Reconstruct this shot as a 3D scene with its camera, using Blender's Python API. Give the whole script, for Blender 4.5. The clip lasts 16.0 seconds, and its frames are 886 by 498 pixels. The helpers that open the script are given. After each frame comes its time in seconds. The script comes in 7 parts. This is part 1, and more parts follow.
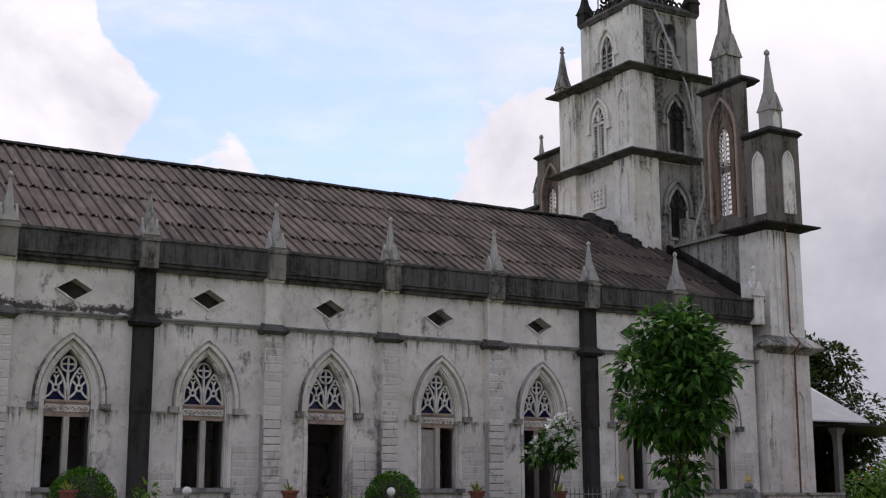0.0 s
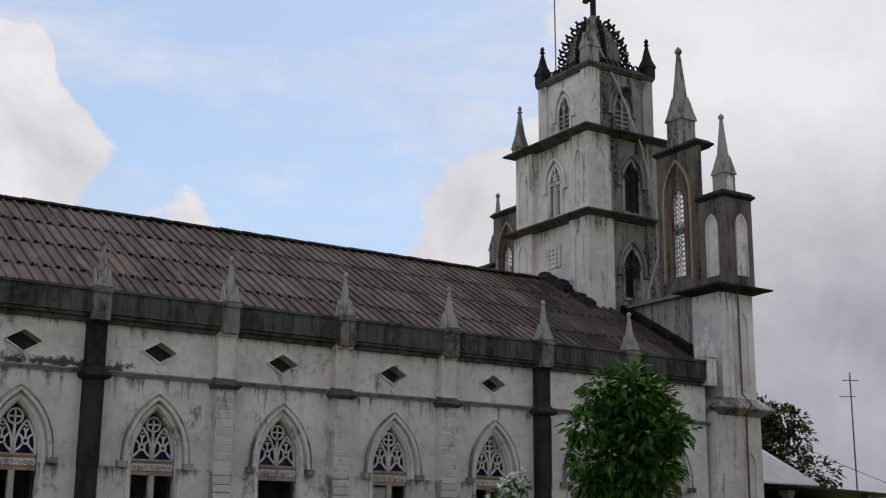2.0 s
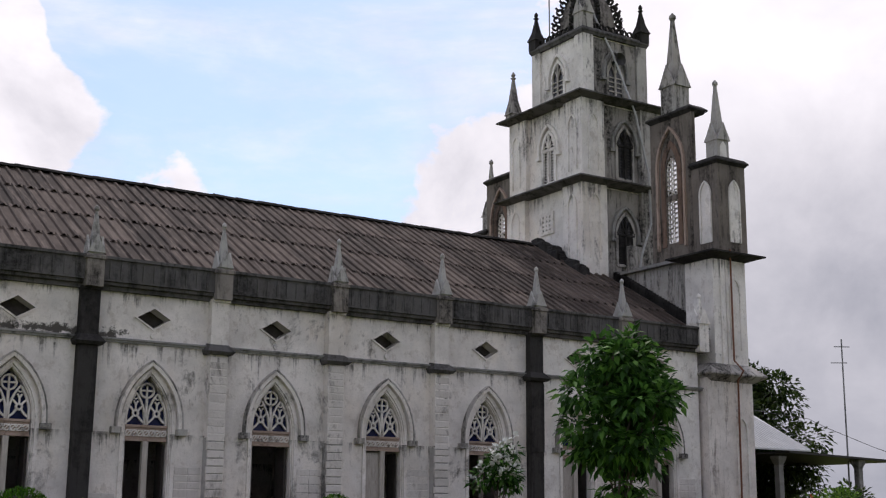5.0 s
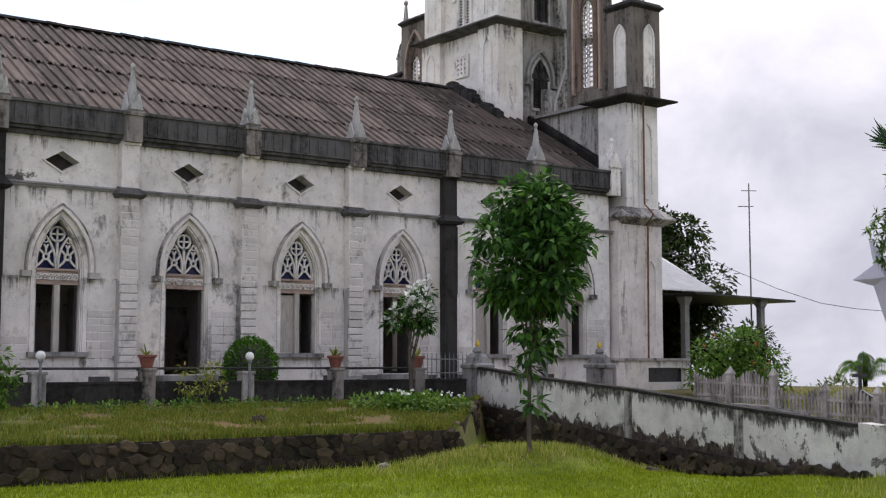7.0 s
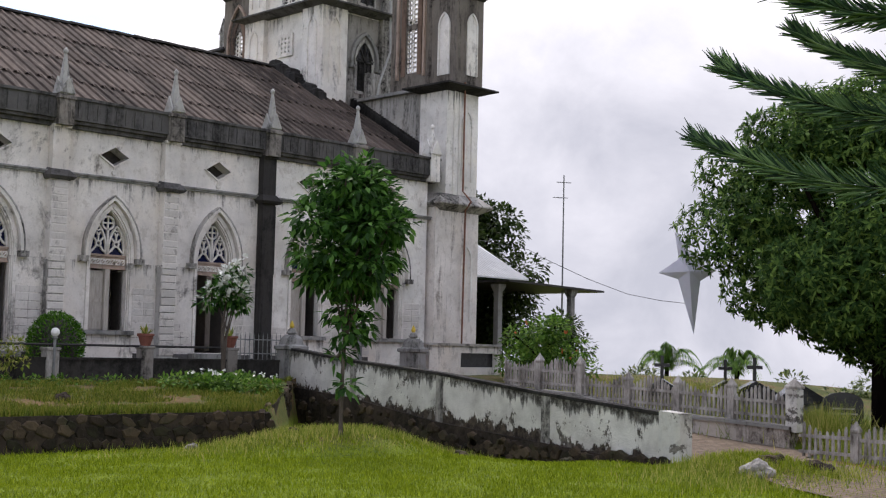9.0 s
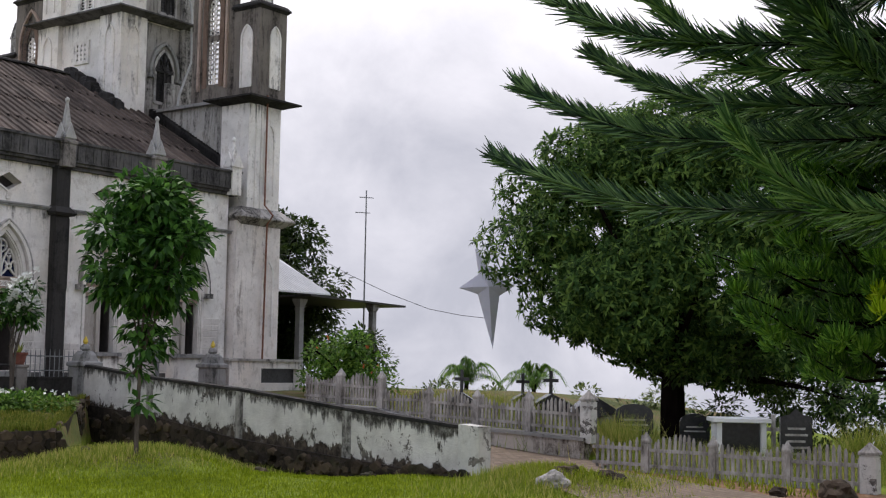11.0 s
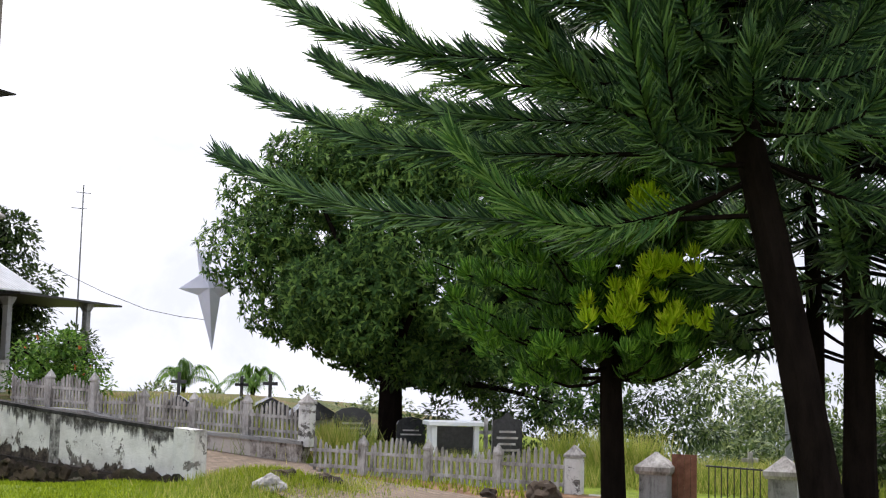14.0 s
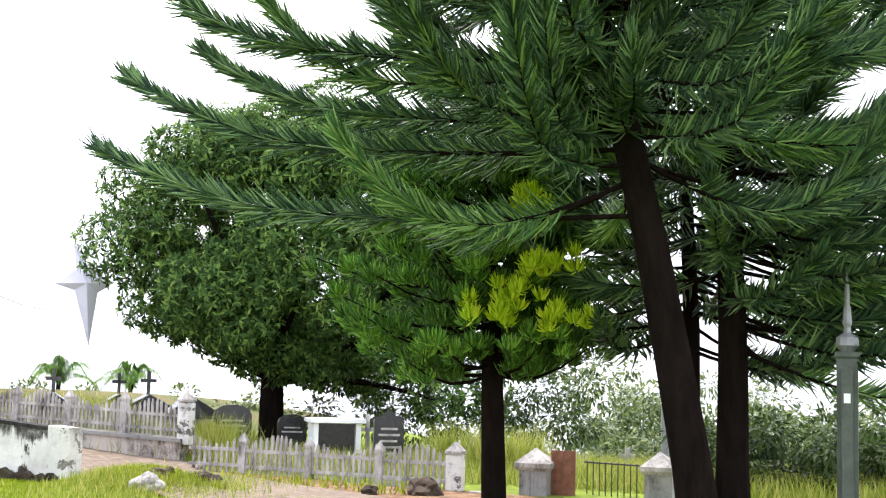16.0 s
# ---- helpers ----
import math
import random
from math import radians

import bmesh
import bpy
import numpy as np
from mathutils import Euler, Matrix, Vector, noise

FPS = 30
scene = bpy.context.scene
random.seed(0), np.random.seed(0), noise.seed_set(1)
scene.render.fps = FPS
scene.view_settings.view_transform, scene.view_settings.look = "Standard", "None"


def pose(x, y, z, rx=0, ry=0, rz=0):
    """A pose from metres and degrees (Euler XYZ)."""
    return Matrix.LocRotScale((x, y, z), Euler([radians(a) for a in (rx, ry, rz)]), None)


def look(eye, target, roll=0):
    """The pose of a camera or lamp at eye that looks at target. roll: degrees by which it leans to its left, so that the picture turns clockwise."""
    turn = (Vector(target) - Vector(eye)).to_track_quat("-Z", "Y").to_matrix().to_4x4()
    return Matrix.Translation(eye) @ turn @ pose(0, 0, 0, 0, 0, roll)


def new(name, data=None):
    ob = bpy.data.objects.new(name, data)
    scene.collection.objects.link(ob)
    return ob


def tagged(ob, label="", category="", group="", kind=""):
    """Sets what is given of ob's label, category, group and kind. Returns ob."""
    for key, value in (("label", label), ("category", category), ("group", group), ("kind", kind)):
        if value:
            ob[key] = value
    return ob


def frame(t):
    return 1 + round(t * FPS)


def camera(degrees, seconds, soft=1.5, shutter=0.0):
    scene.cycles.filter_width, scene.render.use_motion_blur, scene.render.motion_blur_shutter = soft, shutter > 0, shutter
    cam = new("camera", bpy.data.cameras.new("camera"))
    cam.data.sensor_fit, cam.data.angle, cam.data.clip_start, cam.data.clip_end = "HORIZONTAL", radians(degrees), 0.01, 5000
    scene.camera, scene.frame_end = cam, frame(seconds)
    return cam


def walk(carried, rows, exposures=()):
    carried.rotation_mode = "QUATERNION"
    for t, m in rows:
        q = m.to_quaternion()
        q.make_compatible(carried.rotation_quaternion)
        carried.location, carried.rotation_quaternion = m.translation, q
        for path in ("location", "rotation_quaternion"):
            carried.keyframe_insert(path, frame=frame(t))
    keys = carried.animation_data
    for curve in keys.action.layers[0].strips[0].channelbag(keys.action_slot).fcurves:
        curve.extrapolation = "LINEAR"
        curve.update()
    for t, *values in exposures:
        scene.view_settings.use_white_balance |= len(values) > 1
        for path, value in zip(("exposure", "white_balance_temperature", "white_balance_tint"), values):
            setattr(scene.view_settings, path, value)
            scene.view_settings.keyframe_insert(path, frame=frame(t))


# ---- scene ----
cam = camera(38.0, 16.0, 1.2)
# the camera turns on the spot: seconds, yaw, pitch, roll against the first moment
STAND, EYE, TILT, LEAN, TURN = (-10.22, -32.65), 2.2, 11.0, 0.1, -30.6
ROWS = [
    (0.0, 0.000, 0.000, -0.000),
    (0.5, -0.852, 0.610, 0.068),
    (1.0, -1.449, 1.371, -0.165),
    (1.5, -1.818, 2.095, -0.602),
    (2.0, -2.001, 2.541, -0.954),
    (2.5, -2.095, 3.144, -1.025),
    (3.0, -2.267, 3.622, -0.903),
    (3.2, -2.346, 3.742, -0.889),
    (5.3, -2.480, -0.024, -1.091),
    (5.5, -2.819, -0.876, -1.101),
    (6.0, -3.223, -3.034, -0.740),
    (6.5, -4.551, -4.778, -0.770),
    (7.0, -6.104, -5.832, -1.295),
    (7.5, -8.368, -6.212, -2.187),
    (8.0, -10.514, -6.278, -2.641),
    (8.2, -11.050, -6.481, -3.080),
    (10.3, -19.651, -4.883, -4.971),
    (10.5, -20.435, -4.839, -5.232),
    (11.0, -22.706, -4.841, -5.339),
    (11.5, -24.674, -4.684, -5.341),
    (12.0, -27.071, -4.874, -5.631),
    (12.5, -29.212, -4.556, -6.177),
    (13.0, -31.023, -4.135, -6.872),
    (13.5, -32.608, -3.613, -7.298),
    (14.0, -34.910, -3.284, -7.865),
    (14.5, -36.261, -3.216, -8.101),
    (15.0, -37.958, -2.972, -8.384),
    (15.5, -38.740, -2.801, -8.371),
    (16.0, -40.108, -2.664, -8.698),
]
WARM, TINT = 6700, 14
EXPOSURES = [(t, stops, WARM, tint) for t, stops, tint in ((0.0, -0.22, 19), (1.5, -0.45, TINT), (3.2, -0.55, TINT), (5.3, -0.1, 18), (6.5, 0.3, 18), (8.0, 0.45, 17), (10.5, 0.24, 16), (12.0, 0.30, 15), (13.2, 0.48, TINT), (14.0, 1.0, TINT), (15.0, 1.7, TINT), (16.0, 1.95, TINT))]
walk(cam, [(t, pose(STAND[0], STAND[1], EYE, TILT, LEAN, TURN) @ pose(0, 0, 0, 90 + pitch, roll, yaw)) for t, yaw, pitch, roll in ROWS], EXPOSURES)

# ---- world and sun ----
SUN_ELEV, SUN_AZ = radians(58), radians(35)   # azimuth measured from +y towards +x
world = bpy.data.worlds.new("sky")
scene.world = world
world.use_nodes = True


def sky_world():
    """Blue Nishita sky behind broken cumulus; a grey cloud deck in the east."""
    nt = world.node_tree
    nt.nodes.clear()
    N = nt.nodes.new
    link = nt.links.new
    out = N("ShaderNodeOutputWorld")
    bg = N("ShaderNodeBackground")
    sky = N("ShaderNodeTexSky")
    sky.sky_type = 'NISHITA'
    sky.sun_disc = False
    sky.sun_elevation = SUN_ELEV
    sky.sun_rotation = SUN_AZ
    sky.air_density, sky.dust_density, sky.ozone_density = 1.0, 1.2, 1.5
    bg.inputs["Strength"].default_value = 0.105
    tc = N("ShaderNodeTexCoord")
    sep = N("ShaderNodeSeparateXYZ")
    link(tc.outputs["Generated"], sep.inputs[0])

    def calc(op, a, b=0.0, c=None):
        m = N("ShaderNodeMath")
        m.operation = op
        for i, v in enumerate((a, b, c)):
            if v is None:
                continue
            if isinstance(v, bpy.types.NodeSocket):
                link(v, m.inputs[i])
            else:
                m.inputs[i].default_value = v
        return m.outputs[0]

    def span(v, a, b, to0, to1):
        m = N("ShaderNodeMapRange")
        m.interpolation_type = 'SMOOTHSTEP'
        for i, x in enumerate((a, b, to0, to1)):
            m.inputs[i + 1].default_value = x
        link(v, m.inputs[0])
        return m.outputs[0]

    def cloud_noise(scale, detail, rough, stretch, shift=0.0):
        mp = N("ShaderNodeMapping")
        mp.inputs["Scale"].default_value = stretch
        mp.inputs["Location"].default_value = (shift, shift * 0.7, shift * 0.3)
        link(tc.outputs["Generated"], mp.inputs["Vector"])
        n = N("ShaderNodeTexNoise")
        n.inputs["Scale"].default_value = scale
        n.inputs["Detail"].default_value = detail
        n.inputs["Roughness"].default_value = rough
        n.inputs["Distortion"].default_value = 0.25
        link(mp.outputs[0], n.inputs["Vector"])
        return n.outputs["Fac"]

    def towards(d, near, far, amount):
        v = N("ShaderNodeVectorMath")
        v.operation = 'DOT_PRODUCT'
        link(tc.outputs["Generated"], v.inputs[0])
        v.inputs[1].default_value = Vector(d).normalized()
        return span(v.outputs["Value"], math.cos(radians(far)), math.cos(radians(near)), 0.0, amount)
    big = cloud_noise(3.0, 10, 0.56, (1, 1, 1.9), 0.4)
    cover = calc('ADD', big, span(sep.outputs["Z"], 0.02, 0.34, 0.16, 0.0))
    cover = calc('ADD', cover, span(sep.outputs["X"], 0.55, 0.80, 0.0, 0.15))
    lumps = cloud_noise(11.0, 7, 0.55, (1, 1, 1.2), 1.3)            # cauliflower edges
    cover = calc('ADD', cover, calc('MULTIPLY', calc('SUBTRACT', lumps, 0.5), 0.42))
    for d, near, far, amount in CLOUDS:
        cover = calc('ADD', cover, towards(d, near, far, amount))
    wisp = cloud_noise(5.0, 9, 0.62, (0.7, 0.7, 2.6), 5.0)
    mask = calc('MAXIMUM', span(cover, 0.50, 0.56, 0.0, 1.0), span(wisp, 0.36, 0.74, 0.10, 0.85))
    puff = cloud_noise(7.0, 8, 0.58, (1, 1, 1.3), 2.0)
    east = span(sep.outputs["X"], 0.46, 0.66, 0.0, 1.0)
    puff = calc('ADD', calc('MULTIPLY', calc('SUBTRACT', puff, 0.5), calc('SUBTRACT', 1.0, calc('MULTIPLY', east, 0.5))), 0.57)
    light = calc('ADD', puff, calc('MULTIPLY', east, span(sep.outputs["Z"], 0.14, 0.36, -0.38, 0.06)))
    body = N("ShaderNodeValToRGB")
    body.color_ramp.elements[0].position = 0.16
    body.color_ramp.elements[0].color = (3.8, 4.08, 4.7, 1)
    body.color_ramp.elements[1].position = 0.66
    body.color_ramp.elements[1].color = (9.9, 10.1, 10.6, 1)
    link(light, body.inputs[0])
    mix = N("ShaderNodeMix")
    mix.data_type = 'RGBA'
    link(mask, mix.inputs[0])
    clear = N("ShaderNodeMix")
    clear.data_type, clear.blend_type = 'RGBA', 'MULTIPLY'
    clear.inputs[0].default_value = 1.0
    clear.inputs[7].default_value = (1.38, 1.55, 1.6, 1)
    link(sky.outputs[0], clear.inputs[6])
    link(clear.outputs[2], mix.inputs[6])
    link(body.outputs[0], mix.inputs[7])
    # clouds shine brighter on the side of the veiled sun
    glow = N("ShaderNodeVectorMath")
    glow.operation = 'SCALE'
    link(mix.outputs[2], glow.inputs[0])
    link(span(sep.outputs["Y"], -0.55, 0.75, 1.0, 1.12), glow.inputs["Scale"])
    link(glow.outputs[0], bg.inputs["Color"])
    link(bg.outputs[0], out.inputs[0])


# heaps and gaps of the cloud cover: direction, inner and outer radius in degrees, weight
CLOUDS = (((0.214, 0.928, 0.305), 1.5, 5.2, 0.2), ((0.181, 0.921, 0.344), 1, 4, 0.12), ((0.552, 0.781, 0.292), 1, 6, 0.1), ((0.657, 0.717, 0.233), 3, 10, 0.12), ((0.429, 0.847, 0.313), 1.5, 6.0, -0.16), ((0.288, 0.888, 0.359), 1, 4.0, -0.14), ((0.461, 0.788, 0.408), 2, 7, -0.1))
sky_world()
sun = new("sun", bpy.data.lights.new("sun", 'SUN'))
sun.data.energy, sun.data.angle, sun.data.color = 1.6, radians(12), (1.0, 0.96, 0.9)
sun.matrix_world = look((0, 0, 60), (-math.sin(SUN_AZ) * math.cos(SUN_ELEV), -math.cos(SUN_AZ) * math.cos(SUN_ELEV), 60 - math.sin(SUN_ELEV)))


# ---- materials ----
class Nodes:
    """A small node-graph helper for one material."""

    def __init__(self, name, rough=0.8, metal=0.0, spec=0.3):
        self.mat = bpy.data.materials.new(name)
        self.mat.use_nodes = True
        self.nt = self.mat.node_tree
        self.bsdf = self.nt.nodes["Principled BSDF"]
        self.bsdf.inputs["Roughness"].default_value = rough
        self.bsdf.inputs["Metallic"].default_value = metal
        self.bsdf.inputs["Specular IOR Level"].default_value = spec
        self.tc = self.nt.nodes.new("ShaderNodeNewGeometry")

    def pos(self, scale=(1, 1, 1), space=None):
        m = self.nt.nodes.new("ShaderNodeMapping")
        m.inputs["Scale"].default_value = scale
        self.nt.links.new(space or self.tc.outputs["Position"], m.inputs["Vector"])
        return m.outputs[0]

    def noise(self, scale, detail=4, rough=0.55, stretch=(1, 1, 1), distort=0.0):
        n = self.nt.nodes.new("ShaderNodeTexNoise")
        n.inputs["Scale"].default_value = scale
        n.inputs["Detail"].default_value = detail
        n.inputs["Roughness"].default_value = rough
        n.inputs["Distortion"].default_value = distort
        self.nt.links.new(self.pos(stretch), n.inputs["Vector"])
        return n.outputs["Fac"]

    def ramp(self, fac, *stops):
        r = self.nt.nodes.new("ShaderNodeValToRGB")
        e = r.color_ramp.elements
        while len(e) < len(stops):
            e.new(0.5)
        for el, (p, c) in zip(e, stops):
            el.position = p
            el.color = (*c, 1) if not isinstance(c, (int, float)) else (c, c, c, 1)
        self.nt.links.new(fac, r.inputs[0])
        return r.outputs[0]

    def mix(self, fac, a, b, blend='MIX'):
        m = self.nt.nodes.new("ShaderNodeMix")
        m.data_type = 'RGBA'
        m.blend_type = blend
        for socket, v in ((m.inputs[0], fac), (m.inputs[6], a), (m.inputs[7], b)):
            if isinstance(v, bpy.types.NodeSocket):
                self.nt.links.new(v, socket)
            elif isinstance(v, (int, float)):
                socket.default_value = v
            else:
                socket.default_value = (*v, 1)
        return m.outputs[2]

    def math(self, op, a, b=0.0):
        m = self.nt.nodes.new("ShaderNodeMath")
        m.operation = op
        for i, v in enumerate((a, b)):
            if isinstance(v, bpy.types.NodeSocket):
                self.nt.links.new(v, m.inputs[i])
            else:
                m.inputs[i].default_value = v
        return m.outputs[0]

    def random(self):
        return self.nt.nodes.new("ShaderNodeObjectInfo").outputs["Random"]

    def island(self):
        return self.tc.outputs["Random Per Island"]

    def done(self, colour, bump=None, strength=0.3, distance=0.02, rough=None):
        if isinstance(colour, bpy.types.NodeSocket):
            self.nt.links.new(colour, self.bsdf.inputs["Base Color"])
        else:
            self.bsdf.inputs["Base Color"].default_value = (*colour, 1)
        if bump is not None:
            b = self.nt.nodes.new("ShaderNodeBump")
            b.inputs["Strength"].default_value = strength
            b.inputs["Distance"].default_value = distance
            self.nt.links.new(bump, b.inputs["Height"])
            self.nt.links.new(b.outputs[0], self.bsdf.inputs["Normal"])
        if rough is not None:
            self.nt.links.new(rough, self.bsdf.inputs["Roughness"])
        return self.mat


def plaster(name, clean, grime, amount, streak, peel=0.0, patch=None, drips=()):
    """Old lime wash: cloudy tone, vertical rain streaks, blotches of black algae, flaked spots."""
    n = Nodes(name, 0.92, 0, 0.2)
    cloud = n.noise(0.9, 5, 0.6)
    base = n.ramp(cloud, (0.32, tuple(c * 0.74 for c in clean)), (0.62, clean))
    warm = n.ramp(n.noise(0.45, 4, 0.6, (1, 1, 0.5)), (0.5, 0.0), (0.75, 0.4))
    base = n.mix(warm, base, (clean[0] * 0.9, clean[1] * 0.78, clean[2] * 0.62))
    fine = n.noise(13, 5, 0.7)
    base = n.mix(n.ramp(fine, (0.48, 0.0), (0.75, 0.4)), base, tuple(c * 0.6 for c in clean))
    mottle = n.noise(3.6, 9, 0.78, (1, 1, 0.8))
    base = n.mix(n.ramp(mottle, (0.53, 0.0), (0.60, 0.42)), base, (clean[0] * 0.52, clean[1] * 0.48, clean[2] * 0.44))
    rain = n.noise(1.0, 8, 0.7, (1.9, 1.9, 0.22), 0.5)
    mould = n.noise(0.7, 7, 0.72, (1, 1, 0.7), 0.7)
    wet = n.math('ADD', n.math('MULTIPLY', rain, streak), n.math('MULTIPLY', mould, 1.0 - streak))
    mask = n.ramp(wet, (amount, 0.0), (amount + 0.03, 0.5), (amount + 0.09, 1.0))
    speck = n.ramp(n.noise(6.5, 7, 0.75), (0.40, 0.35), (0.58, 1.0))
    fac = n.math('MULTIPLY', mask, speck)
    if patch:                                                     # one long algae growth: x from, x to, its height, its depth
        x0, x1, zc, dz = patch
        sep = n.nt.nodes.new("ShaderNodeSeparateXYZ")
        n.nt.links.new(n.tc.outputs["Position"], sep.inputs[0])
        inz = n.math('SUBTRACT', 1.0, n.math('DIVIDE', n.math('ABSOLUTE', n.math('SUBTRACT', sep.outputs["Z"], zc)), dz))
        inx = n.math('SUBTRACT', 1.0, n.math('DIVIDE', n.math('ABSOLUTE', n.math('SUBTRACT', sep.outputs["X"], (x0 + x1) / 2)), (x1 - x0) / 2))
        grown = n.math('ADD', n.math('MINIMUM', inz, n.math('MULTIPLY', inx, 3.0)), n.math('MULTIPLY', n.noise(4.5, 7, 0.75), 3.0))
        fac = n.math('MAXIMUM', fac, n.ramp(n.math('MULTIPLY', grown, 0.25), (0.50, 0.0), (0.57, 1.0)))
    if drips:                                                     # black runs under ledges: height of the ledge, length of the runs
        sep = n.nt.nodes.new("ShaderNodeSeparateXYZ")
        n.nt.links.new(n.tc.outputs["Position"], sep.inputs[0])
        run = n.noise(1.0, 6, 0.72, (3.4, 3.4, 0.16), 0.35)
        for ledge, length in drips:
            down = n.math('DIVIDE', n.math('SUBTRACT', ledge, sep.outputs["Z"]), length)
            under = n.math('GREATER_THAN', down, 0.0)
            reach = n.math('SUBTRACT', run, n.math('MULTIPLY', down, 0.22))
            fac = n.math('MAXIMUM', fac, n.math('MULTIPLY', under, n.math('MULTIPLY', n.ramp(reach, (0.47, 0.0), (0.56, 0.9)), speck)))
    col = n.mix(fac, base, grime)
    if peel:
        flake = n.ramp(n.noise(1.6, 8, 0.72, (1, 1, 1.4), 0.4), (peel, 0.0), (peel + 0.02, 1.0))
        col = n.mix(flake, col, n.ramp(n.noise(9, 5), (0.35, (0.06, 0.055, 0.05)), (0.65, (0.22, 0.20, 0.18))))
    return n.done(col, n.noise(20, 6, 0.65), 0.5, 0.025)


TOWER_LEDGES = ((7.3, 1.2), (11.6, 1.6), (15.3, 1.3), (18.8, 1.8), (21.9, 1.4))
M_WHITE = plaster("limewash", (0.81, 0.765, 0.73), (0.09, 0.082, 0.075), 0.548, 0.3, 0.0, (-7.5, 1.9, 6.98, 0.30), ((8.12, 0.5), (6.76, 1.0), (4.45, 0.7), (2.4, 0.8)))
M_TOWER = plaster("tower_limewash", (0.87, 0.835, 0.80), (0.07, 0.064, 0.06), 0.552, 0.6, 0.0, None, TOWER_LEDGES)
# paler limewash with fewer stains, for the right-hand bays and turret stage
M_PALEWASH = plaster("paler_limewash", (0.88, 0.845, 0.81), (0.10, 0.09, 0.08), 0.575, 0.5, 0.0, None, ((8.12, 0.35), (6.76, 0.6), (11.6, 1.2), (2.4, 0.6)))
M_GRIMY = plaster("algae_plaster", (0.46, 0.44, 0.42), (0.026, 0.024, 0.023), 0.485, 0.75)
M_BLACK = plaster("black_algae_plaster", (0.05, 0.047, 0.046), (0.013, 0.012, 0.012), 0.46, 0.6)
M_PARAPET = plaster("parapet_plaster", (0.125, 0.12, 0.12), (0.024, 0.023, 0.023), 0.48, 0.6)
M_CEMENT = plaster("weathered_cement", (0.31, 0.305, 0.30), (0.05, 0.05, 0.048), 0.51, 0.6)
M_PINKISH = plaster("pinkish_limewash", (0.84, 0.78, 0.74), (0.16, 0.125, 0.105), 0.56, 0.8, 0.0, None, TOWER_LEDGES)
M_WALL = plaster("peeling_whitewash", (0.66, 0.65, 0.63), (0.045, 0.042, 0.04), 0.535, 0.45, 0.56)
def wall_wash():
    """Whitewash flaking off the boundary wall, with black mould creeping down in tongues from the coping."""
    n = Nodes("peeling_whitewash_wall", 0.94, 0, 0.2)
    base = n.ramp(n.noise(1.2, 6, 0.65), (0.32, (0.46, 0.44, 0.42)), (0.6, (0.72, 0.70, 0.67)))
    sep = n.nt.nodes.new("ShaderNodeSeparateXYZ")
    n.nt.links.new(n.tc.outputs["Position"], sep.inputs[0])
    top = n.math('ADD', n.math('MULTIPLY', sep.outputs["Y"], 0.0737), 2.354)
    below = n.math('SUBTRACT', sep.outputs["Z"], top)
    tongue = n.math('ADD', n.math('MULTIPLY', below, 0.62), n.noise(1.6, 9, 0.74, (1.8, 1.8, 0.32), 0.4))
    mould = n.ramp(tongue, (0.325, 0.0), (0.36, 0.75), (0.42, 1.0))
    speck = n.ramp(n.noise(8, 7, 0.75), (0.35, 0.55), (0.55, 1.0))
    col = n.mix(n.math('MULTIPLY', mould, speck), base, (0.05, 0.046, 0.042))
    foot = n.math('SUBTRACT', sep.outputs["Z"], n.math('ADD', n.math('MULTIPLY', sep.outputs["Y"], 0.0673), 1.2))
    bare = n.math('SUBTRACT', n.noise(1.4, 9, 0.75, (1.3, 1.3, 0.8), 0.3), n.math('MULTIPLY', foot, 0.7))
    col = n.mix(n.ramp(bare, (0.40, 0.0), (0.425, 1.0)), col, n.ramp(n.noise(6, 6, 0.7), (0.38, (0.025, 0.02, 0.017)), (0.66, (0.12, 0.095, 0.075))))
    flake = n.ramp(n.noise(1.5, 9, 0.78, (1, 1, 0.8), 0.2), (0.585, 0.0), (0.60, 1.0))
    col = n.mix(flake, col, n.ramp(n.noise(9, 5), (0.35, (0.05, 0.045, 0.04)), (0.65, (0.20, 0.18, 0.16))))
    return n.done(col, n.noise(14, 7, 0.7), 0.7, 0.04)


M_BOUND = wall_wash()
M_CARVED = plaster("carved_brown_plaster", (0.42, 0.32, 0.27), (0.10, 0.075, 0.06), 0.53, 0.5)
M_BASE = plaster("stained_base_plaster", (0.56, 0.51, 0.47), (0.05, 0.036, 0.028), 0.455, 0.5)
M_DIM = plaster("dark_streaked_plaster", (0.20, 0.175, 0.155), (0.02, 0.017, 0.015), 0.49, 0.75)
M_STAINED = plaster("streaked_plaster", (0.36, 0.34, 0.32), (0.022, 0.02, 0.019), 0.475, 0.8)
M_SLAB = plaster("blackened_plaster", (0.28, 0.255, 0.235), (0.02, 0.018, 0.017), 0.47, 0.6)
M_BROWN = plaster("brown_stained_plaster", (0.20, 0.135, 0.105), (0.045, 0.034, 0.03), 0.50, 0.8)
M_FOOTING = plaster("mouldy_footing", (0.065, 0.05, 0.04), (0.013, 0.011, 0.009), 0.46, 0.3)
M_KERB = plaster("blackened_kerb", (0.05, 0.047, 0.044), (0.011, 0.010, 0.009), 0.47, 0.4)


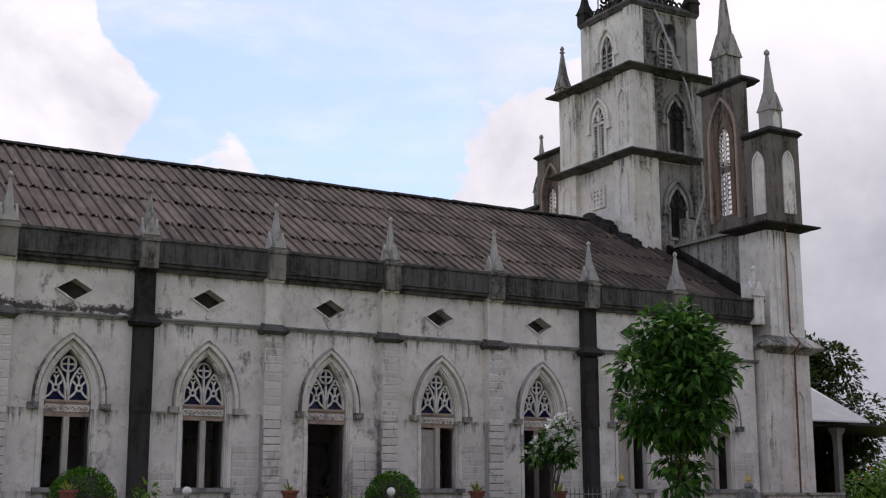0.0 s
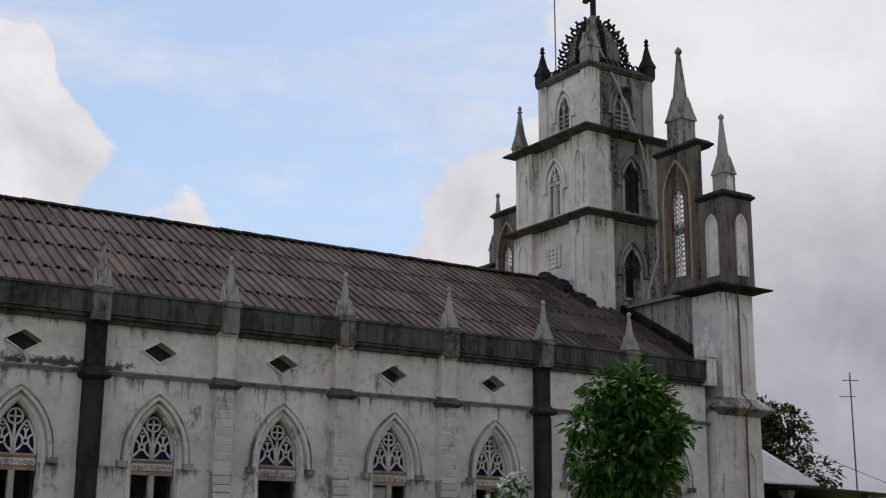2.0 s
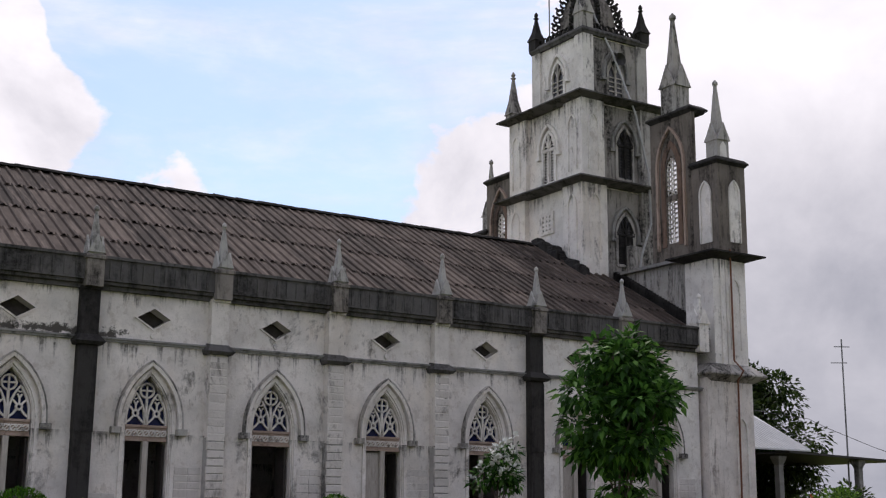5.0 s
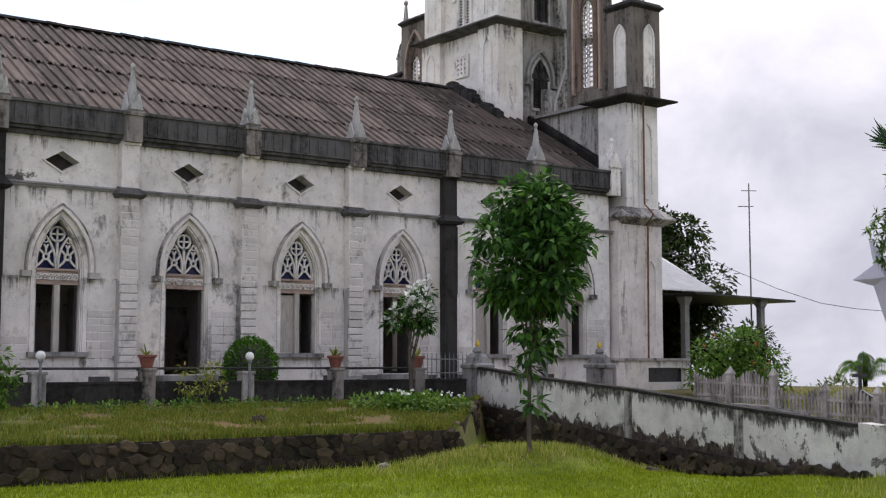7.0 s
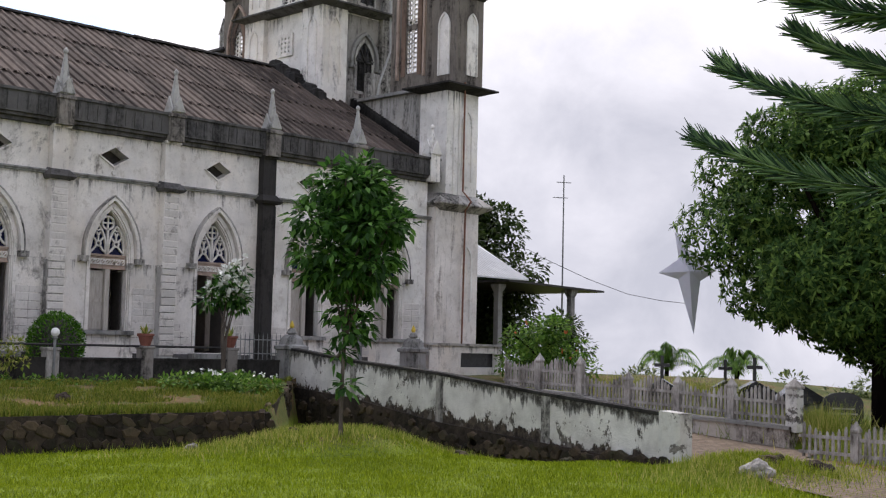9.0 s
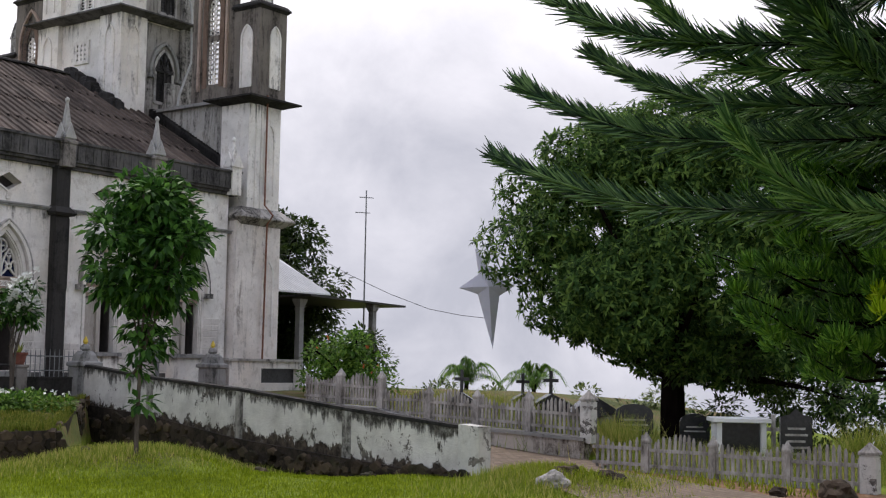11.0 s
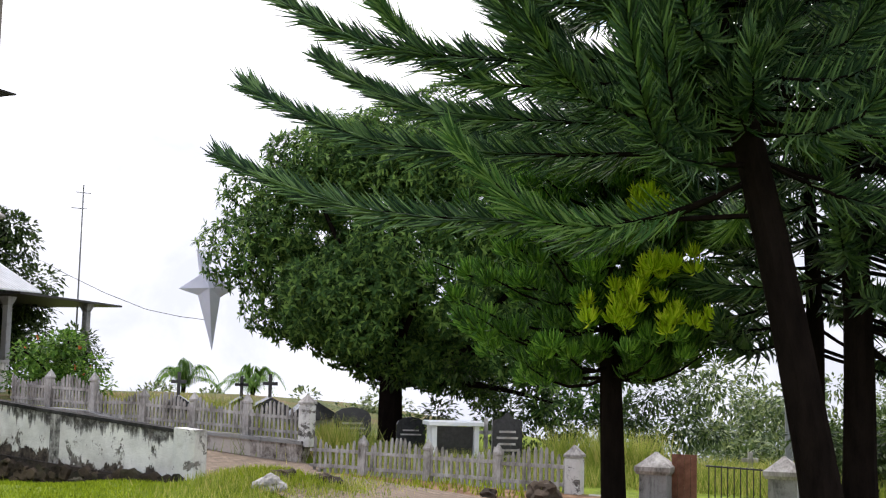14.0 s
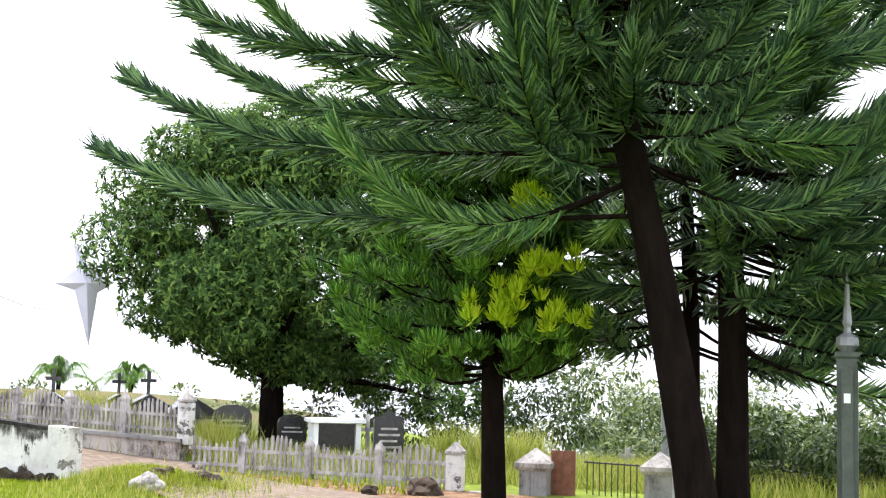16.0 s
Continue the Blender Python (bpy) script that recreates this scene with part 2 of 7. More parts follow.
def mat_block():
    n = Nodes("limewashed_block", 0.92)
    tone = n.math('ADD', n.math('MULTIPLY', n.random(), 0.25), n.math('MULTIPLY', n.noise(2.2, 5, 0.65), 0.7))
    col = n.ramp(tone, (0.2, (0.50, 0.47, 0.44)), (0.45, (0.62, 0.58, 0.55)), (0.75, (0.73, 0.69, 0.66)))
    dirt = n.ramp(n.noise(2.4, 8, 0.75, (1, 1, 0.6), 0.4), (0.55, 0.0), (0.66, 0.7))
    col = n.mix(dirt, col, (0.17, 0.155, 0.14))
    fleck = n.ramp(n.noise(14, 6, 0.75), (0.57, 0.0), (0.66, 0.4))
    col = n.mix(fleck, col, (0.20, 0.17, 0.15))
    return n.done(col, n.noise(18, 5), 0.6, 0.025)


M_BLOCK = mat_block()


def mat_roof():
    n = Nodes("weathered_sheet", 0.88)
    tone = n.math('ADD', n.math('MULTIPLY', n.random(), 0.55), n.math('MULTIPLY', n.noise(1.4, 5), 0.6))
    col = n.ramp(tone, (0.2, (0.026, 0.019, 0.016)), (0.55, (0.056, 0.041, 0.034)), (0.9, (0.115, 0.087, 0.073)))
    pale = n.ramp(n.noise(1.3, 6, 0.7, (4, 0.5, 0.5)), (0.51, 0.0), (0.66, 0.75))
    col = n.mix(pale, col, (0.19, 0.15, 0.128))
    return n.done(col, n.noise(30, 4), 0.4, 0.01)


M_ROOF = mat_roof()


def plain(name, dark, light, scale=6.0, rough=0.7, metal=0.0, bump=0.3, spec=0.3, stretch=(1, 1, 1)):
    n = Nodes(name, rough, metal, spec)
    t = n.math('ADD', n.math('MULTIPLY', n.noise(scale, 5, 0.6, stretch), 0.7), n.math('MULTIPLY', n.noise(scale * 7, 3, 0.6, stretch), 0.3))
    return n.done(n.ramp(t, (0.33, dark), (0.67, light)), n.noise(scale * 5, 4, 0.6, stretch), bump, 0.01)


M_WOOD = plain("painted_wood", (0.30, 0.27, 0.24), (0.52, 0.48, 0.44), 4, 0.6, stretch=(6, 6, 0.6))
# dark timber; also the colour of the box that darkens the porch
M_DARKWOOD_SHADE = plain("dark_wood_and_shade", (0.03, 0.026, 0.024), (0.07, 0.06, 0.055), 5, 0.7)
M_IRON = plain("dark_iron", (0.02, 0.02, 0.021), (0.06, 0.056, 0.055), 9, 0.55, 0.4)
M_RUST = plain("rusty_pipe", (0.12, 0.045, 0.025), (0.24, 0.11, 0.07), 9, 0.8)
M_CABLE = plain("pale_cable", (0.35, 0.35, 0.36), (0.5, 0.5, 0.5), 6, 0.5)
M_TERRA = plain("terracotta", (0.16, 0.06, 0.045), (0.27, 0.10, 0.07), 7, 0.8)
M_ZINC = plain("white_sheet_metal", (0.52, 0.53, 0.55), (0.66, 0.67, 0.69), 2, 0.5)
M_STEEL = plain("grey_steel", (0.16, 0.165, 0.17), (0.28, 0.285, 0.29), 6, 0.5, 0.3)
M_PICKET = plain("weathered_concrete_picket", (0.085, 0.075, 0.065), (0.52, 0.49, 0.46), 3.5, 0.9, stretch=(1, 1, 0.4))
# granite of the graves; also paints the shade in the tower openings
M_GRANITE_SHADE = plain("black_granite_and_shade", (0.012, 0.012, 0.014), (0.035, 0.035, 0.038), 12, 0.25, 0, 0.05, 0.5)
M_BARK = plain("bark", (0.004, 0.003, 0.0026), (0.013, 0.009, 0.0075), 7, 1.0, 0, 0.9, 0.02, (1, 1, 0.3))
M_PALEBARK = plain("grey_brown_bark", (0.045, 0.036, 0.03), (0.15, 0.125, 0.105), 6, 0.9, 0, 0.6, 0.1, (1, 1, 0.3))
M_STAR = plain("pale_star_panel", (0.72, 0.70, 0.84), (0.80, 0.78, 0.90), 1.5, 0.6)
M_POST = plain("green_painted_steel", (0.035, 0.045, 0.035), (0.075, 0.09, 0.07), 5, 0.45)


def mat_ground():
    n = Nodes("grass_ground", 0.95)
    t = n.math('ADD', n.math('MULTIPLY', n.noise(0.35, 5), 0.6), n.math('MULTIPLY', n.noise(5, 5), 0.4))
    col = n.ramp(t, (0.36, (0.045, 0.06, 0.014)), (0.48, (0.085, 0.10, 0.02)), (0.56, (0.13, 0.085, 0.035)), (0.7, (0.20, 0.125, 0.06)))
    sep = n.nt.nodes.new("ShaderNodeSeparateXYZ")
    n.nt.links.new(n.tc.outputs["Position"], sep.inputs[0])
    lawn = n.ramp(n.math('MULTIPLY', n.math('ADD', sep.outputs["Z"], 0.3), 1.0), (0.38, 1.0), (0.6, 0.0))
    green = n.ramp(n.noise(3, 5), (0.35, (0.09, 0.13, 0.006)), (0.65, (0.18, 0.24, 0.012)))
    col = n.mix(lawn, col, green)
    across = n.math('SUBTRACT', sep.outputs["X"], n.math('MULTIPLY', sep.outputs["Y"], 0.24))
    worn = n.ramp(n.math('ADD', n.math('MULTIPLY', n.math('SUBTRACT', across, 15.7), 0.35), n.noise(0.9, 6, 0.65)), (0.50, 0.0), (0.62, 1.0))
    worn = n.math('MULTIPLY', worn, n.ramp(n.math('MULTIPLY', across, 0.04), (0.79, 1.0), (0.81, 0.0)))
    soil = n.ramp(n.noise(2.2, 7, 0.7), (0.35, (0.09, 0.05, 0.028)), (0.52, (0.21, 0.115, 0.06)), (0.68, (0.30, 0.20, 0.13)))
    col = n.mix(worn, col, soil)
    return n.done(col, n.noise(25, 5), 0.8, 0.05)


M_GROUND = mat_ground()


def mat_leaf(name, dark, mid, light, rough=0.45, spec=0.14, through_light=0.38):
    n = Nodes(name, rough, 0, spec)
    t = n.math('ADD', n.math('MULTIPLY', n.island(), 0.75), n.math('MULTIPLY', n.noise(0.8, 4), 0.35))
    n.bsdf.inputs["Subsurface Weight"].default_value = 0.0
    mat = n.done(n.ramp(t, (0.15, dark), (0.55, mid), (0.95, light)))
    if through_light:                                             # thin leaves let some light through
        thin = n.nt.nodes.new("ShaderNodeBsdfTranslucent")
        both = n.nt.nodes.new("ShaderNodeMixShader")
        both.inputs[0].default_value = through_light
        n.nt.links.new(n.bsdf.inputs["Base Color"].links[0].from_socket, thin.inputs["Color"])
        n.nt.links.new(n.bsdf.outputs[0], both.inputs[1])
        n.nt.links.new(thin.outputs[0], both.inputs[2])
        n.nt.links.new(both.outputs[0], n.nt.nodes["Material Output"].inputs["Surface"])
    return mat


M_LEAF = mat_leaf("leaf_green", (0.014, 0.042, 0.01), (0.04, 0.115, 0.022), (0.13, 0.28, 0.055))
M_MANGO = mat_leaf("dark_tree_leaf", (0.018, 0.044, 0.014), (0.06, 0.125, 0.032), (0.20, 0.31, 0.07), 0.55, 0.06, 0.38)
M_SCRUB = mat_leaf("pale_scrub_leaf", (0.03, 0.055, 0.018), (0.085, 0.13, 0.04), (0.26, 0.31, 0.11), 0.4, 0.3, 0.3)
M_NEEDLE = mat_leaf("needle_green", (0.009, 0.022, 0.012), (0.034, 0.080, 0.034), (0.17, 0.275, 0.10), 0.5, 0.15, 0.0)
# lit copy of the needle green, for clumps meant to look sunlit
M_NEEDLE_LIT = mat_leaf("lit_needle", (0.024, 0.066, 0.020), (0.072, 0.17, 0.046), (0.26, 0.40, 0.12), 0.5, 0.15, 0.15)
# outer tufts of the young conifer: sunlight put into the green
M_TUFT_LIT = mat_leaf("lit_tuft_needle", (0.035, 0.10, 0.016), (0.105, 0.25, 0.036), (0.27, 0.46, 0.07), 0.45, 0.14, 0.2)
M_DEEP = mat_leaf("deep_green_leaf", (0.010, 0.022, 0.007), (0.028, 0.052, 0.013), (0.08, 0.12, 0.03))
# inner tufts of the same tree: shade put into the green
M_TUFT_SHADED = mat_leaf("shaded_tuft_needle", (0.014, 0.042, 0.008), (0.040, 0.11, 0.016), (0.12, 0.24, 0.03), 0.45, 0.14, 0.1)
M_SHRUB = mat_leaf("shrub_leaf", (0.03, 0.08, 0.012), (0.085, 0.19, 0.026), (0.21, 0.34, 0.06))
# yellow new growth, its colour raised to stand for sunlight on it
M_FRESH_LIT = mat_leaf("sunlit_fresh_yellow_tip", (0.28, 0.44, 0.015), (0.50, 0.66, 0.03), (0.72, 0.78, 0.08), 0.45, 0.14, 0.45)
M_HEDGE = mat_leaf("hedge_leaf", (0.018, 0.06, 0.006), (0.055, 0.165, 0.014), (0.15, 0.33, 0.03))
M_LAWN = mat_leaf("lawn_blade", (0.13, 0.18, 0.006), (0.25, 0.32, 0.012), (0.40, 0.46, 0.03), 0.6, 0.14, 0.0)
M_DRY = mat_leaf("dry_grass", (0.12, 0.18, 0.02), (0.28, 0.34, 0.055), (0.55, 0.47, 0.17), 0.7, 0.14, 0.3)
M_BANK = mat_leaf("bank_grass", (0.06, 0.10, 0.010), (0.15, 0.195, 0.02), (0.34, 0.30, 0.07), 0.7, 0.14, 0.0)
M_PETAL = plain("white_petal", (0.70, 0.70, 0.66), (0.82, 0.82, 0.79), 5, 0.6)
M_ORANGE = plain("orange_petal", (0.45, 0.10, 0.03), (0.6, 0.16, 0.05), 5, 0.6)
M_YELLOW = plain("yellow_paint", (0.55, 0.38, 0.04), (0.68, 0.5, 0.08), 5, 0.5)
M_WHITEPAINT = plain("white_paint", (0.68, 0.68, 0.67), (0.8, 0.8, 0.79), 3, 0.6)
M_BLUEGLASS = plain("blue_stained_pane", (0.008, 0.010, 0.035), (0.022, 0.028, 0.10), 3, 0.2, 0, 0.02, 0.15)
# inside of the church: indoor shade put into a near-black colour
M_INSIDE_SHADE = plain("shaded_inside_plaster", (0.022, 0.019, 0.018), (0.045, 0.04, 0.037), 2, 0.9)


# ---- mesh helpers ----
def link_mesh(name, bm, material):
    me = bpy.data.meshes.new(name)
    bm.to_mesh(me)
    bm.free()
    for m in material if isinstance(material, (list, tuple)) else [material]:
        me.materials.append(m)
    return new(name, me)


def part(name, bm, material, parent, label=""):
    """One mesh object under a thing or a part. The mesh is in the thing's own axes."""
    ob = link_mesh(name, bm, material)
    ob.parent = parent
    return tagged(ob, label)


def thing(name, at=(0, 0, 0), label="", category="", group="", kind=""):
    e = new(name)
    e.location = at
    e.empty_display_size = 0.3
    return tagged(e, label, category, group, kind)


def box(bm, x0, x1, y0, y1, z0, z1):
    v = [bm.verts.new(p) for p in ((x0, y0, z0), (x1, y0, z0), (x1, y1, z0), (x0, y1, z0), (x0, y0, z1), (x1, y0, z1), (x1, y1, z1), (x0, y1, z1))]
    for f in ((0, 3, 2, 1), (4, 5, 6, 7), (0, 1, 5, 4), (1, 2, 6, 5), (2, 3, 7, 6), (3, 0, 4, 7)):
        bm.faces.new([v[i] for i in f])
    return v


def loft(bm, rings, cap=True):
    """Skin closed rings of equal length."""
    rows = [[bm.verts.new(p) for p in r] for r in rings]
    n = len(rows[0])
    for a, b in zip(rows, rows[1:]):
        for i in range(n):
            bm.faces.new((a[i], a[(i + 1) % n], b[(i + 1) % n], b[i]))
    if cap:
        bm.faces.new(rows[0][::-1])
        bm.faces.new(rows[-1])


def square_rings(cx, cy, rings):
    return [[(cx - h, cy - h, z), (cx + h, cy - h, z), (cx + h, cy + h, z), (cx - h, cy + h, z)] for h, z in rings]


def round_rings(cx, cy, rings, n=12, turn=0.0):
    return [[(cx + r * math.cos(turn + 2 * math.pi * i / n), cy + r * math.sin(turn + 2 * math.pi * i / n), z) for i in range(n)] for r, z in rings]


def slab_xz(bm, pts, y0, y1):
    """A polygon in x and z, run from y0 to y1."""
    a = [bm.verts.new((x, y0, z)) for x, z in pts]
    b = [bm.verts.new((x, y1, z)) for x, z in pts]
    bm.faces.new(a)
    bm.faces.new(b[::-1])
    n = len(pts)
    for i in range(n):
        bm.faces.new((a[i], b[i], b[(i + 1) % n], a[(i + 1) % n]))


def turn_x(bm):
    """Swap x and y, so that what was built in x and z stands in y and z."""
    for v in bm.verts:
        v.co.x, v.co.y = v.co.y, v.co.x
    bmesh.ops.reverse_faces(bm, faces=bm.faces)


def ribbon(bm, pts, w, y0, y1, closed=False):
    """A bar of width w along points in x and z, run from y0 to y1."""
    n = len(pts)
    inner, outer = [], []
    for i, (x, z) in enumerate(pts):
        p = pts[(i - 1) % n] if closed or i else pts[i]
        q = pts[(i + 1) % n] if closed or i < n - 1 else pts[i]
        dx, dz = q[0] - p[0], q[1] - p[1]
        l = math.hypot(dx, dz) or 1
        ox, oz = -dz / l * w / 2, dx / l * w / 2
        inner.append((x - ox, z - oz))
        outer.append((x + ox, z + oz))
    ring = [[bm.verts.new((a[0], y0, a[1])), bm.verts.new((b[0], y0, b[1])), bm.verts.new((b[0], y1, b[1])), bm.verts.new((a[0], y1, a[1]))] for a, b in zip(inner, outer)]
    for i in range(n if closed else n - 1):
        a, b = ring[i], ring[(i + 1) % n]
        for k in range(4):
            bm.faces.new((a[k], a[(k + 1) % 4], b[(k + 1) % 4], b[k]))
    if not closed:
        bm.faces.new(ring[0][::-1])
        bm.faces.new(ring[-1])


def arch(cx, half, spring, apex, n=7):
    """Points of a pointed arch from its left spring over the apex to the right."""
    h = apex - spring
    r = (half * half + h * h) / (2 * half)
    end = math.atan2(h, r - half)
    left = [(cx - half + r - r * math.cos(end * i / n), spring + r * math.sin(end * i / n)) for i in range(n + 1)]
    return left + [(2 * cx - x, z) for x, z in left[-2::-1]]


def circle(cx, cz, r, n=12):
    return [(cx + r * math.cos(2 * math.pi * i / n), cz + r * math.sin(2 * math.pi * i / n)) for i in range(n)]


def tube(bm, pts, r, n=6):
    """A round bar along points in space; r a number or a number a point."""
    rings = []
    for i, p in enumerate(pts):
        p = Vector(p)
        d = (Vector(pts[min(i + 1, len(pts) - 1)]) - Vector(pts[max(i - 1, 0)])).normalized()
        s = d.cross(Vector((0, 0, 1)) if abs(d.z) < 0.9 else Vector((1, 0, 0))).normalized()
        u = s.cross(d)
        rr = r[i] if isinstance(r, (list, tuple)) else r
        rings.append([p + (s * math.cos(2 * math.pi * k / n) + u * math.sin(2 * math.pi * k / n)) * rr for k in range(n)])
    loft(bm, rings)


def bevelled(bm, w=0.02):
    bmesh.ops.bevel(bm, geom=bm.edges[:], offset=w, segments=1, affect='EDGES')
    return bm


# ---- ground ----
def smooth(a, b, v):
    t = max(0.0, min(1.0, (v - a) / (b - a)))
    return t * t * (3 - 2 * t)


def wall_x(y):
    """Line of the long boundary wall, which runs from the terrace corner down to the path."""
    return 13.4 + (y + 2.5) * 2.4 / 15.6


def ground_z(x, y):
    far = -170.0 * smooth(26, 420, math.hypot(x - 5, y + 12))
    if x > wall_x(max(y, -18.1)) and y > -40:                   # path and church forecourt
        z = 1.35 * smooth(-18.5, -3.5, y)
        if x > 17.1:
            z = max(z, 0.45 * smooth(-17.6, -16.9, y)) - 0.25 * smooth(18, 30, x) * smooth(-6, -14, y)
    elif y > -9.45 and (x < 7.6 or x < 7.6 + (y + 9.5) * 0.90):
        z = 0.74 + 0.40 * smooth(-9.4, -3.2, y) + 0.18 * smooth(-2.5, -2.1, y)
    else:
        z = 0.34 * smooth(2.1, 0.3, math.hypot((x - 8.0) * 0.55, (y + 11.2) * 0.9))   # mound at the foot of the young tree
        z += 0.30 * smooth(2.2, 0.2, math.hypot((x - 11.0) * 0.8, y + 19.8))
    z -= 1.7 * smooth(21.5, 30, x) * smooth(-13, -16, y)            # the ground falls away behind the graves
    foot = abs(x - wall_x(max(-18.1, min(y, -2.5))))
    if x < wall_x(max(-18.1, min(y, -2.5))) and -17 < y < -4:
        z -= 0.26 * smooth(3.0, 0.6, foot) * smooth(-17, -14, y)
    return z + far


def build_ground():
    def axis(lo, hi, step, far):
        core = [lo + step * i for i in range(int((hi - lo) / step) + 1)]
        left = [lo - d for d in far[::-1]]
        return left + core + [hi + d for d in far]
    far = (2, 5, 10, 18, 30, 50, 80, 130, 220, 400, 800, 1600, 2600)
    xs = axis(-12, 30, 0.25, far)
    ys = axis(-34, 4, 0.25, far)
    verts = [(x, y, ground_z(x, y) + (0.03 * noise.noise(Vector((x * 0.9, y * 0.9, 0))) if -34 < y < 4 else 0)) for y in ys for x in xs]
    w = len(xs)
    faces = [(j * w + i, j * w + i + 1, (j + 1) * w + i + 1, (j + 1) * w + i) for j in range(len(ys) - 1) for i in range(w - 1)]
    me = bpy.data.meshes.new("ground")
    me.from_pydata(verts, [], faces)
    me.materials.append(M_GROUND)
    for p in me.polygons:
        p.use_smooth = True
    tagged(new("ground", me), "green grassy lawn and terrace around the church", "ground", kind="structure")


build_ground()

# ---- the church ----
BAY, WALL_Y, FLOOR = 3.6, 0.05, 1.9
NAVE_X0, NAVE_X1, NAVE_W = -10.8, 22.4, 15.2
RIDGE_Y, RIDGE_Z, EAVE_Z = 7.6, 13.05, 8.75
STRING_Z, SPRING, HOOD_APEX = 6.8, 4.72, 6.2
church = thing("church", (6, 7, 1.3), "old whitewashed gothic church with black algae stains and bell tower", "church")
SHIFT = Matrix.Translation((-6, -7, -1.3))


def cpart(name, bm, material, parent=church, label=""):
    """A part of the church, modelled in world axes."""
    if parent is church:
        bm.transform(SHIFT)
    return part(name, bm, material, parent, label)


def mouldings(bm, x0, x1, y0, y1, z, steps):
    for dy, dz0, dz1 in steps:
        box(bm, x0, x1, y0 - dy, y1, z + dz0, z + dz1)


def bay_wall(cx, sill):
    bm = bmesh.new()
    x0, x1, half = cx - BAY / 2, cx + BAY / 2, 0.62
    pts = arch(cx, half, SPRING - 0.1, 5.95)
    mid = len(pts) // 2
    y0, y1 = WALL_Y, WALL_Y + 0.55
    slab_xz(bm, [(x0, 1.25), (cx - half, 1.25), *pts[:mid + 1], (cx, STRING_Z), (x0, STRING_Z)], y0, y1)
    slab_xz(bm, [(cx + half, 1.25), (x1, 1.25), (x1, STRING_Z), (cx, STRING_Z), *pts[mid:]], y0, y1)
    box(bm, cx - half, cx + half, y0, y1, 1.25, sill)
    dz, dw, dh = 7.48, 0.46, 0.27                                # diamond vent
    slab_xz(bm, [(x0, STRING_Z), (cx, STRING_Z), (cx, dz - dh), (cx - dw, dz), (cx, dz + dh), (cx, 8.4), (x0, 8.4)], y0, y1)
    slab_xz(bm, [(cx, STRING_Z), (x1, STRING_Z), (x1, 8.4), (cx, 8.4), (cx, dz + dh), (cx + dw, dz), (cx, dz - dh)], y0, y1)
    cpart("bay_wall", bm, M_PALEWASH if cx > 14 else M_WHITE)
    for a, c2 in ((x0 + 0.36, cx - 0.86), (cx + 0.86, x1 - 0.36)):
        bm = bmesh.new()
        box(bm, a, c2, y0 - 0.03, y0 + 0.02, 1.2, 1.86)
        cpart("plinth", bm, M_PARAPET, label="mould-blackened plinth")
    bm = bmesh.new()
    ribbon(bm, [(cx - dw - 0.03, dz), (cx, dz + dh + 0.03), (cx + dw + 0.03, dz), (cx, dz - dh - 0.03)], 0.06, y0 - 0.05, y0 + 0.15, True)
    box(bm, cx - 0.03, cx + 0.03, y0 - 0.03, y0, dz - dh - 0.42, dz - dh - 0.06)
    loft(bm, [[(x, y0 - 0.06, z) for x, z in circle(cx, dz - dh - 0.2, 0.07, 8)], [(x, y0, z) for x, z in circle(cx, dz - dh - 0.2, 0.09, 8)]])
    cpart("vent_frame", bm, M_WHITE, label="diamond-shaped moulded vent frame")
    bm = bmesh.new()
    slab_xz(bm, [(cx - dw, dz), (cx, dz + dh), (cx + dw, dz), (cx, dz - dh)], y0 + 0.4, y0 + 0.45)
    cpart("vent_board", bm, M_DARKWOOD_SHADE)


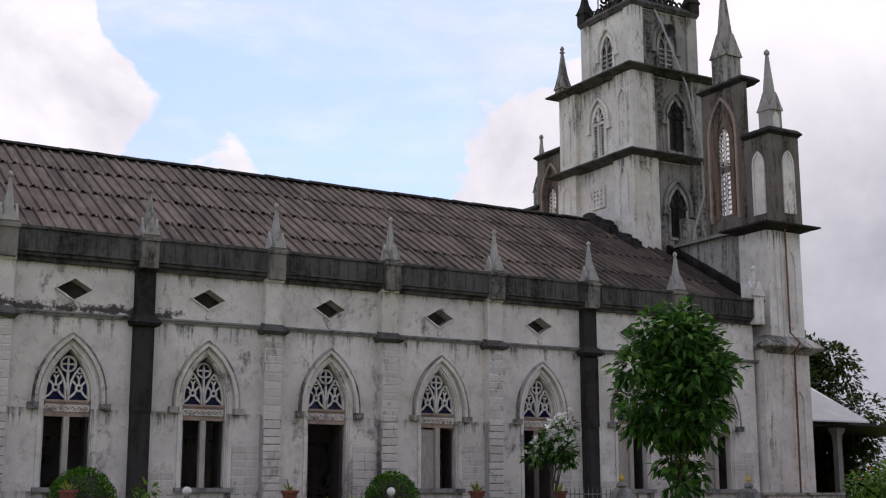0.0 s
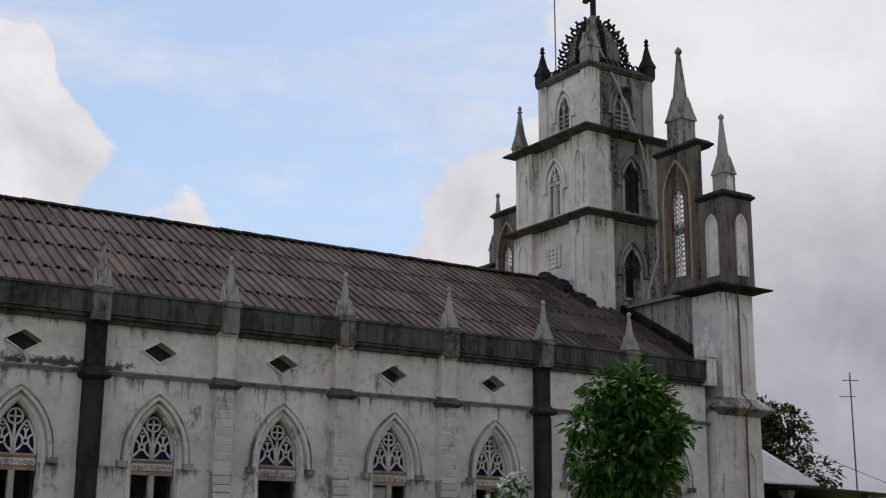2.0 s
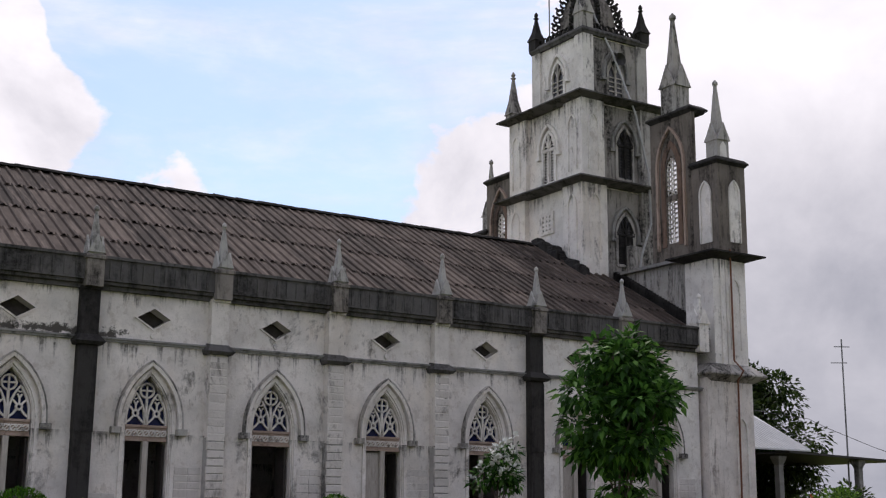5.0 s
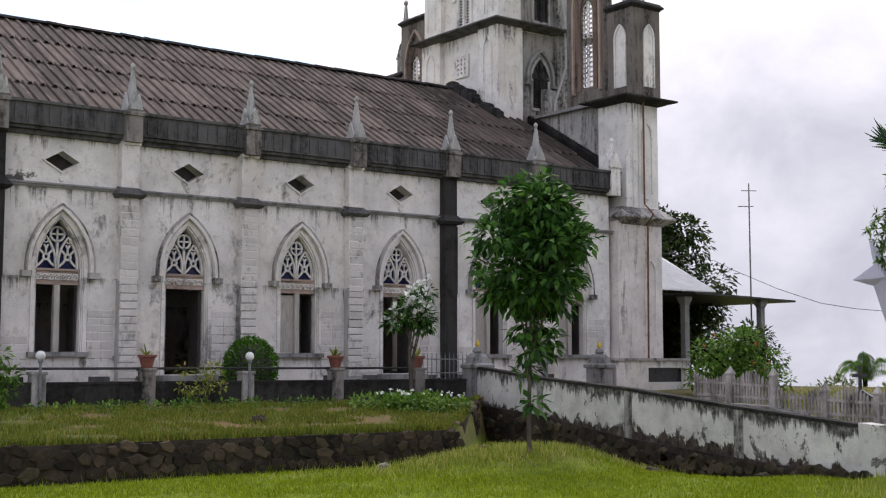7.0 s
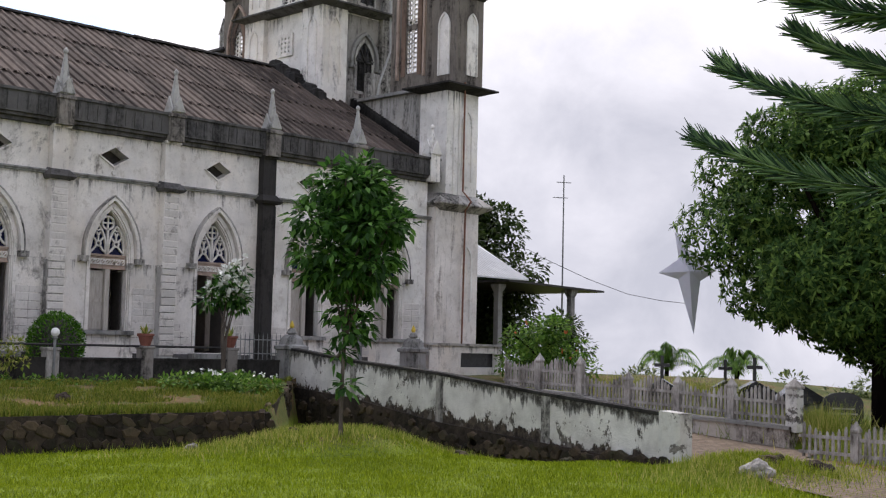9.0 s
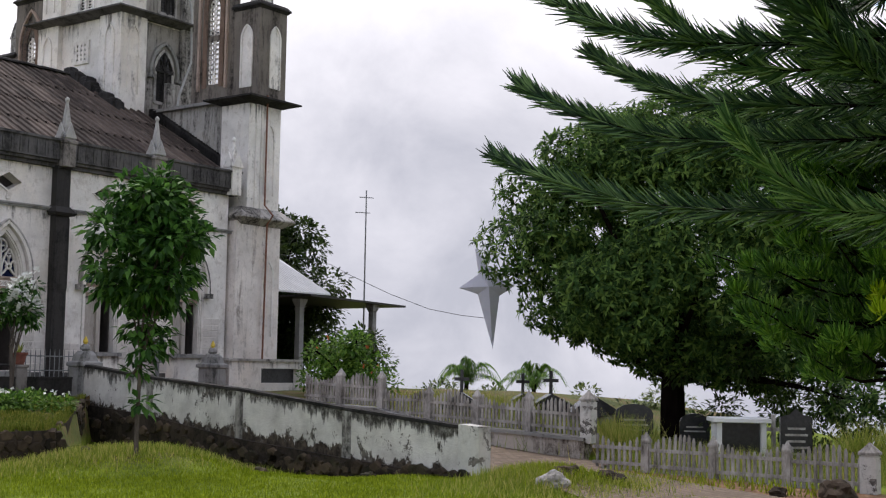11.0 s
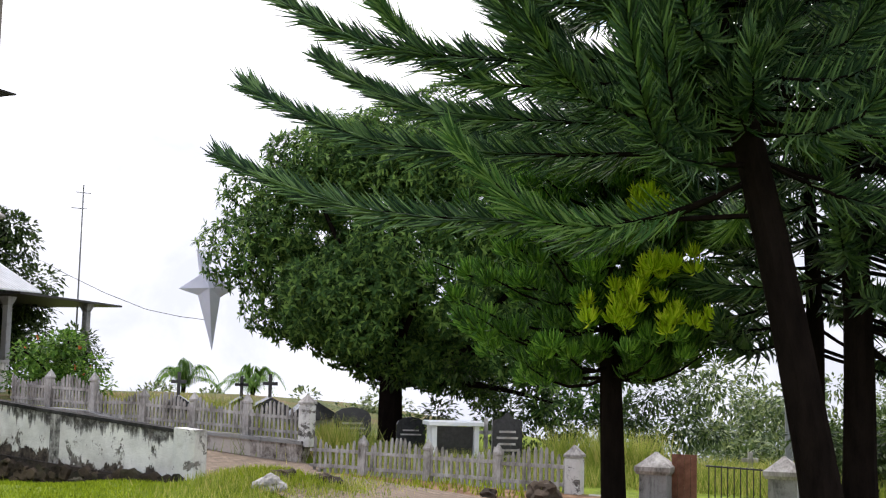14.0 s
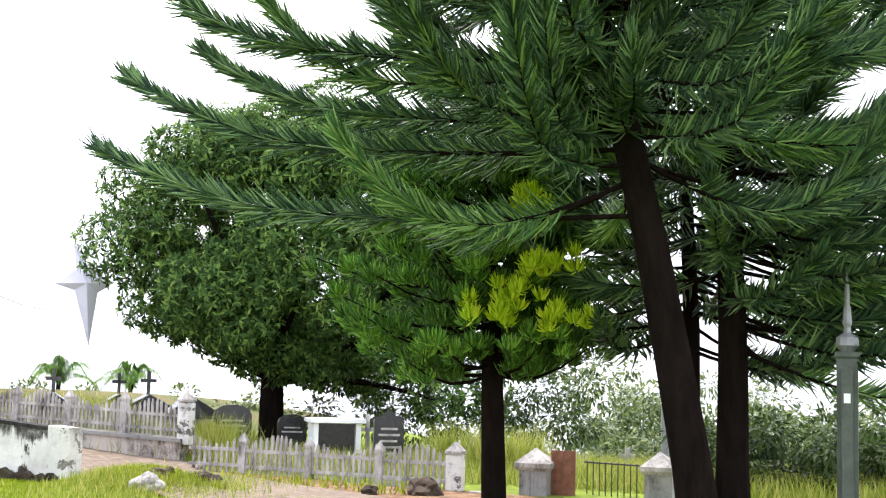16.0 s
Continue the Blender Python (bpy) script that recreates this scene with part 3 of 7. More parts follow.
def arched_window(cx, sill, kind):
    """Moulded pointed window with two traceried lights over a pierced panel."""
    y = WALL_Y
    win = thing("window" if sill > 2 else "doorway", (cx, y, sill))
    win.parent = church
    win.location = (cx - 6, y - 7, sill - 1.3)
    off = Matrix.Translation((-cx, -y, -sill))

    def wp(name, bm, material, label=""):
        bm.transform(off)
        return part(name, bm, material, win, label)
    bm = bmesh.new()                                              # hood mould with its stops
    ribbon(bm, [(cx - 0.84, 4.55), *arch(cx, 0.84, SPRING, HOOD_APEX + 0.06), (cx + 0.84, 4.55)], 0.10, y - 0.17, y)
    bm2 = bmesh.new()
    ribbon(bm2, [(cx - 0.90, 4.55), *arch(cx, 0.90, SPRING, HOOD_APEX + 0.14), (cx + 0.90, 4.55)], 0.04, y - 0.19, y)
    wp("hood_edge", bm2, M_GRIMY, "mouldy upper edge of the hood mould")
    for s in (-1, 1):
        bm2 = bmesh.new()
        box(bm2, cx + s * 0.9 - 0.13, cx + s * 0.9 + 0.13, y - 0.2, y, 4.42, 4.58)
        wp("label_stop", bm2, M_GRIMY, "small grey label stop")
    wp("hood_mould", bm, M_WHITE, "white weathered hood mould")
    bm = bmesh.new()
    ribbon(bm, [(cx - 0.70, sill), (cx - 0.70, 4.0), *arch(cx, 0.70, SPRING - 0.05, HOOD_APEX - 0.12), (cx + 0.70, 4.0), (cx + 0.70, sill)], 0.10, y - 0.05, y + 0.05)
    ribbon(bm, [(cx - 0.60, sill), (cx - 0.60, 4.0), *arch(cx, 0.62, SPRING - 0.08, HOOD_APEX - 0.24), (cx + 0.62, 4.0), (cx + 0.62, sill)], 0.05, y + 0.06, y + 0.22)
    wp("frame", bm, M_WHITE, "stepped white plaster surround")
    bm = bmesh.new()                                              # tracery
    t0, t1 = y + 0.16, y + 0.24
    for s in (-1, 1):
        c = cx + s * 0.29
        ribbon(bm, [(c - 0.255, 4.66), *arch(c, 0.255, 4.80, 5.50, 6), (c + 0.255, 4.66)], 0.05, t0, t1)
        ribbon(bm, circle(c, 4.98, 0.075, 10), 0.05, t0, t1, True)   # foliated cross in each light
        for dx, dz in ((-0.22, -0.24), (0.22, -0.24), (-0.21, 0.20), (0.21, 0.20)):
            ribbon(bm, [(c + dx * 0.3, 4.98 + dz * 0.3), (c + dx * 0.62, 4.98 + dz * 0.7), (c + dx, 4.98 + dz)], 0.05, t0 + 0.01, t1 - 0.01)
        ribbon(bm, [(c, 5.05), (c, 5.2), (c - 0.06, 5.3)], 0.045, t0 + 0.014, t1 - 0.014)
        ribbon(bm, [(c, 5.2), (c + 0.06, 5.3)], 0.045, t0 + 0.016, t1 - 0.016)
    ribbon(bm, circle(cx, 5.58, 0.19, 14), 0.05, t0, t1, True)
    ribbon(bm, [(cx - 0.17, 5.58), (cx + 0.17, 5.58)], 0.045, t0 + 0.01, t1 - 0.01)
    ribbon(bm, [(cx, 5.41), (cx, 5.75)], 0.045, t0 + 0.012, t1 - 0.012)
    ribbon(bm, [(cx, 4.66), (cx, 5.40)], 0.06, t0, t1)
    for s in (-1, 1):
        ribbon(bm, circle(cx + s * 0.30, 5.42, 0.07, 8), 0.035, t0 + 0.01, t1 - 0.01, True)
    tagged(wp("tracery", bm, M_WHITE), "white pierced stone tracery", kind="stuff")
    bm = bmesh.new()
    slab_xz(bm, arch(cx, 0.575, SPRING - 0.08, 5.88), t1 + 0.03, t1 + 0.05)
    wp("pane", bm, M_BLUEGLASS, "dark blue stained pane")
    bm = bmesh.new()
    box(bm, cx - 0.57, cx + 0.57, t0 - 0.02, t1, 4.26, 4.66)
    ribbon(bm, [(cx - 0.57, 4.28), (cx + 0.57, 4.28)], 0.06, t0 - 0.07, t0)
    ribbon(bm, [(cx - 0.57, 4.64), (cx + 0.57, 4.64)], 0.06, t0 - 0.07, t0)
    wp("panel", bm, M_CARVED, "carved pinkish-brown plaster panel")
    bm = bmesh.new()
    for i in range(7):
        ribbon(bm, circle(cx - 0.48 + 0.16 * i, 4.46, 0.08, 6), 0.035, t0 - 0.06, t0 - 0.02, True)
        ribbon(bm, [(cx - 0.56 + 0.16 * i, 4.38), (cx - 0.40 + 0.16 * i, 4.54)], 0.025, t0 - 0.055, t0 - 0.02)
    tagged(wp("fretwork", bm, M_WHITE), "white lattice relief on the panel", kind="stuff")
    if sill > 2:
        bm = bmesh.new()
        box(bm, cx - 0.8, cx + 0.8, y - 0.14, y + 0.2, sill - 0.12, sill)
        wp("sill", bm, M_CEMENT, "grey stained window sill")
        bm = bmesh.new()
        box(bm, cx - 0.075, cx + 0.075, y + 0.1, y + 0.26, sill, 4.26)
        wp("mullion", bm, M_WOOD)
        if kind == "half":
            bm = bmesh.new()
            box(bm, cx - 0.55, cx - 0.08, y + 0.2, y + 0.24, sill + 0.02, 4.2)
            for z in (sill + 0.25, 3.3, 4.0):
                box(bm, cx - 0.55, cx - 0.08, y + 0.18, y + 0.2, z, z + 0.1)
            wp("shutter", bm, M_WOOD, "closed pale board shutter")
        # shutters swung inwards
        for s in ((1,) if kind == "half" else (-1, 1)):
            bm = bmesh.new()
            a, c2 = sorted((cx + s * 0.53, cx + s * 0.565))
            box(bm, a, c2, y + 0.27, y + 0.75, sill + 0.02, 4.2)
            wp("shutter", bm, M_DARKWOOD_SHADE, "open dark wooden shutter")
    else:
        bm = bmesh.new()
        box(bm, cx + 0.50, cx + 0.56, y + 0.26, y + 0.85, sill + 0.02, 4.24)
        wp("door_leaf", bm, M_DARKWOOD_SHADE, "open dark wooden door leaf")
        bm = bmesh.new()
        box(bm, cx - 0.85, cx + 0.85, y - 0.35, y + 0.1, sill - 0.35, sill - 0.02)
        wp("threshold", bm, M_CEMENT, "grey stone threshold")


KINDS = {-3: "open", -2: "open", -1: "open", 0: "open", 1: "door", 2: "half", 3: "door", 4: "half", 5: "half"}
for i, k in KINDS.items():
    c = BAY * i + BAY / 2
    s = FLOOR if k == "door" else 2.5
    bay_wall(c, s)
    arched_window(c, s, k)

# string course, cornice and parapet along the eave
bm = bmesh.new()
mouldings(bm, NAVE_X0, NAVE_X1 - 0.6, WALL_Y, WALL_Y + 0.1, STRING_Z, ((0.07, -0.03, 0.03), (0.12, 0.03, 0.08)))
cpart("string_course", bm, M_CEMENT, label="thin grey stained string course")
bm = bmesh.new()
loft(bm, [[(x, WALL_Y + 0.3, 8.1), (x, -0.09, 8.1), (x, -0.09, 8.2), (x, -0.21, 8.22), (x, -0.21, 8.3), (x, -0.29, 8.31), (x, -0.29, 8.36), (x, WALL_Y + 0.3, 8.36)] for x in (NAVE_X0, NAVE_X1 - 0.5)])
bmesh.ops.recalc_face_normals(bm, faces=bm.faces)
cpart("eave_cornice", bm, M_PARAPET, label="stepped blackened eave cornice")
bm = bmesh.new()
box(bm, NAVE_X0, NAVE_X1 - 0.5, -0.33, 0.10, 8.88, 8.96)
cpart("parapet_cap", bm, M_PARAPET)
bm = bmesh.new()
box(bm, NAVE_X0, NAVE_X1 - 0.5, -0.27, 0.06, 8.36, 8.88)
parapet = cpart("parapet", bm, M_PARAPET, label="parapet blackened with algae")
bm = bmesh.new()
loft(bm, [[(-0.035, -0.30, 8.38), (0.035, -0.30, 8.38), (0.035, -0.265, 8.38), (-0.035, -0.265, 8.38)], [(-0.035, -0.31, 8.72), (0.035, -0.31, 8.72), (0.035, -0.265, 8.72), (-0.035, -0.265, 8.72)], [(-0.012, -0.28, 8.84), (0.012, -0.28, 8.84), (0.012, -0.265, 8.84), (-0.012, -0.265, 8.84)]])
first = link_mesh("parapet_rib", bm, M_PARAPET)
first.parent = parapet
for i in range(int((NAVE_X1 - 0.8 - NAVE_X0) / 0.3)):
    ob = first if i == 0 else new("parapet_rib", first.data)
    ob.parent = parapet
    ob.matrix_basis = SHIFT @ Matrix.Translation((NAVE_X0 + 0.15 + 0.3 * i, 0, 0))

bm = bmesh.new()                                                   # closed shell of the nave
box(bm, NAVE_X0 - 0.4, NAVE_X0, WALL_Y, NAVE_W, 1.2, 8.6)
box(bm, NAVE_X0, NAVE_X1, NAVE_W - 0.4, NAVE_W, 1.2, 8.6)
cpart("end_wall", bm, M_WHITE)
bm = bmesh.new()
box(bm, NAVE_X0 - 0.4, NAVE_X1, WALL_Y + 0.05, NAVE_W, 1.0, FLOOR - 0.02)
cpart("church_floor", bm, M_INSIDE_SHADE)
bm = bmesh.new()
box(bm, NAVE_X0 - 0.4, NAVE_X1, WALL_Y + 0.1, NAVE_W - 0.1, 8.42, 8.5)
cpart("church_ceiling", bm, M_DARKWOOD_SHADE)


M_PINN = plaster("pale_pinnacle", (0.46, 0.45, 0.435), (0.06, 0.058, 0.055), 0.50, 0.5)


def gable_spire(bm, cx, cy, z, w, body, spike):
    """Small gabled pinnacle: square body, four gables, four-sided spike, round finial."""
    loft(bm, square_rings(cx, cy, ((w, z), (w, z + body))))
    for s in (-1, 1):
        slab_xz(bm, [(cx - w * 1.15, z + body - 0.02), (cx + w * 1.15, z + body - 0.02), (cx, z + body + w * 2.3)], cy + s * w * 1.12 - 0.03, cy + s * w * 1.12 + 0.03)
        a = [bm.verts.new(p) for p in ((cx + s * w * 1.12, cy - w * 1.15, z + body - 0.02), (cx + s * w * 1.12, cy + w * 1.15, z + body - 0.02), (cx + s * w * 1.12, cy, z + body + w * 2.3))]
        b = [bm.verts.new((v.co.x - s * 0.06, v.co.y, v.co.z)) for v in a]
        bm.faces.new(a)
        bm.faces.new(b[::-1])
        for k in range(3):
            bm.faces.new((a[k], b[k], b[(k + 1) % 3], a[(k + 1) % 3]))
    loft(bm, square_rings(cx, cy, ((w * 0.72, z + body), (w * 0.15, z + body + spike), (w * 0.18, z + body + spike + 0.02))))
    top = z + body + spike
    r = w * 0.38
    loft(bm, round_rings(cx, cy, ((r * 0.4, top - 0.02), (r, top + r * 0.6), (r * 0.9, top + r * 1.4), (r * 0.2, top + r * 2.2)), 8))


def pilaster(x, material, low=True):
    bm = bmesh.new()
    box(bm, x - 0.25, x + 0.25, -0.24, WALL_Y + 0.02, 4.4, 6.55)
    box(bm, x - 0.25, x + 0.25, -0.20, WALL_Y + 0.02, 6.55, 8.12)
    box(bm, x - 0.27, x + 0.27, -0.26, WALL_Y + 0.02, 8.06, 8.14)
    cpart("pilaster", bm, material)
    bm = bmesh.new()
    loft(bm, [[(x - 0.34, -0.34, 6.62), (x + 0.34, -0.34, 6.62), (x + 0.34, WALL_Y, 6.62), (x - 0.34, WALL_Y, 6.62)],
              [(x - 0.40, -0.42, 6.70), (x + 0.40, -0.42, 6.70), (x + 0.40, WALL_Y, 6.74), (x - 0.40, WALL_Y, 6.74)],
              [(x - 0.27, -0.22, 6.90), (x + 0.27, -0.22, 6.90), (x + 0.27, WALL_Y, 6.95), (x - 0.27, WALL_Y, 6.95)]])
    cpart("weathering", bm, M_BLACK if material is M_BLACK else M_PARAPET)
    bm = bmesh.new()
    gable_spire(bm, x, -0.2, 8.86, 0.20, 0.16, 1.12)
    pinn = cpart("pinnacle", bm, M_PINN, label="small gabled pinnacle with a ball finial")
    bm = bmesh.new()
    loft(bm, square_rings(x, -0.2, ((0.23, 8.12), (0.23, 8.82), (0.27, 8.84), (0.27, 8.92), (0.2, 8.97))))
    bm.transform(SHIFT)
    part("base", bm, M_SLAB, pinn, "blackened square base")
    bm = bmesh.new()                                              # core behind the block courses
    box(bm, x - 0.24, x + 0.24, -0.22, WALL_Y + 0.02, 1.2, 4.4)
    box(bm, x - 0.36, x + 0.36, -0.34, WALL_Y + 0.02, 1.2, 1.75)
    cpart("pilaster_foot", bm, M_PINN if material is M_WHITE else material)


PIL_DARK = {0, 4}
for i in range(-2, 6):
    pilaster(BAY * i, M_BLACK if i in PIL_DARK else M_WHITE)


# ---- nave roof ----
SLOPE = math.atan2(RIDGE_Z - EAVE_Z, RIDGE_Y - 0.05)
LENGTH = math.hypot(RIDGE_Z - EAVE_Z, RIDGE_Y - 0.05)


def roof_sheet_mesh():
    """One ribbed sheet: 1.05 m wide, four rows up the slope."""
    bm = bmesh.new()
    prof = []
    for k in range(3):
        for dx, dz in ((0.0, 0.0), (0.20, 0.0), (0.235, 0.055), (0.29, 0.06), (0.33, 0.0)):
            prof.append((k * 0.35 + dx, dz))
    prof.append((1.07, 0.0))
    l = LENGTH / 4 + 0.14
    rows = []
    for s, lift in ((0.0, 0.018), (l, 0.0)):
        rows.append([bm.verts.new((x, s, z + lift)) for x, z in prof])
        rows.append([bm.verts.new((x, s, z + lift - 0.02)) for x, z in prof])
    n = len(prof)
    for i in range(n - 1):
        bm.faces.new((rows[0][i], rows[0][i + 1], rows[2][i + 1], rows[2][i]))
        bm.faces.new((rows[1][i + 1], rows[1][i], rows[3][i], rows[3][i + 1]))
        bm.faces.new((rows[1][i], rows[1][i + 1], rows[0][i + 1], rows[0][i]))
    me = bpy.data.meshes.new("roof_sheet")
    bm.to_mesh(me)
    bm.free()
    me.materials.append(M_ROOF)
    return me


bm = bmesh.new()
for side in (0, 1):
    e = [(NAVE_X0 - 0.5, 0.1, EAVE_Z - 0.12), (NAVE_X1, 0.1, EAVE_Z - 0.12), (NAVE_X1, RIDGE_Y, RIDGE_Z - 0.12), (NAVE_X0 - 0.5, RIDGE_Y, RIDGE_Z - 0.12)]
    if side:
        e = [(x, 2 * RIDGE_Y - y, z) for x, y, z in e][::-1]
    bm.faces.new([bm.verts.new(p) for p in e])
roof = cpart("roof", bm, M_ROOF, label="weathered brown ribbed sheet roof")
bm = bmesh.new()
slab_gable = [bm.verts.new((NAVE_X0 - 0.2, y, z)) for y, z in ((WALL_Y, 8.5), (NAVE_W, 8.5), (RIDGE_Y, RIDGE_Z - 0.1))]
bm.faces.new(slab_gable)
cpart("gable", bm, M_WHITE)
SHEET = roof_sheet_mesh()
ROOF_RAND = random.Random(4)
for r in range(4):
    for c in range(31):
        x = NAVE_X0 + 1.05 * c + (0.18 if r % 2 else 0.0)
        if x + 1.05 > NAVE_X1 + 0.5:
            continue
        s = LENGTH / 4 * r
        ob = new("roof_sheet", SHEET)
        ob.parent = roof
        y, z = 0.05 + s * math.cos(SLOPE), EAVE_Z + s * math.sin(SLOPE) + 0.004 * (c % 2)
        ob.matrix_basis = SHIFT @ pose(x, y, z + 0.01 * r, math.degrees(SLOPE) + ROOF_RAND.uniform(-0.25, 0.25), ROOF_RAND.uniform(-0.3, 0.3), ROOF_RAND.uniform(-0.35, 0.35))
bm = bmesh.new()
RR = random.Random(9)
x = NAVE_X0 - 0.4
while x < 20.6:
    l = 0.9
    loft(bm, [[(xx, RIDGE_Y + r * math.cos(a) * 1.3, RIDGE_Z + 0.02 + r * math.sin(a) * 0.75 + dz) for a in (0, math.pi / 5, 2 * math.pi / 5, 3 * math.pi / 5, 4 * math.pi / 5, math.pi)] for xx, r, dz in ((x, 0.17, RR.uniform(0, 0.03)), (x + l, 0.155, RR.uniform(0, 0.02)))])
    x += l - 0.06
tagged(cpart("ridge_cap", bm, M_BLACK, roof), kind="stuff").matrix_basis = SHIFT


# ---- west front and tower ----
def blind_lancet(bm, cx, z0, z1, half, y, depth=0.06):
    """A raised pointed moulding on a face that looks towards -y."""
    sp = z1 - half * 1.9
    ribbon(bm, [(cx - half, z0), *arch(cx, half, sp, z1, 5), (cx + half, z0)], 0.07, y - depth, y)


def cornice(bm, x0, x1, y0, y1, z, out, h=0.22):
    loft(bm, [[(x0 - o, y0 - o, zz), (x1 + o, y0 - o, zz), (x1 + o, y1 + o, zz), (x0 - o, y1 + o, zz)] for o, zz in ((0.02, z - h), (out * 0.6, z - h * 0.45), (out, z - 0.03), (out, z + 0.03), (0.0, z + 0.16))])


def lancets_on(x0, x1, y0, y1, z0, z1, half, faces, pos, name="blind_arch", material=None):
    """Blind arches at the given places on the -y and -x faces of a block."""
    for f in faces:
        for p in pos:
            bm = bmesh.new()
            if f == "y":
                blind_lancet(bm, x0 + p, z0, z1, half, y0)
            else:
                blind_lancet(bm, y0 + p, z0, z1, half, x0)
                turn_x(bm)
            cpart(name, bm, material or M_TOWER)


TX, TY = 23.2, 7.6


def tier(h, z0, z1, pier, proud, material, out, cut=0.0):
    """One square stage with corner piers; cut shortens it towards the west."""
    bm = bmesh.new()
    box(bm, TX - h + proud, TX + h - cut - proud, TY - h + proud, TY + h - proud, z0, z1)
    cpart("tower_stage", bm, material)
    for sx in (-1, 1):
        for sy in (-1, 1):
            bm = bmesh.new()
            cx, cy = TX + sx * (h - pier / 2) - (cut if sx > 0 else 0), TY + sy * (h - pier / 2)
            loft(bm, square_rings(cx, cy, ((pier / 2, z0), (pier / 2, z1))))
            cpart("corner_pier", bm, M_GRIMY if sx > 0 else material)
    bm = bmesh.new()
    box(bm, TX - h + pier + 0.01, TX + h - cut - pier - 0.01, TY - h + proud - 0.012, TY - h + proud - 0.004, z0, z1 - 0.2)
    cpart("stained_panel", bm, M_STAINED, label="recessed wall face streaked with black algae")
    bm = bmesh.new()
    cornice(bm, TX - h, TX + h - cut, TY - h, TY + h, z1, out, 0.15)
    cpart("cornice", bm, M_PARAPET, label="blackened stone cornice")


tier(2.5, 1.0, 15.45, 1.25, 0.22, M_TOWER, 0.42, 0.65)
tier(2.42, 15.45, 18.95, 1.15, 0.20, M_TOWER, 0.42, 0.6)
tier(1.72, 18.95, 22.05, 0.55, 0.10, M_TOWER, 0.09)
for p in (0.62, 4.38):
    lancets_on(TX - 2.5, 0, TY - 2.5, 0, 12.3, 14.9, 0.26, "x", (p,))
    lancets_on(TX - 2.42, 0, TY - 2.42, 0, 15.9, 18.2, 0.25, "x", (p - 0.04,))
lancets_on(TX - 2.5, 0, TY - 2.5, 0, 12.3, 14.9, 0.26, "y", (0.62,))
lancets_on(TX - 2.42, 0, TY - 2.42, 0, 15.9, 18.2, 0.25, "y", (0.58,))


def tower_window(axis, z0, z1, half, face, c, filling, bars=None):
    """Pointed tower light with hood mould; axis x looks along -x."""
    win = thing("tower_window")
    win.parent = church
    def put(name, bm, material, label=""):
        if axis == "x":
            turn_x(bm)
        bm.transform(SHIFT)
        return part(name, bm, material, win, label)
    sp = z1 - half * 1.8
    bm = bmesh.new()
    ribbon(bm, [(c - half - 0.22, sp - 0.25), *arch(c, half + 0.22, sp, z1 + 0.28), (c + half + 0.22, sp - 0.25)], 0.12, face - 0.13, face)
    box(bm, c - half - 0.36, c - half - 0.12, face - 0.15, face, sp - 0.36, sp - 0.24)
    box(bm, c + half + 0.12, c + half + 0.36, face - 0.15, face, sp - 0.36, sp - 0.24)
    put("hood_mould", bm, M_CEMENT if axis == "y" else M_TOWER)
    bm = bmesh.new()
    ribbon(bm, [(c - half, z0), *arch(c, half, sp, z1), (c + half, z0), (c - half, z0)], 0.12, face - 0.07, face)
    put("frame", bm, M_GRIMY if axis == "y" else M_TOWER)
    # flat sheet on the wall face, black in place of the opening's shade
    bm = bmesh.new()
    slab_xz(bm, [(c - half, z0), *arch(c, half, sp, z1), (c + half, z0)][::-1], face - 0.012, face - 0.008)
    put("recess", bm, M_GRANITE_SHADE, "black sheet painted as the shade of an opening")
    bm = bmesh.new()
    if filling == "louvre":
        n = int((sp - z0) / 0.2)
        for k in range(n):
            z = z0 + 0.08 + k * 0.2
            slab = box(bm, c - half + 0.05, c + half - 0.05, face - 0.06, face - 0.02, z, z + 0.05)
        ribbon(bm, [(c, z0), (c, z1 - 0.1)], 0.07, face - 0.09, face - 0.02)
        ribbon(bm, [(c - half, sp - 0.05), (c - half * 0.5, sp + half), (c, sp)], 0.06, face - 0.08, face - 0.02)
        ribbon(bm, [(c + half, sp - 0.05), (c + half * 0.5, sp + half), (c, sp)], 0.06, face - 0.08, face - 0.02)
        put("louvre", bm, M_WOOD, "pale slatted louvre")
    else:
        for k in range(12):
            for s in (-1, 1):
                z = z0 + 0.1 + k * (sp - z0) / 12
                ribbon(bm, circle(c + s * half * 0.5, z + 0.05, half * 0.33, 7), 0.035, face - 0.05, face - 0.02, True)
        ribbon(bm, [(c, z0), (c, z1 - 0.1)], 0.08, face - 0.09, face - 0.02)
        ribbon(bm, [(c - half, sp - 0.05), (c + half, sp - 0.05)], 0.08, face - 0.09, face - 0.02)
        ribbon(bm, [(c - half, sp), (c - half * 0.5, sp + half * 1.1), (c, sp)], 0.06, face - 0.08, face - 0.02)
        ribbon(bm, [(c + half, sp), (c + half * 0.5, sp + half * 1.1), (c, sp)], 0.06, face - 0.08, face - 0.02)
        put("grille", bm, bars or M_WHITE, "pierced masonry grille")


tower_window("x", 15.75, 17.95, 0.42, TX - 2.22, TY - 0.1, "grille")
tower_window("y", 15.75, 17.95, 0.42, TY - 2.235, TX - 0.1, "grille", M_BLACK)
tower_window("x", 19.35, 21.15, 0.40, TX - 1.62, TY, "louvre")
tower_window("y", 19.35, 21.15, 0.40, TY - 1.635, TX, "louvre")
tower_window("y", 12.2, 14.3, 0.45, TY - 2.295, TX - 0.2, "grille", M_BLACK)
bm = bmesh.new()                                                   # small square vent in the lower stage
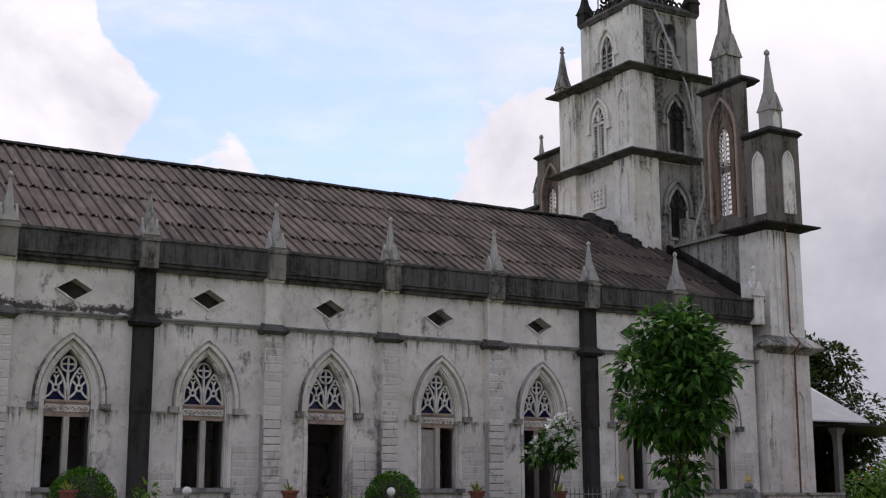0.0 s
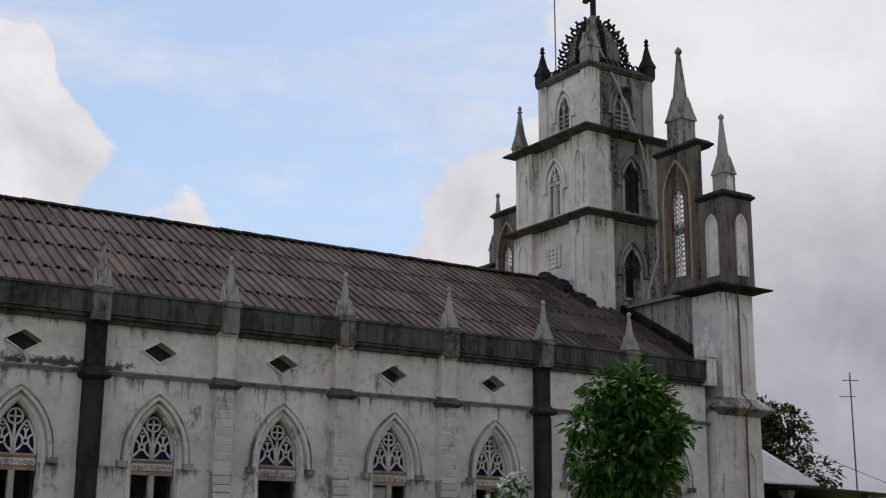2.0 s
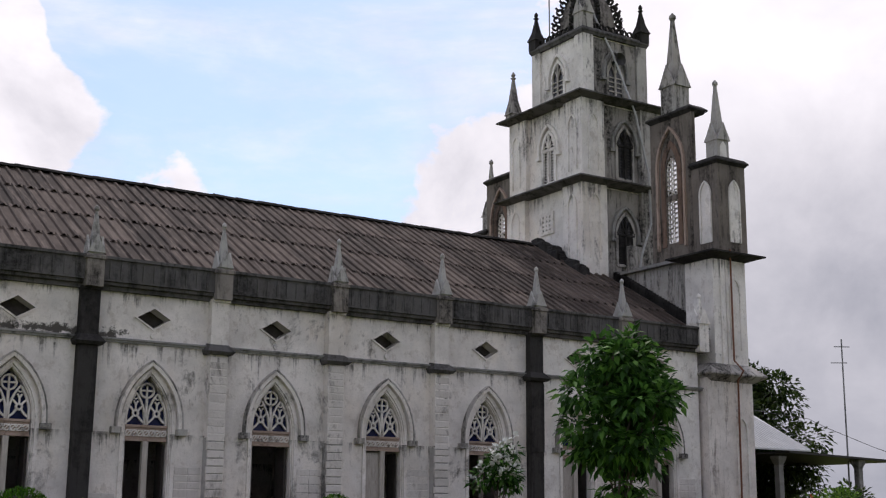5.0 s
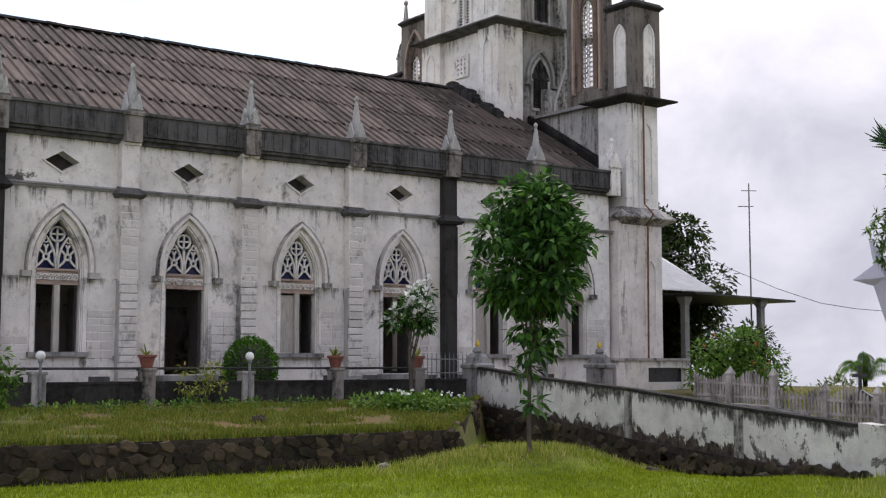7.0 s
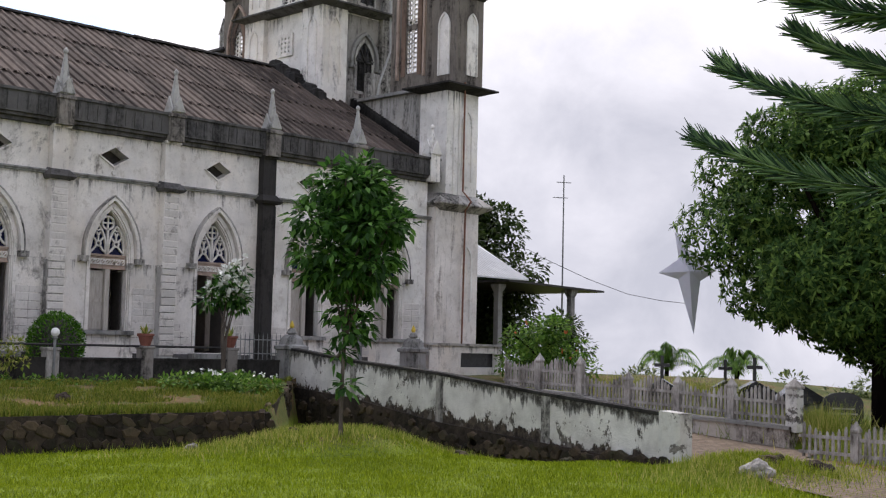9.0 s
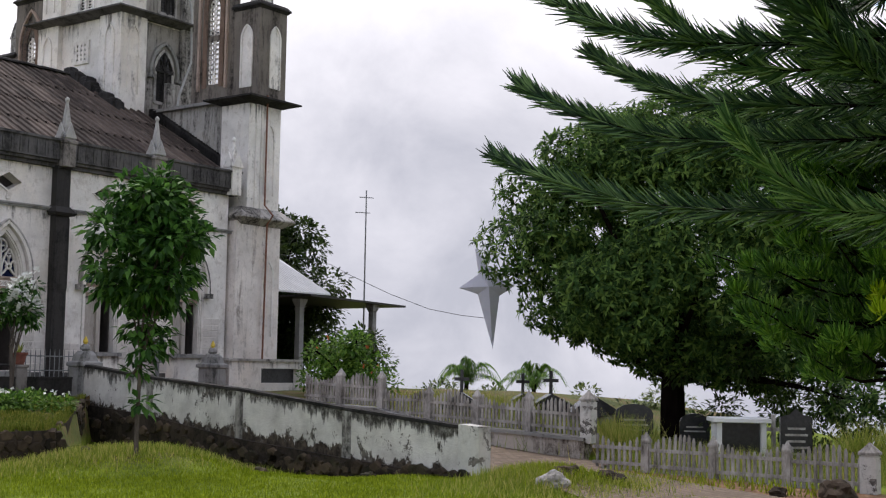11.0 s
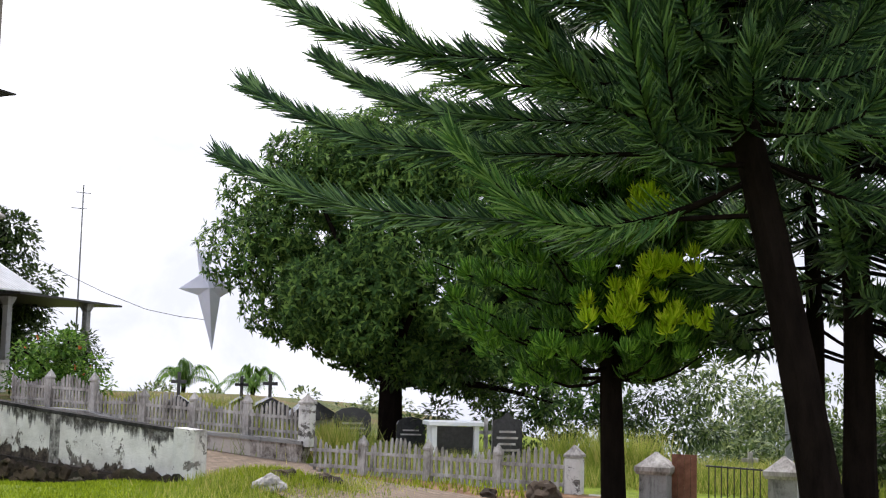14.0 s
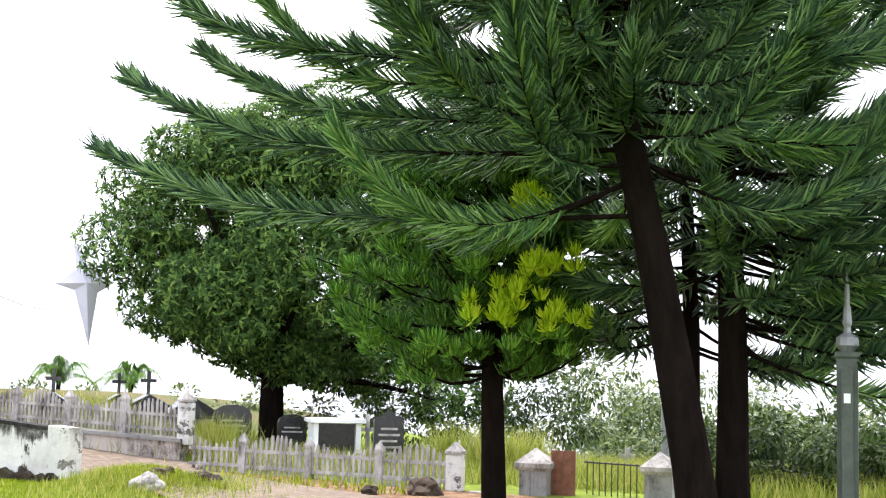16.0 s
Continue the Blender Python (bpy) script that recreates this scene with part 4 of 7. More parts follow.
for k in range(4):
    box(bm, TY - 0.40 + 0.22 * k, TY - 0.27 + 0.22 * k, TX - 2.35, TX - 2.27, 13.7, 14.5)
for k in range(5):
    box(bm, TY - 0.36, TY + 0.36, TX - 2.345, TX - 2.275, 13.68 + 0.18 * k, 13.77 + 0.18 * k)
ribbon(bm, [(TY - 0.42, 13.66), (TY + 0.42, 13.66), (TY + 0.42, 14.5), (TY - 0.42, 14.5)], 0.09, TX - 2.36, TX - 2.26, True)
turn_x(bm)
cpart("vent_grille", bm, M_WHITE, label="square white vent grille")
# black sheet behind the vent bars: painted shade, no hole
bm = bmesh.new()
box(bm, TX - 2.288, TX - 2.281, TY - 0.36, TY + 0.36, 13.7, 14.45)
cpart("vent_recess", bm, M_GRANITE_SHADE)

# crown of the tower
bm = bmesh.new()
loft(bm, round_rings(TX, TY, ((1.3, 22.2), (1.3, 22.7), (1.2, 23.3), (0.98, 23.9), (0.66, 24.45), (0.32, 24.85), (0.18, 25.1)), 8, math.pi / 8))
cpart("crown", bm, M_SLAB, label="dark ribbed masonry crown")
for k in range(8):
    a = math.pi / 8 + k * math.pi / 4
    bm = bmesh.new()
    for r, z in ((1.34, 22.45), (1.34, 22.85), (1.28, 23.2), (1.16, 23.55), (0.98, 23.9), (0.76, 24.25), (0.52, 24.55)):
        rr = 0.13
        ring = circle(r + 0.10, z + 0.06, rr, 8)
        ribbon(bm, ring, 0.06, -0.06, 0.06, True)
        ribbon(bm, [(r + 0.1, z + 0.1), (r + 0.28, z + 0.26)], 0.06, -0.05, 0.05)
    bm.transform(Matrix.Translation((TX, TY, 0)) @ Matrix.Rotation(a, 4, 'Z'))
    cpart("crocket_rib", bm, M_BLACK, label="curled black crockets")
bm = bmesh.new()
box(bm, TX - 0.09, TX + 0.09, TY - 0.09, TY + 0.09, 25.05, 26.6)
box(bm, TX - 0.07, TX + 0.07, TY - 0.5, TY + 0.5, 25.95, 26.12)
for dy in (-0.5, 0.5):
    loft(bm, [[(TX - 0.08, TY + dy + y, z) for y, z in circle(0, 26.035, 0.13, 8)], [(TX + 0.08, TY + dy + y, z) for y, z in circle(0, 26.035, 0.13, 8)]])
cpart("cross", bm, M_BLACK, label="black stone cross")
def slim_pinnacle(cx, cy, z, w, body, spike, material):
    """Slender tapered pinnacle with a collar and a bud finial."""
    bm = bmesh.new()
    top = z + body + spike
    loft(bm, square_rings(cx, cy, ((w, z), (w, z + body), (w * 1.22, z + body + 0.03), (w * 1.1, z + body + 0.1), (w * 0.62, z + body + spike * 0.42), (w * 0.2, top), (w * 0.16, top + 0.04))))
    loft(bm, round_rings(cx, cy, ((0.04, top), (0.13, top + 0.08), (0.05, top + 0.14), (0.10, top + 0.22), (0.07, top + 0.30), (0.01, top + 0.38)), 8))
    cpart("corner_pinnacle", bm, material, label="slender blackened corner pinnacle with a bud finial")


for sx, sy in ((-1, 1), (1, -1), (1, 1)):
    slim_pinnacle(TX + sx * 1.58, TY + sy * 1.58, 22.1, 0.24, 0.42, 1.0, M_BLACK)
bm = bmesh.new()
gable_spire(bm, TX - 1.45, TY - 1.45, 22.1, 0.28, 0.75, 1.1)
cpart("corner_pinnacle", bm, M_GRIMY)
for turned in (False, True):
    for s in (-1, 1):
        c, f = (TY, TX) if turned else (TX, TY)
        bm = bmesh.new()
        for k in range(9):
            ribbon(bm, circle(c - 1.2 + 0.3 * k, 22.36, 0.12, 8), 0.05, f + s * 1.62 - 0.04, f + s * 1.62 + 0.04, True)
        if turned:
            turn_x(bm)
        tagged(cpart("crest", bm, M_BLACK), "pierced black cresting", kind="stuff")
slim_pinnacle(TX - 2.4, TY + 2.15, 18.95, 0.24, 0.25, 1.6, M_STAINED)
bm = bmesh.new()
tube(bm, [(21.9, 8.6, 22.0), (21.85, 8.6, 28.5)], 0.03, 5)
cpart("lightning_rod", bm, M_STEEL)
bm = bmesh.new()                                                    # horn loudspeaker on the top stage
loft(bm, [[(TX - 0.05 + r * math.cos(a), TY - y, 20.95 + r * math.sin(a)) for a in [2 * math.pi * k / 12 for k in range(12)]] for r, y in ((0.06, 1.72), (0.08, 1.85), (0.14, 1.98), (0.28, 2.12), (0.25, 2.10), (0.05, 1.95))])
cpart("loudspeaker", bm, M_IRON, label="grey horn loudspeaker")

# front block with its corner turrets
FX0, FX1 = 22.46, 23.95


def west_side(m):
    """Turret, pierced wall and steps on one side; m maps y to the near (m = 1) or far side."""
    def yy(v):
        return v if m > 0 else 2 * RIDGE_Y - v
    def bx(bm, x0, x1, y0, y1, z0, z1):
        a, b = sorted((yy(y0), yy(y1)))
        box(bm, x0, x1, a, b, z0, z1)
    bm = bmesh.new()
    bx(bm, 21.75, FX1, -0.25, 1.5, 1.0, 7.35)
    cpart("turret_base", bm, M_PINKISH, label="pinkish stained plaster turret base")
    bm = bmesh.new()
    bx(bm, 22.3, FX1 - 0.03, -0.15, 1.25, 7.35, 11.7)
    cpart("turret_stage", bm, M_PALEWASH)
    bm = bmesh.new()
    bx(bm, FX0 + 0.1, FX1 - 0.2, 1.25, 5.4, 7.0, 11.75)
    cpart("front_wall", bm, M_GRIMY, label="grey algae-stained wall")
    bm = bmesh.new()
    bx(bm, FX0 - 0.1, FX1, 0.5, 5.15, 11.72, 11.84)
    cpart("coping", bm, M_CEMENT)
    for z, o, mat in ((7.35, 0.5, M_GRIMY), (11.72, 0.55, M_BLACK)):
        bm = bmesh.new()
        a, b = sorted((yy(-0.2), yy(1.25)))
        x0 = 22.0 if z < 8 else 22.3
        if z < 8:
            loft(bm, [[(x0 - o, a - o, zz), (FX1 + o, a - o, zz), (FX1 + o, b, zz), (x0 - o, b, zz)] for o, zz in ((0.0, z - 0.25), (0.3, z - 0.08), (0.42, z), (0.42, z + 0.05), (0.0, z + 0.42))])
        else:
            cornice(bm, x0, FX1, a, b, z, 0.5, 0.18)
        cpart("cornice", bm, mat)
    # upper turret
    a, b = sorted((yy(-0.3), yy(0.95)))
    bm = bmesh.new()
    box(bm, 22.55, 23.95, a, b, 11.8, 15.2)
    cpart("upper_turret", bm, M_DIM)
    bm = bmesh.new()
    cornice(bm, 22.55, 23.95, a, b, 15.2, 0.12, 0.12)
    cpart("cornice", bm, M_BLACK)
    if m > 0:
        bm = bmesh.new()
        blind_lancet(bm, 23.35, 12.2, 14.5, 0.24, a)
        cpart("blind_arch", bm, M_TOWER)
        bm = bmesh.new()
        slab_xz(bm, [(23.14, 12.2), *arch(23.35, 0.2, 14.1, 14.45, 5), (23.56, 12.2)][::-1], a - 0.02, a - 0.005)
        cpart("arch_panel", bm, M_TOWER, label="pale whitewashed panel")
        bm = bmesh.new()
        blind_lancet(bm, 0.32, 12.2, 14.5, 0.26, 22.55)
        turn_x(bm)
        cpart("blind_arch", bm, M_TOWER)
        bm = bmesh.new()
        slab_xz(bm, [(0.1, 12.2), *arch(0.32, 0.22, 14.1, 14.45, 5), (0.54, 12.2)][::-1], 22.53, 22.545)
        turn_x(bm)
        cpart("arch_panel", bm, M_TOWER, label="pale whitewashed panel")
        for z0, z1 in ((8.3, 10.9), (3.2, 5.9)):
            bm = bmesh.new()
            blind_lancet(bm, 23.35, z0, z1, 0.24, -0.15 if z0 > 7 else -0.25)
            cpart("blind_arch", bm, M_TOWER)
        bm = bmesh.new()
        box(bm, 22.62, 22.78, -0.22, -0.15, 7.7, 11.6)
        box(bm, 22.9, 23.0, -0.2, -0.15, 7.7, 11.6)
        cpart("pilaster_strip", bm, M_TOWER)
    bm = bmesh.new()
    gable_spire(bm, 23.25, (a + b) / 2, 15.2, 0.29, 0.95, 2.15 if m > 0 else 2.5)
    cpart("turret_pinnacle", bm, M_GRIMY, label="tall algae-stained pinnacle")
    bm = bmesh.new()
    c = (a + b) / 2
    slab_xz(bm, [(23.09, 15.3), *arch(23.25, 0.16, 15.8, 16.08, 5), (23.41, 15.3)][::-1], c - 0.305, c - 0.292)
    cpart("pinnacle_panel", bm, M_TOWER)
    # pierced wall with the tall lancet, modelled across y and turned
    bm = bmesh.new()
    y0, y1, z0, z1 = yy(0.95), yy(3.2), 11.8, 17.5
    y0, y1 = sorted((y0, y1))
    cy, hw = (y0 + y1) / 2, 0.62
    pts = arch(cy, 0.30, 15.3, 15.9)
    mid = len(pts) // 2
    slab_xz(bm, [(y0, z0), (cy - 0.30, z0), *pts[:mid + 1], (cy, z1), (y0, z1)], FX0 + 0.1, FX0 + 0.30)
    slab_xz(bm, [(cy + 0.30, z0), (y1, z0), (y1, z1), (cy, z1), *pts[mid:]], FX0 + 0.1, FX0 + 0.30)
    box(bm, cy - 0.30, cy + 0.30, FX0 + 0.1, FX0 + 0.30, z0, 12.5)
    box(bm, cy - 0.30, cy + 0.30, FX0 + 0.12, FX0 + 0.28, 14.15, 14.35)
    turn_x(bm)
    cpart("pierced_wall", bm, M_DIM, label="dark stained wall with a tall pierced lancet")
    bm = bmesh.new()
    ribbon(bm, [(cy - hw - 0.1, 12.3), *arch(cy, hw + 0.1, 15.5, 17.0), (cy + hw + 0.1, 12.3)], 0.10, FX0, FX0 + 0.1)
    turn_x(bm)
    cpart("hood_mould", bm, M_CARVED)
    bm = bmesh.new()
    ribbon(bm, [(cy - 0.44, 12.4), *arch(cy, 0.44, 15.35, 16.4), (cy + 0.44, 12.4)], 0.22, FX0 + 0.07, FX0 + 0.104)
    turn_x(bm)
    cpart("lancet_reveal", bm, M_BROWN, label="rust-brown stained lancet surround")
    bm = bmesh.new()
    for k in range(19):
        for s in (-1, 1):
            ribbon(bm, circle(cy + s * 0.15, 12.62 + k * 0.185, 0.115, 7), 0.05, FX0 + 0.14, FX0 + 0.19, True)
    turn_x(bm)
    cpart("grille", bm, M_WHITE, label="white pierced masonry grille")
    bm = bmesh.new()
    cornice(bm, FX0 + 0.1, FX0 + 0.75, y0 + 0.05, y1 - 0.05, z1, 0.15, 0.15)
    cpart("cornice", bm, M_BLACK)
    if m < 0:
        return
    bm = bmesh.new()
    gable_spire(bm, FX0 + 0.4, cy, 17.5, 0.38, 1.15, 2.75)
    cpart("wall_pinnacle", bm, M_GRIMY, label="tall algae-stained pinnacle with dark finial")


west_side(1)
west_side(-1)
bm = bmesh.new()
box(bm, 23.0, 24.0, 5.0, 10.2, 1.2, 13.0)
cpart("porch_wall", bm, M_GRIMY)
bm = bmesh.new()                                                     # stepped flashing where the roof meets the front wall
n = 26
for k in range(n):
    y = 1.3 + (5.2 - 1.3) * k / n
    z = EAVE_Z + (y - 0.05) * math.tan(SLOPE)
    box(bm, FX0 - 0.12, FX0 + 0.1, y, y + 0.22, z - 0.1, z + 0.28)
tagged(cpart("flashing", bm, M_BLACK), kind="stuff")
bm = bmesh.new()
RR = random.Random(12)
for k in range(22):
    y = 5.0 + 2.9 * k / 22
    z = EAVE_Z + (y - 0.05) * math.tan(SLOPE)
    s = RR.uniform(0.14, 0.26)
    x = TX - 2.62 + RR.uniform(-0.1, 0.05)
    loft(bm, square_rings(x, y, ((s, z - 0.1), (s * 0.9, z + s * 1.2), (s * 0.5, z + s * 1.5))))
tagged(cpart("rubble_flashing", bm, M_BLACK), kind="stuff")

# last gabled pinnacle against the turret, pipes and cables
bm = bmesh.new()
gable_spire(bm, BAY * 6, -0.12, 8.10, 0.22, 1.0, 0.9)
cpart("pinnacle", bm, M_TOWER)
bm = bmesh.new()
tube(bm, [(23.0, -0.35, 11.9), (23.02, -0.33, 7.9), (23.03, -0.75, 7.5), (23.05, -0.45, 7.2), (23.08, -0.36, 1.4)], 0.035, 6)
cpart("down_pipe", bm, M_RUST, label="rusty brown down pipe")
bm = bmesh.new()
P = [Vector((TX - 0.9, TY - 1.2, 23.4)), Vector((TX - 0.35, TY - 1.95, 21.2)), Vector((TX + 0.2, TY - 2.65, 18.5)), Vector((TX + 0.75, TY - 2.75, 16.0)), Vector((TX + 0.85, TY - 2.7, 14.0)), Vector((TX + 0.3, TY - 2.7, 12.6)), Vector((TX + 0.1, TY - 2.6, 11.0))]
tube(bm, P, 0.045, 6)
cpart("cable", bm, M_CABLE, label="thick pale cable hanging down the tower")


# block courses showing through the lime wash
def block_mesh(k):
    r = random.Random(k)
    bm = bmesh.new()
    w, h = 1.0, 1.0
    j = [r.uniform(-0.03, 0.03) for _ in range(8)]
    loft(bm, [[(-0.5 + j[0], 0.5, -0.5), (0.5 + j[1], 0.5, -0.5), (0.5, 0.5, 0.5 + j[2]), (-0.5, 0.5, 0.5 + j[3])],
              [(-0.49 + j[0], -0.35, -0.46), (0.49 + j[1], -0.35, -0.46), (0.49, -0.35, 0.46 + j[2]), (-0.49, -0.35, 0.46 + j[3])],
              [(-0.46 + j[4] * 0.5, -0.5, -0.40), (0.46, -0.5, -0.40 + j[5]), (0.46 + j[6] * 0.5, -0.5, 0.40), (-0.46, -0.5, 0.40 + j[7])]])
    bmesh.ops.recalc_face_normals(bm, faces=bm.faces)
    me = bpy.data.meshes.new("block")
    bm.to_mesh(me)
    bm.free()
    me.materials.append(M_BLOCK)
    return me


BLOCKS = [block_mesh(k) for k in range(6)]
BR = random.Random(71)


def block(parent, x, y, z, w, h, d):
    ob = new("block", BR.choice(BLOCKS))
    ob.parent = parent
    ob.matrix_basis = SHIFT @ Matrix.Translation((x, y + d / 2 - BR.uniform(0, 0.012), z)) @ Matrix.Diagonal((w, d, h, 1))


feet = [o for o in church.children if o.name.startswith("pilaster_foot")]
for i, foot in zip(range(-2, 6), feet):
    if i in PIL_DARK or i < -1:
        continue
    z = 1.80
    while z < 6.4:
        h = BR.uniform(0.18, 0.24)
        block(foot, BAY * i + BR.uniform(-0.01, 0.01), -0.245, z + h / 2, 0.49, h - 0.012, 0.06)
        z += h
walls = [o for o in church.children if o.name.startswith("bay_wall")]
for i, w in zip(KINDS, walls):
    if i < 0:
        continue
    for side in (-1, 1):
        z = 1.9
        bm = bmesh.new()
        c = BAY * i + BAY / 2 + side * 1.15
        box(bm, c - 0.36, c + 0.35, WALL_Y - 0.006, WALL_Y + 0.01, 1.9, 3.65 if side > 0 else 2.75)
        cpart("bedding", bm, M_WHITE, label="open mortar joints")
        while z < (3.6 if side > 0 else 2.7):
            h = BR.uniform(0.18, 0.24)
            c = BAY * i + BAY / 2 + side * 1.15
            block(w, c - 0.19, WALL_Y - 0.011, z + h / 2, 0.365, h - 0.013, 0.03)
            if BR.random() < 0.8:
                block(w, c + 0.18, WALL_Y - 0.011, z + h / 2, 0.355, h - 0.013, 0.03)
            z += h


# ---- terrace, walls and fences ----
def put(ob, m):
    ob.matrix_basis = m
    return ob


def stone_mesh(k):
    """One rough field stone, about 1 across, flat at the back."""
    r = random.Random(k)
    bm = bmesh.new()
    n = r.choice((5, 5, 6, 7))
    base = [(0.5 * math.cos(2 * math.pi * i / n + 0.3) * r.uniform(0.82, 1.12), 0.5 * math.sin(2 * math.pi * i / n + 0.3) * r.uniform(0.8, 1.1)) for i in range(n)]
    loft(bm, [[(x, 0.12, z) for x, z in base], [(x, -0.10, z) for x, z in base], [(x * 0.95, -0.2 * r.uniform(0.8, 1.1), z * 0.94) for x, z in base], [(x * 0.78 + r.uniform(-0.06, 0.06), -0.25, z * 0.76 + r.uniform(-0.06, 0.06)) for x, z in base]])
    me = bpy.data.meshes.new("stone")
    bm.to_mesh(me)
    bm.free()
    me.materials.append(M_STONE_OB)
    return me


def mat_stone_piece():
    n = Nodes("laterite_stone", 0.95)
    tone = n.math('ADD', n.math('MULTIPLY', n.random(), 0.6), n.math('MULTIPLY', n.noise(6, 5), 0.5))
    col = n.ramp(tone, (0.2, (0.014, 0.011, 0.008)), (0.55, (0.045, 0.032, 0.022)), (0.95, (0.125, 0.09, 0.06)))
    moss = n.ramp(n.noise(1.7, 5), (0.52, 0.0), (0.7, 0.7))
    return n.done(n.mix(moss, col, (0.035, 0.04, 0.018)), n.noise(18, 5), 0.8, 0.03)


M_STONE_OB = mat_stone_piece()
STONES = [stone_mesh(k) for k in range(9)]

rw = thing("retaining_wall", (2, -9.5, 0), "low rough rubble-stone retaining wall below the grassy terrace", "wall", kind="structure")
bm = bmesh.new()
box(bm, -16, 5.45, 0.0, 0.35, -0.1, 0.72)
part("core", bm, M_FOOTING, rw, "dark mortar core")
bm = bmesh.new()
loft(bm, [[(x0 - 2, y0 + 9.5, -0.1), (x0 + 0.2 - 2, y0 + 0.25 + 9.5, -0.1), (x0 + 0.2 - 2, y0 + 0.25 + 9.5, z0), (x0 - 2, y0 + 9.5, z0)] for x0, y0, z0 in ((7.3, -9.5, 0.72), (8.6, -8.3, 0.8), (10.4, -6.3, 0.98), (13.2, -3.2, 1.22))])
bmesh.ops.recalc_face_normals(bm, faces=bm.faces)
part("return", bm, M_FOOTING, rw, "dark rubble return of the wall")
SR = random.Random(21)
row = 0
z = 0.06
while z < 0.60:
    x = -7.0 + SR.uniform(0, 0.2)
    h = SR.uniform(0.17, 0.24)
    while x < 5.5:
        w = SR.uniform(0.18, 0.46)
        ob = new("stone", SR.choice(STONES))
        ob.parent = rw
        put(ob, Matrix.Translation((x + w / 2, SR.uniform(0.03, 0.07), z + h / 2 + SR.uniform(-0.06, 0.06))) @ Matrix.Rotation(SR.uniform(-0.5, 0.5), 4, 'Y') @ Matrix.Diagonal((w * 1.12, SR.uniform(0.28, 0.42), h * 1.3, 1)))
        x += w
    z += h

for k in range(90):
    u = SR.random()
    q = Vector((7.3, -9.5)).lerp(Vector((13.2, -3.2)), u)
    w = SR.uniform(0.22, 0.45)
    ob = new("stone", SR.choice(STONES))
    ob.parent = rw
    put(ob, Matrix.Translation((q.x - 2, q.y + 9.5, SR.uniform(0.15, 0.65 + 0.5 * u))) @ Matrix.Rotation(0.82, 4, 'Z') @ Matrix.Diagonal((w, 0.4, w * 0.8, 1)))

# boundary wall
WA, WB = Vector((13.4, -2.5)), Vector((11.0, -18.1))
TOP = ((0, 2.17), (0.25, 1.84), (0.5, 1.62), (0.75, 1.29), (1, 1.02))
LOW = ((0, 1.05), (0.25, 0.84), (0.5, 0.42), (0.75, 0.20), (1, 0.0))


def along(tab, u):
    for (a, va), (b, vb) in zip(tab, tab[1:]):
        if u <= b:
            return va + (vb - va) * (u - a) / (b - a)
    return tab[-1][1]


bw = thing("boundary_wall", (12.2, -10.3, 0), "long whitewashed boundary wall with black mould and peeling paint", "wall", kind="structure")
wdir = (WB - WA).normalized()
wnor = Vector((wdir.y, -wdir.x))        # towards the lawn
if wnor.x > 0:
    wnor = -wnor


def wall_bit(name, u0, u1, lo, hi, t0, t1, material, label=""):
    """A stretch of the wall from share u0 to u1 of its length; lo and hi give heights."""
    bm = bmesh.new()
    n = 4
    rings = []
    for k in range(n + 1):
        u = u0 + (u1 - u0) * k / n
        p = WA + (WB - WA) * u - Vector((12.2, -10.3))
        a, b = p + wnor * t1, p + wnor * t0
        rings.append([(a.x, a.y, lo(u)), (b.x, b.y, lo(u)), (b.x, b.y, hi(u)), (a.x, a.y, hi(u))])
    loft(bm, rings)
    bmesh.ops.recalc_face_normals(bm, faces=bm.faces)
    return part(name, bm, material, bw, label)


for k in range(4):
    u0, u1 = 0.25 * k, 0.25 * (k + 1)
    wall_bit("panel", u0 + 0.012, u1, lambda u: along(LOW, u), lambda u: along(TOP, u) - 0.06, -0.11, 0.11, M_BOUND)
    wall_bit("coping", u0, u1, lambda u: along(TOP, u) - 0.07, lambda u: along(TOP, u), -0.14, 0.14, M_BLACK, "black mouldy coping")
    wall_bit("pier", u0 - 0.006, u0 + 0.012, lambda u: along(LOW, u) - 0.02, lambda u: along(TOP, u) - 0.06, -0.13, 0.13, M_GRIMY if k else M_WHITE)
wall_bit("pier", 0.972, 1.008, lambda u: -0.15, lambda u: along(TOP, min(u, 1)) + 0.03, -0.17, 0.17, M_WALL, "whitewashed end pier")
wall_bit("footing", 0.0, 0.985, lambda u: -0.2, lambda u: along(LOW, u), -0.16, 0.2, M_FOOTING, "dark mouldy rubble footing")
for k in range(210):
    u = SR.random() ** 0.8
    lo, hi = -0.25, max(0.12, along(LOW, u) - 0.12)
    p = WA + (WB - WA) * u - Vector((12.2, -10.3)) + wnor * 0.20
    w = SR.uniform(0.2, 0.42)
    ob = new("stone", SR.choice(STONES))
    ob.parent = bw
    put(ob, Matrix.Translation((p.x, p.y, SR.uniform(lo, hi))) @ Matrix.Rotation(math.atan2(-wnor.x, wnor.y) + math.pi, 4, 'Z') @ Matrix.Diagonal((w, 0.3, w * 0.75, 1)))

